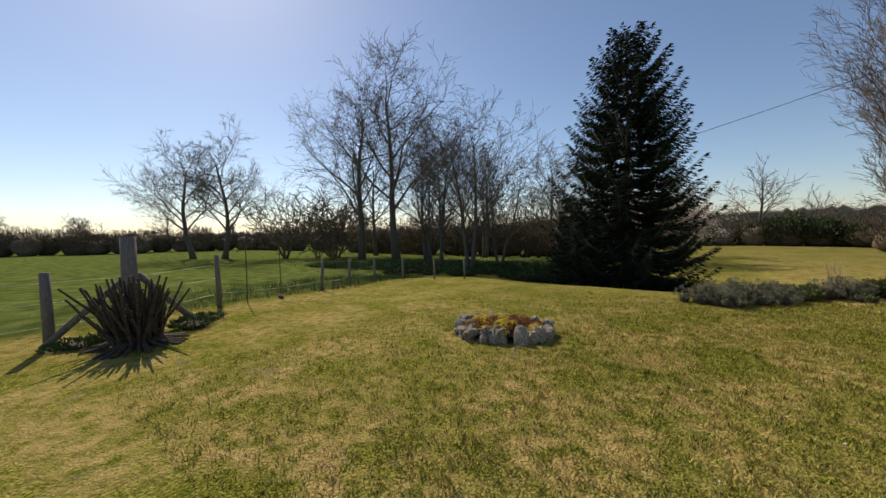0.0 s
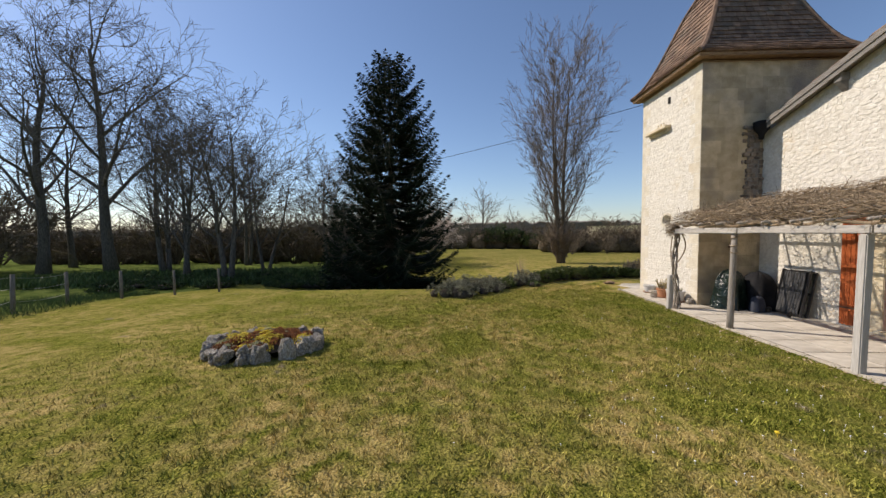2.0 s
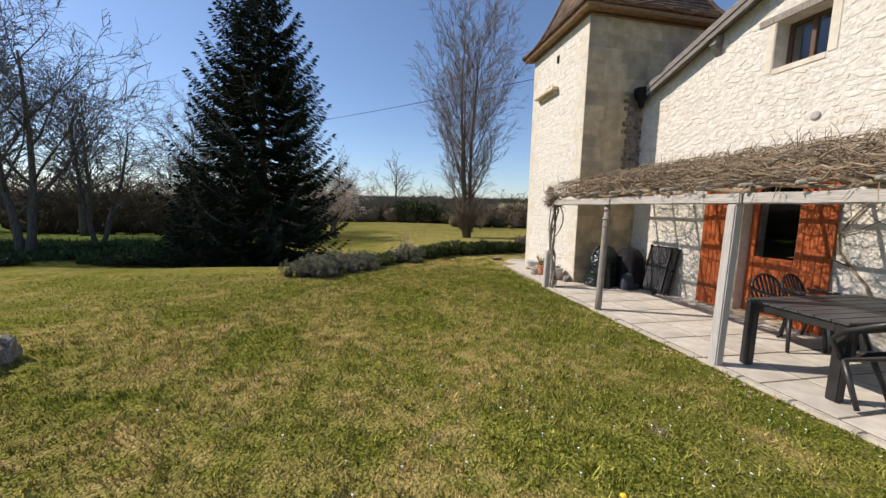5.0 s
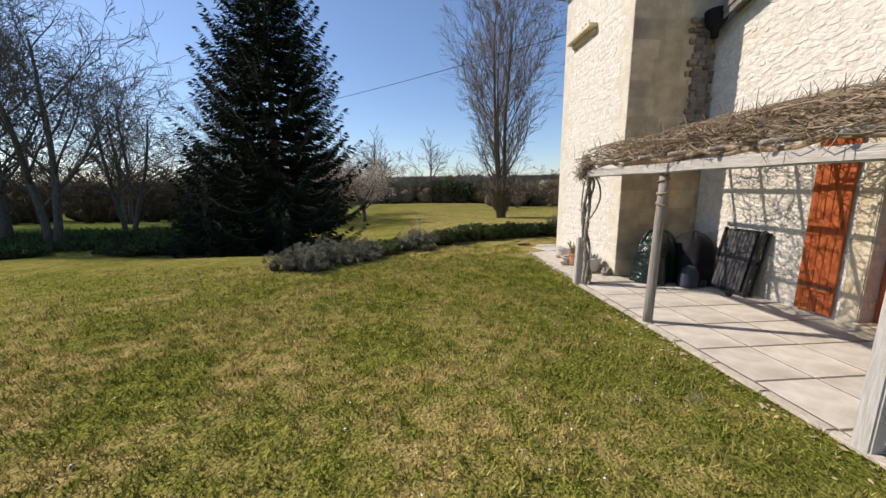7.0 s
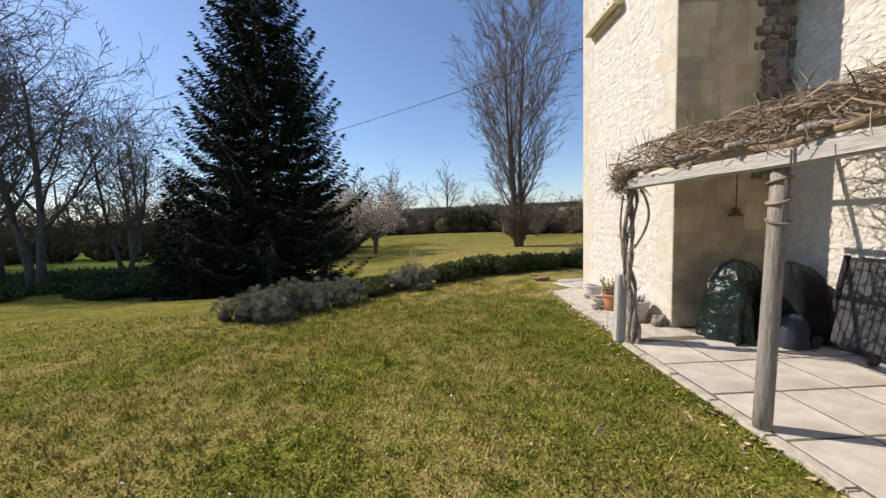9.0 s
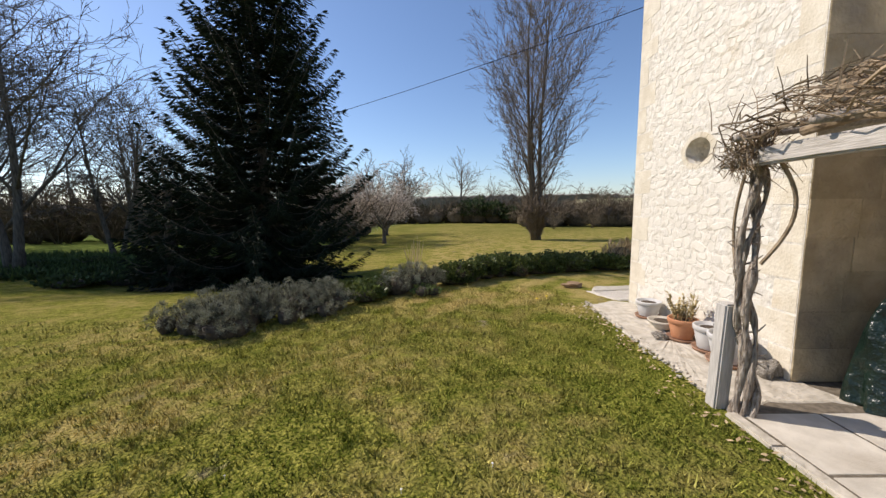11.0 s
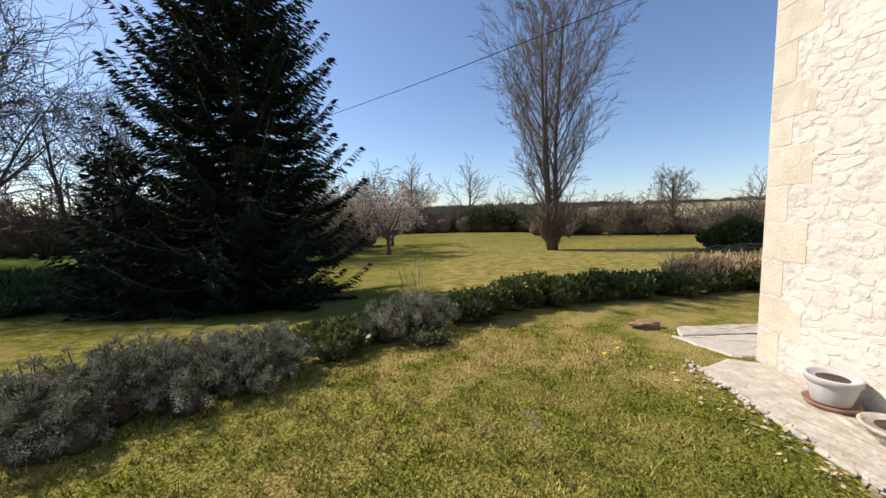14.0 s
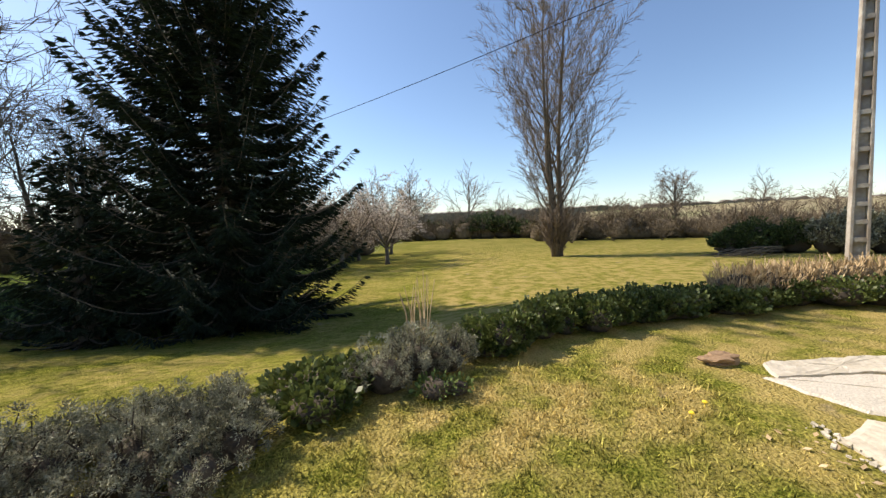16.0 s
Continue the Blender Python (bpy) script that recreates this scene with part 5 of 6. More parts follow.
tree_d = place(bare_tree("bare_tree", 7.7, 0.18, 31, with_cfg(BROAD, kids=(9, 6, 4, 3, 0), rmin=0.011), "dark leafless tree with a forked crooked trunk", stems=2, spread=0.3, lean=(0.1, 0), reach=0.75), -12.1, 22.3, 40)
tree_a = place(bare_tree("bare_tree", 21.0, 0.36, 41, BROAD, "large leafless oak with a broad rounded crown", reach=0.72), -24.0, 24.2, 0)
tree_b = again(tree_a, -27.5, 23.0, 130, 0.9)
lean_tree = place(bare_tree("bare_tree", 16.0, 0.30, 51, BROAD, "leafless oak leaning slightly at the field edge", lean=(-0.22, -0.1), reach=0.72), -49, 15.8, 0)
again(lean_tree, -45, 17.6, 160, 0.98)
again(tree_c, -17.5, 29.5, 70, 1.05)
again(tree_c, -11.5, 32.0, 200, 1.0)
again(tree_d, -9.5, 30.0, 250, 1.0)
again(tree_c, -15.6, 20.2, 120, 0.98)
again(tree_c, -18.6, 22.4, 250, 1.1)
again(tree_a, -31.0, 28.0, 60, 0.65)

fruit = place(bare_tree("cherry_tree", 6.6, 0.17, 61, ORCHARD, "low spreading orchard tree in early pale blossom", blossom=4600, twig=POPTWIG, reach=0.24, cut=1.05), -2.2, 35.0, 0)
for x, y, a, s in ((-4.9, 33.0, 250, 1.0), (-5.2, 38.5, 80, 0.95), (-7.5, 36.5, 150, 1.0), (-9.0, 42.0, 220, 1.05), (-3.5, 44.0, 300, 1.0), (-12.0, 38.0, 20, 1.0)):
    again(fruit, x, y, a, s)

lone = place(bare_tree("bare_tree", 10.5, 0.36, 71, with_cfg(BROAD, angle=(55, 48, 45, 40, 0)), "rounded leafless field oak beyond the hedge", twig=POPTWIG, reach=0.66), 37, 66, 0)
far_tall = place(bare_tree("bare_tree", 15.0, 0.3, 81, with_cfg(BROAD, angle=(35, 36, 40, 40, 0), kids=(10, 6, 4, 0, 0), segs=(6, 4, 2, 1), rmin=0.035), "tall leafless tree in the far hedgerow", twig=POPTWIG, reach=0.78), 5.5, 78, 0)
for x, y, a, s in ((9.5, 80, 90, 1.0), (-3, 84, 200, 1.05), (-7, 80, 40, 1.0), (-11, 86, 300, 1.1), (-18, 74, 20, 0.9), (20, 82, 140, 0.75), (27, 70, 250, 0.6), (33, 62, 10, 0.5), (48, 60, 30, 0.6), (52, 54, 200, 0.5), (56, 52, 80, 0.65), (62, 46, 110, 0.6), (1, 72, 120, 0.9), (-26, 66, 10, 0.8), (-60, 40, 60, 0.8), (-75, 30, 160, 0.75), (-86, 24, 230, 0.8), (-95, 12, 40, 0.75), (-64, 52, 310, 0.85), (-104, 2, 100, 0.7), (-100, -12, 20, 0.7), (-42, 48, 90, 0.8), (-52, 34, 190, 0.7)):
    again(lone if int(a) % 3 == 1 else far_tall, x + 3 * math.sin(a), y, a, s * (0.82 + 0.3 * math.cos(a * 1.7)))

bush = place(bare_tree("thicket_bush", 4.2, 0.06, 91, THICKET, "dense brown leafless thicket bush", BROWNTWIG, BROWNTWIG, stems=7, spread=0.5, category="bush", group="thicket along the wood edge", reach=0.8), -34, 22.5, 0)
spots = []
r3 = random.Random(5)
for i in range(16):
    f = i / 15
    spots.append((-40 + 34 * f + r3.uniform(-1.5, 1.5), 32.5 + 8 * f + r3.uniform(-2, 3), r3.uniform(0.6, 1.0)))
for i in range(16):
    f = i / 15
    spots.append((-14 + 62 * f, 66 - 12 * f + 14 * math.sin(f * 3.1) + r3.uniform(-2, 2), r3.uniform(0.7, 1.7)))
for i in range(10):
    f = i / 9
    spots.append((-62 - 40 * f + r3.uniform(-3, 3), 45 - 60 * f + r3.uniform(-3, 3), r3.uniform(0.9, 1.4)))
for i in range(6):
    spots.append((16 + 5.2 * i, 51 - 0.4 * i + r3.uniform(-1, 1), r3.uniform(0.5, 0.75)))
spots += [(-37, 20.5, 1.9), (-32, 23.5, 1.8), (-30, 21.5, 1.3), (-34.5, 24.5, 2.0)]
spots += [(-42 + 2.2 * i + r3.uniform(-0.8, 0.8), 32 + 0.35 * i + r3.uniform(-2, 2), r3.uniform(1.0, 1.7)) for i in range(0, 18, 2)]
spots += [(14 + 2.4 * i + r3.uniform(-0.8, 0.8), 56 + r3.uniform(-2, 2), r3.uniform(0.9, 1.3)) for i in range(0, 16, 2)]
spots += [(-31 + 2.1 * i + r3.uniform(-0.8, 0.8), 33.5 + 0.3 * i + r3.uniform(-1.5, 1.5), r3.uniform(1.0, 1.5)) for i in range(9)]
for x, y, s in spots:
    again(bush, x, y, r3.uniform(0, 360), s)


def fir_tree(height, radius, seed, power=0.55):
    """Old spruce: whorls of spreading boughs, each a flat drooping fan of branchlets thick with needles."""
    r = random.Random(seed)
    t = thing("fir_tree", 0, 0, 0, "tall dark green spruce with drooping boughs to the ground", "tree")
    wood, needle = Geo(), Geo()
    wood.tube([(0.05 * math.sin(i), 0.05 * math.cos(i * 1.3), -0.2 + i * height / 12) for i in range(13)], [0.24 * (1 - i / 12.6) for i in range(13)], 10)

    def spray(p, d, length, wide):
        """One needle-covered shoot: a narrow blade with short side needles and a few hanging ones."""
        side = d.cross(Vector((0, 0, 1)))
        side = side.normalized() if side.length > 0.05 else d.orthogonal().normalized()
        e = p + d * length + Vector((0, 0, -0.10 * length))
        w = side * wide
        mid = p.lerp(e, 0.45) + Vector((0, 0, 0.02))
        needle.add([tuple(p), tuple(mid + w), tuple(e), tuple(mid - w)], [(0, 1, 2, 3)])
        drop = Vector((r.uniform(-0.3, 0.3), r.uniform(-0.3, 0.3), -1)) * wide * r.uniform(1.2, 2.6)
        needle.add([tuple(p), tuple(mid + drop), tuple(e)], [(0, 1, 2)])
        for q in range(3):
            c = p.lerp(e, r.uniform(0.15, 0.9))
            d2 = (d * 0.8 + side * r.choice((-1, 1)) * r.uniform(0.4, 1.0) + Vector((0, 0, r.uniform(-0.5, 0.35)))).normalized()
            w2 = d2.orthogonal().normalized() * wide * 0.45
            needle.add([tuple(c - w2), tuple(c + w2), tuple(c + d2 * length * r.uniform(0.28, 0.5))], [(0, 1, 2)])

    z = 0.3
    while z < height - 0.25:
        f = z / height
        reach = radius * (1 - f) ** power * (0.80 + 0.20 * min(1, f * 5)) + 0.08
        count = 10 if f < 0.35 else 9 if f < 0.7 else 7
        turn = r.uniform(0, 6.283)
        for k in range(count):
            a = turn + 6.283 * (k + r.uniform(-0.35, 0.35)) / count
            L = reach * (r.uniform(0.62, 0.88) if r.random() < 0.6 else r.uniform(0.88, 1.08))
            out = Vector((math.cos(a), math.sin(a), 0))
            sidev = Vector((-math.sin(a), math.cos(a), 0))
            rise = -0.20 + 0.75 * f + r.uniform(-0.08, 0.08)
            zb = z + r.uniform(-0.12, 0.12)
            n = max(4, int(L / 0.3))
            pts = []
            for i in range(n + 1):
                u = i / n
                pts.append(out * (L * u) + Vector((0, 0, max(0.15, zb + L * (rise * u - 0.16 * math.sin(u * 2.7) + 0.20 * u ** 3)))) + sidev * 0.07 * math.sin(3 * u + k))
            wood.tube(pts, [0.030 * (1 - 0.8 * i / n) * (0.5 + L / radius) for i in range(n + 1)], 4, False)
            m = max(6, int(L / 0.075))
            for j in range(m):
                u = 0.15 + 0.85 * (j + r.random()) / m
                i = min(n - 1, int(u * n))
                b = pts[i].lerp(pts[i + 1], u * n - i)
                for side in (-1, 1):
                    # branchlets shorten towards the tip, and towards the trunk where light fails
                    bl = (0.10 + 0.62 * (1 - u) ** 0.7 * min(1.0, u * 3.0)) * min(1.0, 0.35 + L * 0.35) * r.uniform(0.7, 1.2)
                    d = (out * r.uniform(0.7, 1.0) + sidev * side * r.uniform(0.55, 0.95) + Vector((0, 0, -0.22 + r.uniform(-0.15, 0.15)))).normalized()
                    steps = max(1, int(bl / 0.13))
                    for q in range(steps):
                        p = b + d * (bl * q / steps)
                        sd = (d + sidev * r.uniform(-0.5, 0.5) + out * r.uniform(-0.2, 0.5) + Vector((0, 0, r.uniform(-0.4, 0.15)))).normalized()
                        spray(p, sd, r.uniform(0.17, 0.30), r.uniform(0.017, 0.027))
            for q in range(5):
                spray(pts[-1], (out + sidev * r.uniform(-0.5, 0.5) + Vector((0, 0, r.uniform(-0.2, 0.45)))).normalized(), r.uniform(0.12, 0.24), 0.028)
        z += 0.29 - 0.04 * f
    for q in range(26):
        a = r.uniform(0, 6.28)
        b = Vector((0, 0, height - 0.5 * r.random()))
        spray(b, Vector((math.cos(a) * 0.55, math.sin(a) * 0.55, 0.8)).normalized(), r.uniform(0.14, 0.24), 0.024)
    wood.make("trunk_and_boughs", BARK, smooth=True, parent=t)
    needle.make("needles", NEEDLE, parent=t, kind="stuff")
    return t


fir = fir_tree(11.9, 4.05, 4)
fir.matrix_world = pose(-3.55, 19.1, ground(-3.55, 19.1) - 0.05, 0, 0, 0)
low_fir = fir_tree(4.2, 1.45, 9, 0.75)
low_fir.matrix_world = pose(-5.35, 16.9, ground(-5.35, 16.9) - 0.05, 0, 0, 30)


# ---- shrubs along the bank ----
def leafy(name, lumps, mat, density, size, label, cat, group="", upright=0.3, core=WOODY, narrow=0.3):
    """A shrub: dark woody core and many small leaves or shoots round it, lump by lump."""
    cx, cy = sum(l[0] for l in lumps) / len(lumps), sum(l[1] for l in lumps) / len(lumps)
    t = thing(name, cx, cy, ground(cx, cy), label, cat, group)
    r = random.Random(int(abs(cx * 97 + cy * 31)) + 1)
    gc, gl = Geo(), Geo()
    for x, y, rx, ry, h in lumps:
        z0 = ground(x, y)
        bm = bmesh.new()
        bmesh.ops.create_icosphere(bm, subdivisions=2, radius=1)
        k = len(gc.v)
        for v in bm.verts:
            q = 1 + 0.3 * noise.noise(v.co * 2 + Vector((x, y, 0)))
            gc.v.append((x + v.co.x * rx * 0.76 * q, y + v.co.y * ry * 0.76 * q, z0 + max(-0.03, (v.co.z * 0.5 + 0.42) * h * 0.86 * q)))
        gc.f += [tuple(v.index + k for v in f.verts) for f in bm.faces]
        bm.free()
        for q in range(int(density * rx * ry * 8)):
            a, e = r.uniform(0, 6.283), math.asin(r.uniform(-0.25, 1))
            d = Vector((math.cos(a) * math.cos(e), math.sin(a) * math.cos(e), math.sin(e)))
            bumpy = 1 + 0.28 * noise.noise(Vector((d.x * 2.4 + x * 3, d.y * 2.4 + y * 3, d.z * 2.4)))
            s = r.uniform(0.78, 1.05) * bumpy
            p = Vector((x + d.x * rx * s, y + d.y * ry * s, z0 + max(0.01, (d.z * 0.5 + 0.45) * h * s)))
            up = (d * (1 - upright) + Vector((r.uniform(-0.5, 0.5), r.uniform(-0.5, 0.5), upright + r.uniform(-0.2, 0.4)))).normalized()
            l = size * r.uniform(0.6, 1.4)
            w = up.cross(Vector((r.uniform(-1, 1), r.uniform(-1, 1), r.uniform(-1, 1)))).normalized() * l * narrow
            gl.add([tuple(p), tuple(p + up * l * 0.55 + w), tuple(p + up * l), tuple(p + up * l * 0.55 - w)], [(0, 1, 2, 3)])
    under(t, gc.make("branches", core, smooth=True, kind="stuff"))
    under(t, gl.make("leaves", mat, kind="stuff"))
    return t


def tufted(name, lumps, mat, tufts, size, blades, label, cat, group, seed):
    """A knobbly shrub: tufts of short leaves standing out unevenly from a dark woody mound."""
    cx, cy = sum(l[0] for l in lumps) / len(lumps), sum(l[1] for l in lumps) / len(lumps)
    t = thing(name, cx, cy, ground(cx, cy), label, cat, group)
    r = random.Random(seed)
    gc, gl = Geo(), Geo()
    for x, y, rx, ry, h in lumps:
        z0 = ground(x, y)
        bm = bmesh.new()
        bmesh.ops.create_icosphere(bm, subdivisions=2, radius=1)
        k = len(gc.v)
        for v in bm.verts:
            q = 1 + 0.3 * noise.noise(v.co * 2 + Vector((x, y, 0)))
            gc.v.append((x + v.co.x * rx * 0.55 * q, y + v.co.y * ry * 0.55 * q, z0 + max(-0.03, (v.co.z * 0.5 + 0.36) * h * 0.7 * q)))
        gc.f += [tuple(v.index + k for v in f.verts) for f in bm.faces]
        bm.free()
    weights = [l[2] * l[3] for l in lumps]
    for q in range(tufts):
        x, y, rx, ry, h = r.choices(lumps, weights)[0]
        a, e = r.uniform(0, 6.283), math.asin(r.uniform(-0.22, 1))
        d = Vector((math.cos(a) * math.cos(e), math.sin(a) * math.cos(e), math.sin(e)))
        s = r.uniform(0.72, 1.1)
        z0 = ground(x, y)
        p = Vector((x + d.x * rx * s, y + d.y * ry * s, z0 + max(0.05, (d.z * 0.5 + 0.45) * h * s)))
        axis_ = (d + Vector((0, 0, 0.5))).normalized()
        big = size * r.uniform(0.6, 1.25)
        gc.tube([p - axis_ * 0.16, p], [0.006, 0.004], 3, False)
        for b in range(blades):
            n = Vector((r.gauss(0, 1), r.gauss(0, 1), r.gauss(0, 1))).normalized()
            n = (n + axis_ * 0.7).normalized()
            c = p + n * big * r.uniform(0.15, 0.8)
            up = (n + Vector((r.gauss(0, 0.35), r.gauss(0, 0.35), r.gauss(0, 0.35)))).normalized()
            l = big * r.uniform(0.17, 0.30)
            w = up.cross(Vector((r.uniform(-1, 1), r.uniform(-1, 1), r.uniform(-1, 1)))).normalized() * l * 0.24
            gl.add([tuple(c - w * 0.6), tuple(c + w), tuple(c + up * l)], [(0, 1, 2)])
    under(t, gc.make("branches", WOODY, smooth=True, kind="stuff"))
    under(t, gl.make("leaves", mat, kind="stuff"))
    return t


mound = []
r5 = random.Random(3)
for i in range(44):
    a, q = r5.uniform(0, 6.283), math.sqrt(r5.random())
    u, v = 1.2 * q * math.cos(a), 0.56 * q * math.sin(a)
    mound.append((0.14 + u * 0.83 - v * 0.56, 11.30 + u * 0.56 + v * 0.83, r5.uniform(0.17, 0.30), r5.uniform(0.17, 0.28), 0.34 + 0.20 * (1 - q * q) + r5.uniform(-0.08, 0.08)))
tufted("lavender_bush", mound, LAVENDER, 900, 0.080, 150, "broad mound of grey lavender at the lawn edge", "bush", "lavender bushes", 7)
tufted("lavender_bush", [(1.95, 12.7, 0.36, 0.32, 0.5), (2.2, 12.95, 0.34, 0.32, 0.52), (2.5, 13.1, 0.3, 0.3, 0.42)], LAVENDER, 260, 0.074, 140, "small grey lavender bush beside the ivy hedge", "bush", "lavender bushes", 8)
# two low leafy lumps added to stand for a dark oval in the grass
leafy("dark_clump", [(2.42, 12.5, 0.17, 0.14, 0.2), (2.6, 12.55, 0.12, 0.12, 0.15)], UNDER, 900, 0.04, "small leafy clump standing in for a dark oval at the lawn edge", "plant", "", 0.2, narrow=0.3)
leafy("ivy_clump", [(1.48, 12.25, 0.30, 0.26, 0.24), (1.62, 12.7, 0.26, 0.3, 0.30), (1.2, 12.65, 0.36, 0.32, 0.28)], LEAF, 800, 0.06, "low green ivy clump between the lavenders", "bush", "", 0.2, narrow=0.42)
hedge_line = [(2.9, 13.35), (3.35, 13.75), (3.85, 14.15), (4.4, 14.45), (5.0, 14.65), (5.6, 14.85), (6.2, 15.0), (6.8, 15.1), (7.4, 15.15), (8.0, 15.15)]
hedge_lumps = []
for i in range(52):
    f = (i + r5.random()) / 52 * (len(hedge_line) - 1)
    k = min(len(hedge_line) - 2, int(f))
    hx = hedge_line[k][0] + (hedge_line[k + 1][0] - hedge_line[k][0]) * (f - k)
    hy = hedge_line[k][1] + (hedge_line[k + 1][1] - hedge_line[k][1]) * (f - k)
    w = r5.uniform(0.16, 0.34)
    hedge_lumps.append((hx + r5.uniform(-0.16, 0.16), hy + r5.uniform(-0.22, 0.22), w, w * r5.uniform(0.8, 1.1), r5.uniform(0.2, 0.44) + 0.08 * (3.2 < hx < 5.2)))
leafy("low_hedge", hedge_lumps, LEAF, 1500, 0.05, "low glossy green hedge curving along the bank", "hedge", "", 0.2, narrow=0.42)
leafy("dry_border", [(7.3 + 0.55 * i, 15.55 + 0.05 * i, 0.4, 0.36, 0.62) for i in range(10)], DRYLEAF, 700, 0.12, "border of dry straw-coloured stems", "border", "", 0.8, narrow=0.08)
leafy("low_hedge", [(8.6 + 0.6 * i, 15.2 + 0.02 * i, 0.42, 0.38, 0.42) for i in range(8)], LEAF, 900, 0.05, "low green hedge in front of the dry stems", "hedge", "", 0.2, narrow=0.42)
g = Geo()
for i in range(14):
    a = rng.uniform(0, 6.28)
    x, y = 2.15 + rng.uniform(-0.12, 0.12), 13.45 + rng.uniform(-0.1, 0.1)
    z = ground(x, y)
    g.tube([(x, y, z), (x + 0.06 * math.cos(a), y + 0.06 * math.sin(a), z + 0.55), (x + 0.12 * math.cos(a), y + 0.12 * math.sin(a), z + rng.uniform(0.75, 1.0))], [0.008, 0.006, 0.003], 5)
g.make("rose_stems", DRYLEAF, label="bare upright reddish rose stems behind the lavender", category="plant")
leafy("evergreen_bush", [(20.9, 33.6, 1.1, 1.0, 1.5), (22.0, 33.2, 1.2, 1.1, 2.1), (23.1, 32.9, 1.0, 1.0, 1.7), (24.0, 32.4, 1.1, 1.0, 2.0), (21.5, 32.6, 0.8, 0.7, 1.2)], BRAMBLE, 420, 0.13, "dense dark evergreen bush at the field edge", "bush", "", 0.2, narrow=0.3)
leafy("blossom_bush", [(24.9, 31.2, 1.1, 1.0, 2.2), (25.9, 30.8, 1.1, 1.0, 2.6), (26.9, 30.2, 1.0, 0.9, 1.9), (25.3, 30.3, 0.8, 0.8, 1.5)], LAVENDER, 420, 0.14, "large bush with pale grey blossom", "bush", "", 0.3, narrow=0.3)
g = Geo()
for i in range(40):
    x, y = 20.2 + rng.gauss(0, 1.0), 31.6 + rng.gauss(0, 0.6)
    z = ground(x, y) + 0.05 + max(0, x - 18.5) * 0.22 * rng.random()
    a = rng.gauss(0.3, 0.4)
    L = rng.uniform(0.6, 1.4)
    g.tube([(x - L * math.cos(a), y - L * math.sin(a), max(ground(x, y) + 0.04, z - 0.15)), (x, y, z + 0.05), (x + L * math.cos(a), y + L * math.sin(a), z)], [0.02, 0.035, 0.015], 5)
g.make("brush_pile", BROWNTWIG, label="heap of cut brown branches on the grass", category="brush pile", kind="stuff")
for i, (x, y, s) in enumerate(((8, 70, 1.6), (11, 69, 1.4), (-1, 74, 1.2), (4.5, 71, 1.1), (14.5, 66, 1.0), (30, 58, 1.1))):
    leafy("evergreen_bush", [(x, y, 2.0 * s, 1.8 * s, 2.6 * s), (x + 1.8 * s, y - 0.5, 1.6 * s, 1.5 * s, 2.0 * s)], BRAMBLE, 50, 0.3, "dark green bramble and holly thicket in the hedgerow", "bush", "hedgerow evergreens", 0.2, narrow=0.3)
g = Geo()
r4 = random.Random(12)
for q in range(16000):
    # rank green growth on the damp bank under the bare trees
    f = r4.random()
    x = -24 + 19 * f + r4.gauss(0, 1.2)
    y = 15.2 + 2.5 * f + r4.uniform(0, 7)
    z = ground(x, y)
    a, l = r4.uniform(0, 6.28), r4.uniform(0.12, 0.4) * (0.6 + 0.8 * (0.5 + 0.5 * noise.noise(Vector((x * 0.5, y * 0.5, 3)))))
    w = 0.03 + 0.03 * r4.random()
    dx, dy = math.cos(a), math.sin(a)
    g.add([(x - dy * w, y + dx * w, z), (x + dy * w, y - dx * w, z), (x + dx * l * 0.5, y + dy * l * 0.5, z + l)], [(0, 1, 2)])
g.make("undergrowth", UNDER, label="rank green undergrowth on the shaded bank", category="undergrowth", kind="stuff")

# low bramble whose dark leaf colour also stands for tree shade on the bank
r6 = random.Random(21)
for k in range(5):
    lumps = []
    for i in range(7):
        f = (k + r6.random()) / 5
        lumps.append((-17 + 11.5 * f + r6.uniform(-0.8, 0.8), 13.4 + 3.4 * f + r6.uniform(0.2, 5.0), r6.uniform(0.35, 0.9), r6.uniform(0.3, 0.7), r6.uniform(0.12, 0.34)))
    leafy("bramble_patch", lumps, BRAMBLE, 170, 0.11, "low bramble on the bank, coloured dark for the tree shade", "bramble", "bramble patches", 0.3, WOODY, 0.3)
# brown thicket filling the wood edge and the far hedgerow
def thicket_bank(name, lumps, label):
    return leafy(name, lumps, BROWNTWIG, 26, 0.8, label, "thicket", "thicket banks", 0.6, BROWNTWIG, 0.035)


for k in range(4):
    thicket_bank("thicket_bank", [(-46 + 10 * k + 2.0 * i + rng.uniform(-0.5, 0.5), 37.0 + 1.6 * k + 0.3 * i + rng.uniform(-1, 1), 1.9, 1.6, rng.uniform(1.6, 3.2)) for i in range(6)], "dense brown leafless thicket at the wood edge")
for k in range(4):
    thicket_bank("thicket_bank", [(15 + 11 * k + 2.2 * i + rng.uniform(-0.5, 0.5), 57.0 - 2.0 * k - 0.4 * i + rng.uniform(-1, 1), 2.7, 1.5, rng.uniform(1.4, 3.4)) for i in range(6)], "brown hedgerow beyond the field")
for k in range(3):
    thicket_bank("thicket_bank", [(-20 + 12 * k + 2.3 * i + rng.uniform(-0.5, 0.5), 72.0 - 1.5 * k + rng.uniform(-1, 1), 2.0, 1.6, rng.uniform(1.6, 3.6)) for i in range(6)], "brown hedgerow at the end of the orchard")
for k in range(4):
    thicket_bank("thicket_bank", [(-62 - 9 * k - 2.2 * i + rng.uniform(-0.5, 0.5), 44.0 - 13 * k - 2.0 * i + rng.uniform(-1, 1), 2.6, 2.4, rng.uniform(2.6, 4.6)) for i in range(6)], "distant brown hedgerow beyond the meadow")

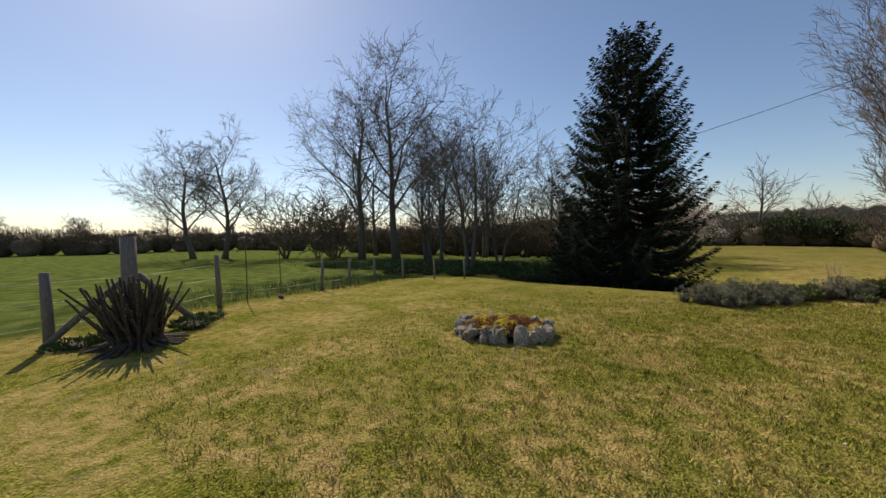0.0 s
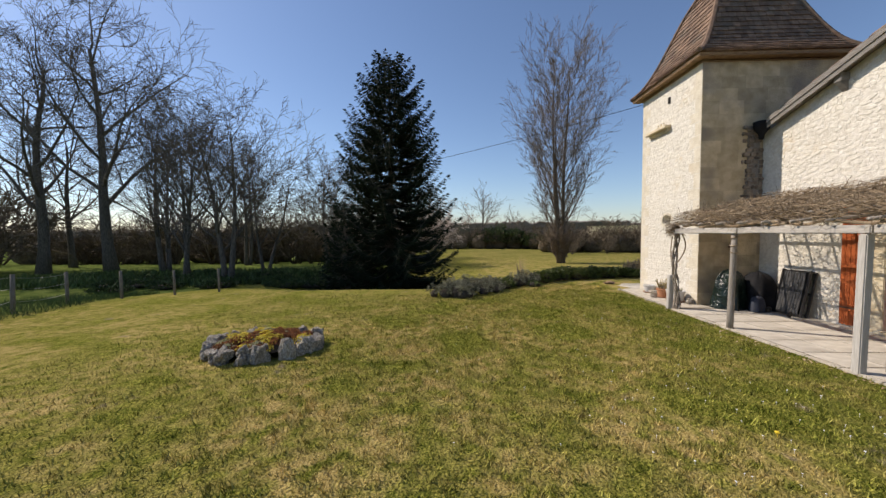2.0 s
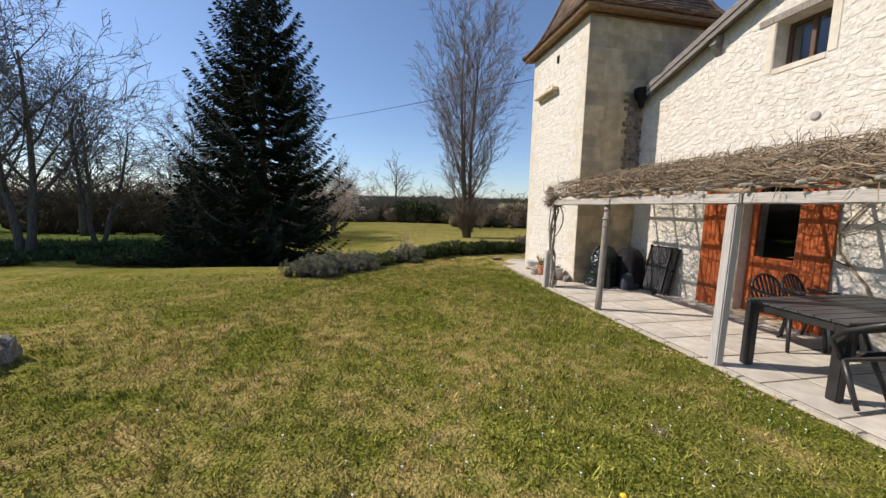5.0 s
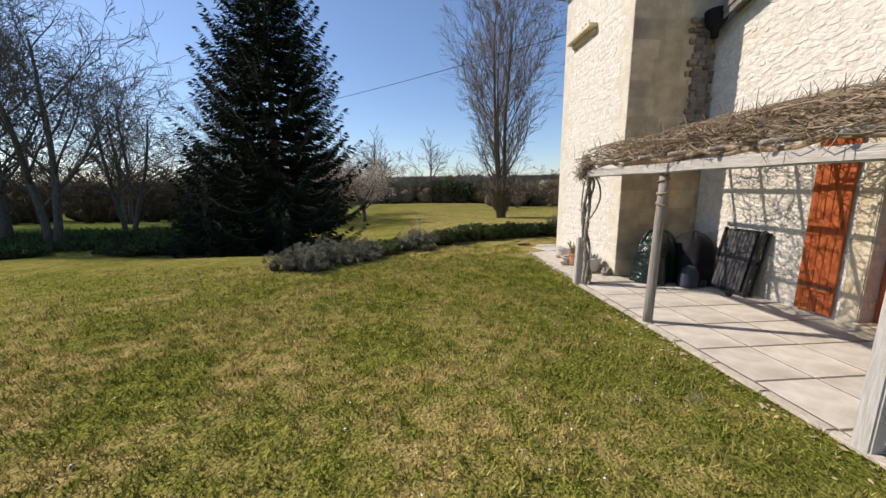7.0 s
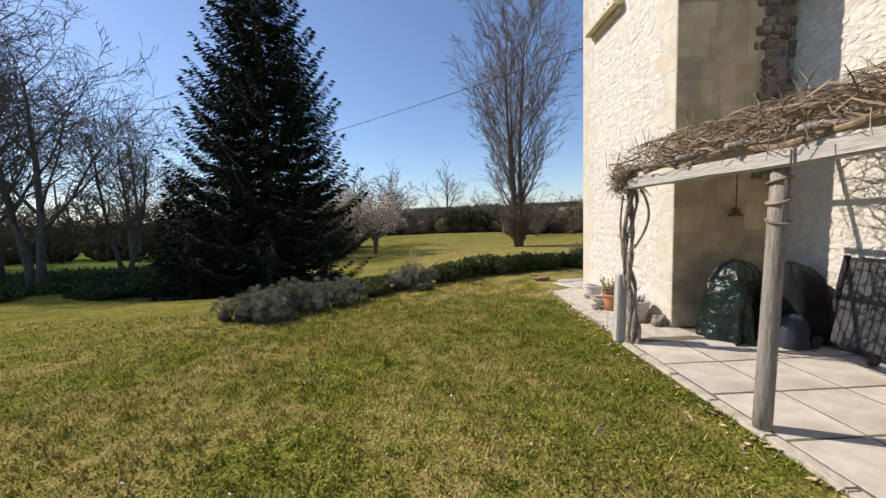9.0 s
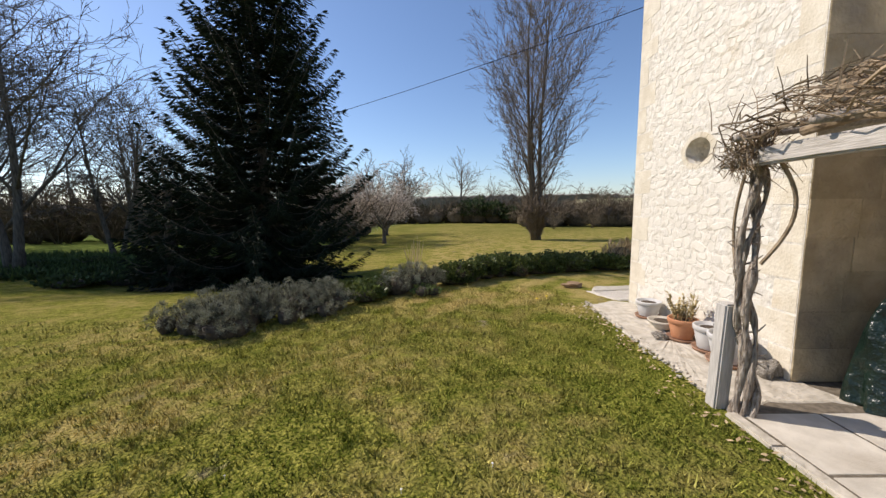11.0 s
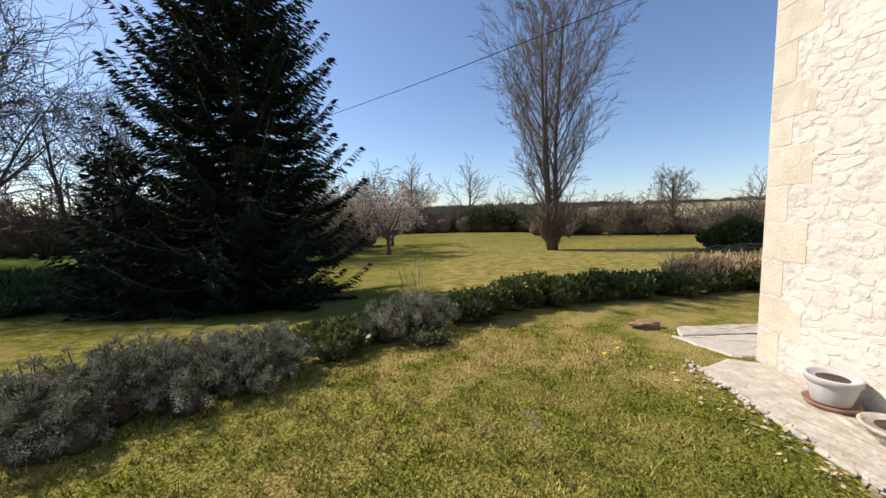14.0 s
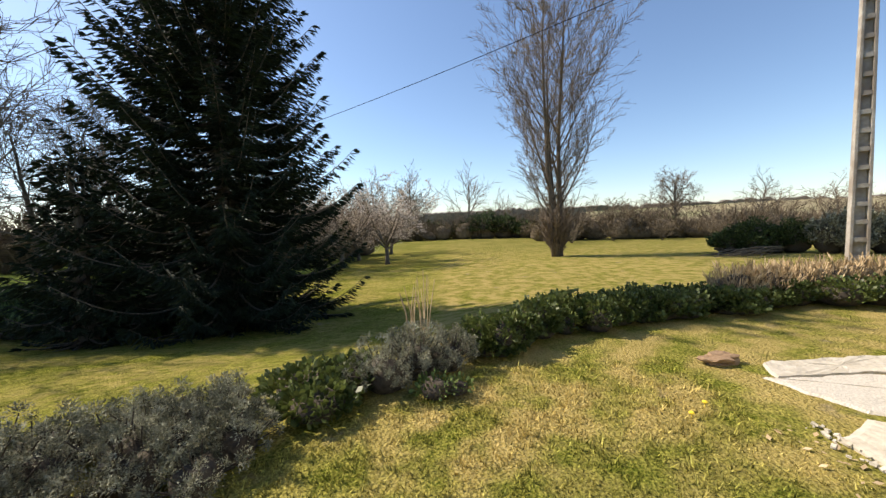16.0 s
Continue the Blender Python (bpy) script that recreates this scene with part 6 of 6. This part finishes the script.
# ---- far distance: wooded ridge and field slope, all beyond 90 m ----
g = Geo()
n = 700
for i in range(n + 1):
    a = radians(-40 + 300 * i / n)
    R = 180 + 25 * math.sin(a * 3)
    x, y = R * math.cos(a), R * math.sin(a)
    h = 2.2 + 1.6 * noise.noise(Vector((a * 6, 0, 0))) + 1.3 * noise.noise(Vector((a * 40, 1, 0))) + 1.2 * noise.noise(Vector((a * 130, 2, 0)))
    h += 4.0 * max(0, math.cos(a - radians(55)))
    g.v += [(x, y, -3.5), (x, y, h), (x * 1.12, y * 1.12, h + 1.0)]
for i in range(n):
    g.f += [(3 * i, 3 * i + 3, 3 * i + 4, 3 * i + 1), (3 * i + 1, 3 * i + 4, 3 * i + 5, 3 * i + 2)]
g.make("backdrop", FARWOOD, label="distant wooded ridge along the horizon", category="woods", kind="structure")
g = Geo()
n = 40
for i in range(n + 1):
    a = radians(38 + 32 * i / n)
    for R, z in ((95, -1.7), (130, 1.2), (165, 4.6)):
        g.v.append((R * math.cos(a), R * math.sin(a), z + 0.4 * math.sin(a * 9)))
for i in range(n):
    g.f += [(3 * i, 3 * i + 3, 3 * i + 4, 3 * i + 1), (3 * i + 1, 3 * i + 4, 3 * i + 5, 3 * i + 2)]
g.make("hillside_field", FARFIELD, smooth=True, label="pale ploughed field on the far hillside", category="field", kind="structure")

# ---- fence along the meadow ----
posts = [(-9.2, 1.03, 1.28, 0.075, 0.0), (-10.4, 4.1, 1.35, 0.06, 0.03), (-10.4, 7.1, 1.05, 0.05, -0.12), (-10.9, 8.6, 0.95, 0.045, -0.06), (-11.1, 10.0, 0.9, 0.04, 0.0), (-10.4, 10.9, 0.85, 0.04, 0.0), (-9.3, 11.6, 0.8, 0.035, 0.0), (-8.3, 12.3, 0.8, 0.035, 0.0), (-10.0, -2.2, 1.3, 0.06, 0.0), (-10.0, -5.5, 1.3, 0.06, 0.0)]
for x, y, h, r0, ln in posts:
    z = ground(x, y)
    g = Geo()
    g.tube([(x, y, z - 0.15), (x + ln * 0.2, y - ln * 0.5, z + h * 0.5), (x + ln * 0.4, y - ln, z + h)], [r0 * 1.05, r0, r0 * 0.92], 10)
    g.make("fence_post", FENCEWOOD, smooth=True, label="rough grey wooden fence post at the meadow edge", category="fence post", group="fence posts")
g = Geo()
for zz in (0.35, 0.75, 1.1):
    for (x, y, h, _, _), (x2, y2, h2, _, _) in zip([posts[9], posts[8]] + posts[:4], [posts[8]] + posts[:5]):
        p0, p1 = Vector((x - 0.06, y, ground(x, y) + zz * min(1, h / 1.2))), Vector((x2 - 0.06, y2, ground(x2, y2) + zz * min(1, h2 / 1.2)))
        g.tube([p0.lerp(p1, i / 6) - Vector((0, 0, 0.05 * math.sin(math.pi * i / 6))) for i in range(7)], 0.004, 4)
g.make("fence_wire", METAL, label="thin slack wire strands between the fence posts", category="wire")
for x, y, h in ((-10.2, 4.7, 1.75), (-10.15, 5.6, 1.7)):
    z = ground(x, y)
    g = Geo()
    g.tube([(x, y, z - 0.1), (x - 0.02, y + 0.02, z + h)], 0.014, 6)
    if y > 5:
        g.tube([(x - 0.1, y - 0.04, z + h - 0.42), (x + 0.1, y + 0.04, z + h - 0.42)], 0.01, 6)
        g.lathe([(0.02, z), (0.07, z + 0.02), (0.08, z + 0.08), (0.03, z + 0.11), (0.0, z + 0.11)], 10, Matrix.Translation((x, y, 0)))
    g.make("iron_stake", IRON, label="thin iron stake standing in the lawn edge", category="stake", group="iron stakes")
# corner strainer post with braces and a pollarded shrub in front
CX, CY = -9.0, 2.08
z = ground(CX, CY)
strainer = thing("strainer_post", CX, CY, z, "thick dark corner fence post held by two slanting braces", "fence post")
g = Geo()
g.tube([(CX, CY, z - 0.2), (CX + 0.01, CY, z + 0.9), (CX, CY + 0.01, z + 1.86)], [0.14, 0.13, 0.12], 12)
under(strainer, g.make("post", FENCEWOOD, smooth=True))
g = Geo()
g.tube([(CX - 0.1, CY - 1.15, z + 0.02), (CX, CY - 0.12, z + 1.05)], 0.06, 8)
g.tube([(CX - 0.1, CY + 1.05, z + 0.02), (CX, CY + 0.12, z + 1.15)], 0.06, 8)
under(strainer, g.make("brace", FENCEWOOD, smooth=True))
g = Geo()
SX, SY = -8.05, 1.95
for i in range(150):
    a = rng.uniform(0, 6.283)
    out = rng.uniform(0.05, 0.5) + (0.4 if rng.random() < 0.2 else 0)
    L = rng.uniform(0.45, 1.1)
    b = Vector((SX + 0.36 * math.cos(a) * rng.random(), SY + 0.36 * math.sin(a) * rng.random(), z + rng.uniform(0.0, 0.25)))
    d = Vector((math.cos(a) * out, math.sin(a) * out, 1)).normalized()
    g.tube([b, b + d * L * 0.55, b + d * L + Vector((rng.uniform(-0.05, 0.05), rng.uniform(-0.05, 0.05), 0))], [0.026, 0.022, 0.015], 6)
for i in range(46):
    a = rng.uniform(0, 6.283)
    g.tube([(SX, SY, z + 0.2), (SX + 0.25 * math.cos(a), SY + 0.25 * math.sin(a), z + 0.1), (SX + 0.72 * math.cos(a), SY + 0.72 * math.sin(a), z + 0.02)], [0.05, 0.035, 0.012], 6)
g.make("pollard_stump", WOODY, label="dark pollarded shrub stump bristling with cut stems", category="stump")
leafy("weed_patch", [(-8.6, 2.9, 0.4, 0.35, 0.16), (-9.0, 3.2, 0.4, 0.4, 0.14), (-8.9, 1.3, 0.4, 0.35, 0.08), (-9.0, 1.7, 0.3, 0.3, 0.10)], UNDER, 380, 0.07, "patch of green weeds round the stump", "weeds", "", 0.3, narrow=0.2)
g = Geo()
for q in range(9000):
    # long grass along the fence
    y = rng.uniform(-3, 12.5)
    x = -10.4 - rng.uniform(0, 2.6) ** 1.3 + 0.25 * math.sin(y)
    z = ground(x, y)
    a, l = rng.uniform(0, 6.28), rng.uniform(0.08, 0.28)
    g.add([(x - 0.008, y, z), (x + 0.008, y, z), (x + l * 0.35 * math.cos(a), y + l * 0.35 * math.sin(a), z + l)], [(0, 1, 2)])
g.make("long_grass", UNDER, label="long meadow grass along the fence line", category="grass", kind="stuff")

# ---- utility pole, cable, meter box ----
PX, PY = 12.92, 18.9
z = ground(PX, PY)
pole = thing("utility_pole", PX, PY, z, "tall tapered concrete utility pole with recessed panels", "utility pole")
g = Geo()
h = 9.5
m = Matrix.Rotation(radians(-30), 4, "Z")


def pole_w(f):
    return 0.19 * (1 - 0.35 * f), 0.13 * (1 - 0.3 * f)


for sx in (-1, 1):
    vs = []
    for f in (0, 1):
        a, b = pole_w(f)
        for dx, dy in ((sx * a, -b), (sx * (a - 0.06), -b), (sx * (a - 0.06), b), (sx * a, b)):
            q = m @ Vector((dx, dy, 0))
            vs.append((PX + q.x, PY + q.y, z - 0.2 + (h + 0.2) * f))
    g.add(vs, [(0, 1, 2, 3), (7, 6, 5, 4)] + [(i, (i + 1) % 4, 4 + (i + 1) % 4, 4 + i) for i in range(4)])
for i in range(21):
    f = (i + 0.5) / 21
    a, b = pole_w(f)
    zz = z + h * f
    vs = []
    for dz in (-0.06, 0.06):
        for dx, dy in ((-a + 0.06, -b + 0.01), (a - 0.06, -b + 0.01), (a - 0.06, b - 0.01), (-a + 0.06, b - 0.01)):
            q = m @ Vector((dx, dy, 0))
            vs.append((PX + q.x, PY + q.y, zz + dz))
    g.add(vs, [(3, 2, 1, 0), (4, 5, 6, 7)] + [(i, (i + 1) % 4, 4 + (i + 1) % 4, 4 + i) for i in range(4)])
under(pole, g.make("shaft", GREYCON, bevel=0.008))
g = Geo()
a, b = pole_w(0.5)
vs = []
for zz in (z, z + h):
    for dx, dy in ((-0.1, -0.012), (0.1, -0.012), (0.1, 0.012), (-0.1, 0.012)):
        q = m @ Vector((dx, dy, 0))
        vs.append((PX + q.x, PY + q.y, zz))
g.add(vs, [(3, 2, 1, 0), (4, 5, 6, 7)] + [(i, (i + 1) % 4, 4 + (i + 1) % 4, 4 + i) for i in range(4)])
under(pole, g.make("web", GREYCON))
g = Geo()
g.box(12.5, 12.66, 18.6, 18.8, z - 0.05, z + 0.55)
g.make("meter_box", WHITEBOX, bevel=0.015, label="small white meter cabinet at the foot of the pole", category="cabinet")
g = Geo()
a, b = Vector((12.92, 18.9, 9.15)), Vector((-40, 47, 6.6))
g.tube([a.lerp(b, i / 40) - Vector((0, 0, 1.65 * 4 * (i / 40) * (1 - i / 40))) for i in range(41)], 0.014, 5)
g.make("overhead_cable", CABLE, label="black overhead cable slung from the concrete pole", category="cable")
far_pole = Geo()
far_pole.tube([(-40, 47, ground(-40, 47) - 0.2), (-40, 47, 6.7)], [0.12, 0.09], 8)
far_pole.make("cable_pole", FENCEWOOD, label="far wooden pole carrying the overhead cable", category="utility pole")
for px, py, ph in ((74, 66, 9.5), (80, 66, 7.0)):
    g = Geo()
    zz = ground(px, py)
    g.tube([(px, py, zz - 0.1), (px, py, zz + ph)], 0.06, 6)
    for q in range(3):
        g.tube([(px - 1.0 + 0.2 * q, py + 0.7, zz + ph - 0.5 - q * 0.7), (px + 1.0 - 0.2 * q, py - 0.7, zz + ph - 0.5 - q * 0.7)], 0.04, 5)
    g.make("aerial_mast", METAL, label="distant thin aerial mast on the horizon", category="mast", group="aerial masts")

# ---- lawn detail ----
g = Geo()
n = 340000
xs = nrg.uniform(-6.0, 4.84, n)
ys = nrg.uniform(1.2, 13.2, n)
keep = np.ones(n, bool)
keep &= ~((((xs - BX) / (BA + 0.1)) ** 2 + ((ys - BY) / (BB + 0.1)) ** 2) < 1)
near = np.exp(-np.maximum(0, np.hypot(xs - 0.6 - 0.2 * ys, (ys - 5.0) * 0.5) - 2.4) / 2.2)
keep &= nrg.random(n) < np.clip(near * 1.3, 0.12, 1)
keep &= ys < np.interp(xs, EDGE_X, EDGE_Y) - 0.2
xs, ys = xs[keep], ys[keep]
n = len(xs)
zs = np.array([ground(x, y) for x, y in zip(xs, ys)])
ang, ll = nrg.uniform(0, 2 * np.pi, n), nrg.uniform(0.018, 0.042, n)
# grass grows in small tussocks of uneven height
tuss = np.array([noise.noise(Vector((x * 9.0, y * 9.0, 0.5))) + 0.6 * noise.noise(Vector((x * 22.0, y * 22.0, 4.0))) for x, y in zip(xs, ys)])
ll *= np.clip(0.95 + 1.5 * tuss, 0.3, 2.3)
wd = nrg.uniform(0.003, 0.007, n)
ln_ = nrg.uniform(0.2, 1.1, n) * ll
tilt = nrg.uniform(0, 2 * np.pi, n)
v = np.empty((n, 3, 3))
v[:, 0] = np.c_[xs - wd * np.cos(ang), ys - wd * np.sin(ang), zs - 0.004]
v[:, 1] = np.c_[xs + wd * np.cos(ang), ys + wd * np.sin(ang), zs - 0.004]
v[:, 2] = np.c_[xs + ln_ * np.cos(tilt), ys + ln_ * np.sin(tilt), zs + ll]
me = bpy.data.meshes.new("grass_blades")
me.vertices.add(3 * n)
me.vertices.foreach_set("co", v.ravel())
me.loops.add(3 * n)
me.loops.foreach_set("vertex_index", np.arange(3 * n, dtype=np.int32))
me.polygons.add(n)
me.polygons.foreach_set("loop_start", np.arange(0, 3 * n, 3, dtype=np.int32))
me.update(calc_edges=True)
me.validate()
me.materials.append(BLADE)
tagged(new("grass_blades", me), "short mown grass blades, green and straw", "grass", kind="stuff")
g = Geo()
for q in range(420):
    # dead leaves blown against the terrace edge and the apron
    y = rng.uniform(3.0, 12.0)
    x = 4.84 - abs(rng.gauss(0, 0.16)) + (0.12 if y > 9.2 else 0)
    z = ground(x, y) + rng.uniform(0.012, 0.035)
    a, l = rng.uniform(0, 6.28), rng.uniform(0.012, 0.03)
    u, v = Vector((math.cos(a), math.sin(a), rng.uniform(-0.4, 0.4))) * l, Vector((-math.sin(a), math.cos(a), rng.uniform(-0.4, 0.4))) * l * 0.5
    c = Vector((x, y, z))
    g.add([tuple(c - u), tuple(c + v), tuple(c + u), tuple(c - v)], [(0, 1, 2, 3)])
g.make("leaf_litter", DRYLEAF, label="dry brown leaves along the terrace edge", category="leaf litter", kind="stuff")
chips = Geo()
for q in range(300):
    # crumbled bits of the broken apron edge
    y = rng.uniform(9.0, 12.0)
    x = 5.0 + 0.03 * (y - 10) - abs(rng.gauss(0, 0.06)) + 0.03
    l = rng.uniform(0.005, 0.017)
    m = pose(x, y, ground(x, y) + 0.018 + l * 0.3, rng.uniform(-30, 30), rng.uniform(-30, 30), rng.uniform(0, 360))
    chips.box(-l, l, -l * 0.7, l * 0.7, -l * 0.5, l * 0.5, m)
chips.make("stone_chips", CONCRETE, label="crumbled stone chips along the apron edge", category="stone chips", kind="stuff")
g = Geo()
for q in range(150):
    x, y = rng.uniform(-0.5, 4.7), rng.uniform(2.0, 8.5)
    if rng.random() < 0.6:
        x, y = rng.gauss(2.6, 0.9), rng.gauss(3.8, 1.2)
    if x > 4.75 or y < 1.6:
        continue
    z = ground(x, y) + 0.03
    a = rng.uniform(0, 6.28)
    rr = rng.uniform(0.006, 0.010)
    vs = [(x, y, z + 0.003)] + [(x + (rr if i % 2 else rr * 0.7) * math.cos(a + i * math.pi / 8), y + (rr if i % 2 else rr * 0.7) * math.sin(a + i * math.pi / 8), z + rng.uniform(-0.002, 0.004)) for i in range(16)]
    g.add(vs, [(0, 1 + i, 1 + (i + 1) % 16) for i in range(16)])
    g.tube([(x, y, z - 0.03), (x, y, z)], 0.001, 3, False)
g.make("daisies", PETAL, label="small white daisies scattered in the lawn", category="daisies", kind="stuff")
for x, y in ((2.55, 3.5), (4.3, 12.1), (4.5, 12.25)):
    g = Geo()
    z = ground(x, y)
    g.lathe([(0.002, z + 0.03), (0.016, z + 0.04), (0.02, z + 0.048), (0.012, z + 0.056), (0.0, z + 0.058)], 12, Matrix.Translation((x, y, 0)))
    g.tube([(x, y, z - 0.01), (x, y, z + 0.035)], 0.002, 4)
    g.make("dandelion", YELLOW, label="yellow dandelion head in the grass", category="flower", group="dandelions")


# ---- stones and slabs, piece by piece ----
def stone_shape(seed):
    """An irregular flat-faced stone about one unit across, proud by one unit along -x."""
    r = random.Random(seed)
    k = 7
    g = Geo()
    ring = []
    for i in range(k):
        a = 2 * math.pi * (i + r.uniform(-0.25, 0.25)) / k
        c, s = math.cos(a), math.sin(a)
        q = 0.5 / max(abs(c), abs(s)) ** 0.72 * r.uniform(0.86, 1.0)
        ring.append((c * q, s * q))
    g.v = [(0.3, y, z) for y, z in ring] + [(-0.7 + r.uniform(-0.2, 0.2), y * 0.93, z * 0.9) for y, z in ring] + [(-1.0 + r.uniform(-0.35, 0.3), y * 0.80, z * 0.74) for y, z in ring]
    g.f = [(i, k + i, k + (i + 1) % k, (i + 1) % k) for i in range(k)] + [(k + i, 2 * k + i, 2 * k + (i + 1) % k, k + (i + 1) % k) for i in range(k)] + [tuple(range(2 * k, 3 * k))[::-1]]
    return g


shapes = [stone_shape(s) for s in range(12)]
shape_meshes = [s.mesh("stone", RUBBLE) for s in shapes]


def rubble(parent, x, y0, y1, z0, z1, free, chosen, seed, depth=0.005):
    """Courses of uneven stones on a wall facing -x; the chosen ones are parts, the rest one joined part."""
    r = random.Random(seed)
    rest = Geo()
    count = 0
    z = z0
    while z < z1 - 0.04:
        h = r.uniform(0.055, 0.135)
        y = y0 + r.uniform(-0.1, 0)
        while y < y1 - 0.05:
            w = r.choice((r.uniform(0.06, 0.14), r.uniform(0.12, 0.29)))
            cy, cz = y + w / 2, z + h / 2 + r.uniform(-0.025, 0.025)
            a0, a1 = max(y, y0), min(y + w, y1)
            y += w
            if a1 - a0 < 0.05 or not free(cy, cz) or r.random() < 0.18:
                continue
            k = r.randrange(12)
            flip = r.choice((-1, 1))
            sy, sz, sx = (a1 - a0) * 0.95, h * r.uniform(0.8, 1.02), depth * r.uniform(0.4, 1.5)
            tw = r.uniform(-20, 20)
            m = pose(x, (a0 + a1) / 2, cz, tw, 0, 0) @ Matrix.Diagonal((sx, sy * flip, sz * flip, 1))
            if chosen(cy, cz) and count < 300:
                o = new("stone", shape_meshes[k])
                o.matrix_world = m
                under(parent, o)
                count += 1
            else:
                rest.add([tuple(m @ Vector(v)) for v in shapes[k].v], shapes[k].f)
        z += h
    ob = rest.make("stones", RUBBLE, kind="stuff")
    return under(parent, ob)


def quoins(parent, x, yc, side, z1, seed, width=(0.24, 0.44)):
    r = random.Random(seed)
    z, big = 0.0, False
    while z < z1:
        h = r.uniform(0.24, 0.36)
        w = width[1] if big else width[0]
        big = not big
        g = Geo()
        ya, yb = (yc, yc + w) if side > 0 else (yc - w, yc)
        g.box(x - 0.004, x + 0.03, ya + 0.003, yb - 0.003, z + 0.003, min(z + h, z1) - 0.003)
        under(parent, g.make("quoin", QUOIN, bevel=0.008))
        z += h


quoins(tower, TX, TY0 - 0.001, 1, TZ, 3)
quoins(tower, TX, TY1 + 0.001, -1, TZ, 5)
g = Geo()
g.box(TX - 0.001, TX + 0.02, TY0 + 0.001, TY0 + 0.4, -0.15, TZ)
g.box(TX - 0.001, TX + 0.02, TY1 - 0.4, TY1 - 0.001, -0.15, TZ)
under(tower, g.make("corner_mortar", MORTAR))
rubble(tower, TX, TY0 + 0.3, TY1 - 0.3, 0.02, TZ - 0.02, lambda y, z: ((y - HOLE_Y) / (HOLE_A * 1.6)) ** 2 + ((z - HOLE_Z) / (HOLE_B * 1.7)) ** 2 > 1 and not (10.45 < y < 11.7 and 4.5 < z < 4.9), lambda y, z: z < 3.1, 17, 0.0035)


def gable_free(y, z):
    if z > roof_z(y) - 0.32:
        return False
    if DOOR_Y0 - 0.25 < y < DOOR_Y1 + 0.25 and z < DOOR_Z + 0.32:
        return False
    if WIN_Y0 - 0.2 < y < WIN_Y1 + 0.22 and WIN_Z0 - 0.12 < z < WIN_Z1 + 0.22:
        return False
    if abs(y - 5.96) < 0.14 and abs(z - 3.04) < 0.12:
        return False
    return True


rubble(house, GX, GY0, GY1 - 0.02, 0.02, 5.05, gable_free, lambda y, z: y > 6.8 and z < 3.0, 29, 0.0055)

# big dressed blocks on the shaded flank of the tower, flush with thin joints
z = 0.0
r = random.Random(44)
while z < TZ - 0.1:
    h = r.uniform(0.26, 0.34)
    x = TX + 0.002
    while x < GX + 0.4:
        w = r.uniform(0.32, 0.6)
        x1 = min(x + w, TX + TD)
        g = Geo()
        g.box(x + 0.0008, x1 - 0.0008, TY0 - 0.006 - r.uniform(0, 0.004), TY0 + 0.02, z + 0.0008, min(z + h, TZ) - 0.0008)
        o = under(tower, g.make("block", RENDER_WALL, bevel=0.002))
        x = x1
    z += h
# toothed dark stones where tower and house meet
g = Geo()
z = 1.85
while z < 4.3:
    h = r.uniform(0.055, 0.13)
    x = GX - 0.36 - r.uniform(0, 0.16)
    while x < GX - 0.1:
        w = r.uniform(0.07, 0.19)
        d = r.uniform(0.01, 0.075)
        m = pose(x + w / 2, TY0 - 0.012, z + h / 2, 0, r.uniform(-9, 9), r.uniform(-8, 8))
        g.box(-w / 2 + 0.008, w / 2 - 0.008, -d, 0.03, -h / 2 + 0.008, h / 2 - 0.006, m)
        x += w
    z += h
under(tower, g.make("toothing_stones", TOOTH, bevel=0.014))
# backing strip, darker than the blocks, visible between the toothing stones
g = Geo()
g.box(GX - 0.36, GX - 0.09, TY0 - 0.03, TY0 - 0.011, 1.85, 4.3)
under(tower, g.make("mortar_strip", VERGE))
hopper = Geo()
hopper.lathe([(0.05, 3.95), (0.06, 4.05), (0.15, 4.2), (0.17, 4.34), (0.16, 4.36), (0.0, 4.3)], 12, Matrix.Translation((GX - 0.2, TY0 - 0.2, 0)))
under(house, hopper.make("rain_hopper", BLACKCOVER, smooth=True))

# terrace slabs
TW = (GX - EX - 0.03) / 4
TL = 0.61
slab_me = None
for i in range(4):
    y = 8.88
    while y > 1.5:
        if slab_me is None:
            g = Geo()
            g.box(-(TW - 0.022) / 2, (TW - 0.022) / 2, -(TL - 0.022) / 2, (TL - 0.022) / 2, -0.03, 0)
            slab_me = g.mesh("slab", PAVER, bevel=0.003)
        o = new("slab", slab_me)
        o.matrix_world = pose(EX + 0.022 + TW * (i + 0.5), y - TL / 2, -0.001 + rng.uniform(-0.0015, 0.001), rng.uniform(-0.12, 0.12), rng.uniform(-0.12, 0.12), 0)
        under(terrace, o)
        y -= TL
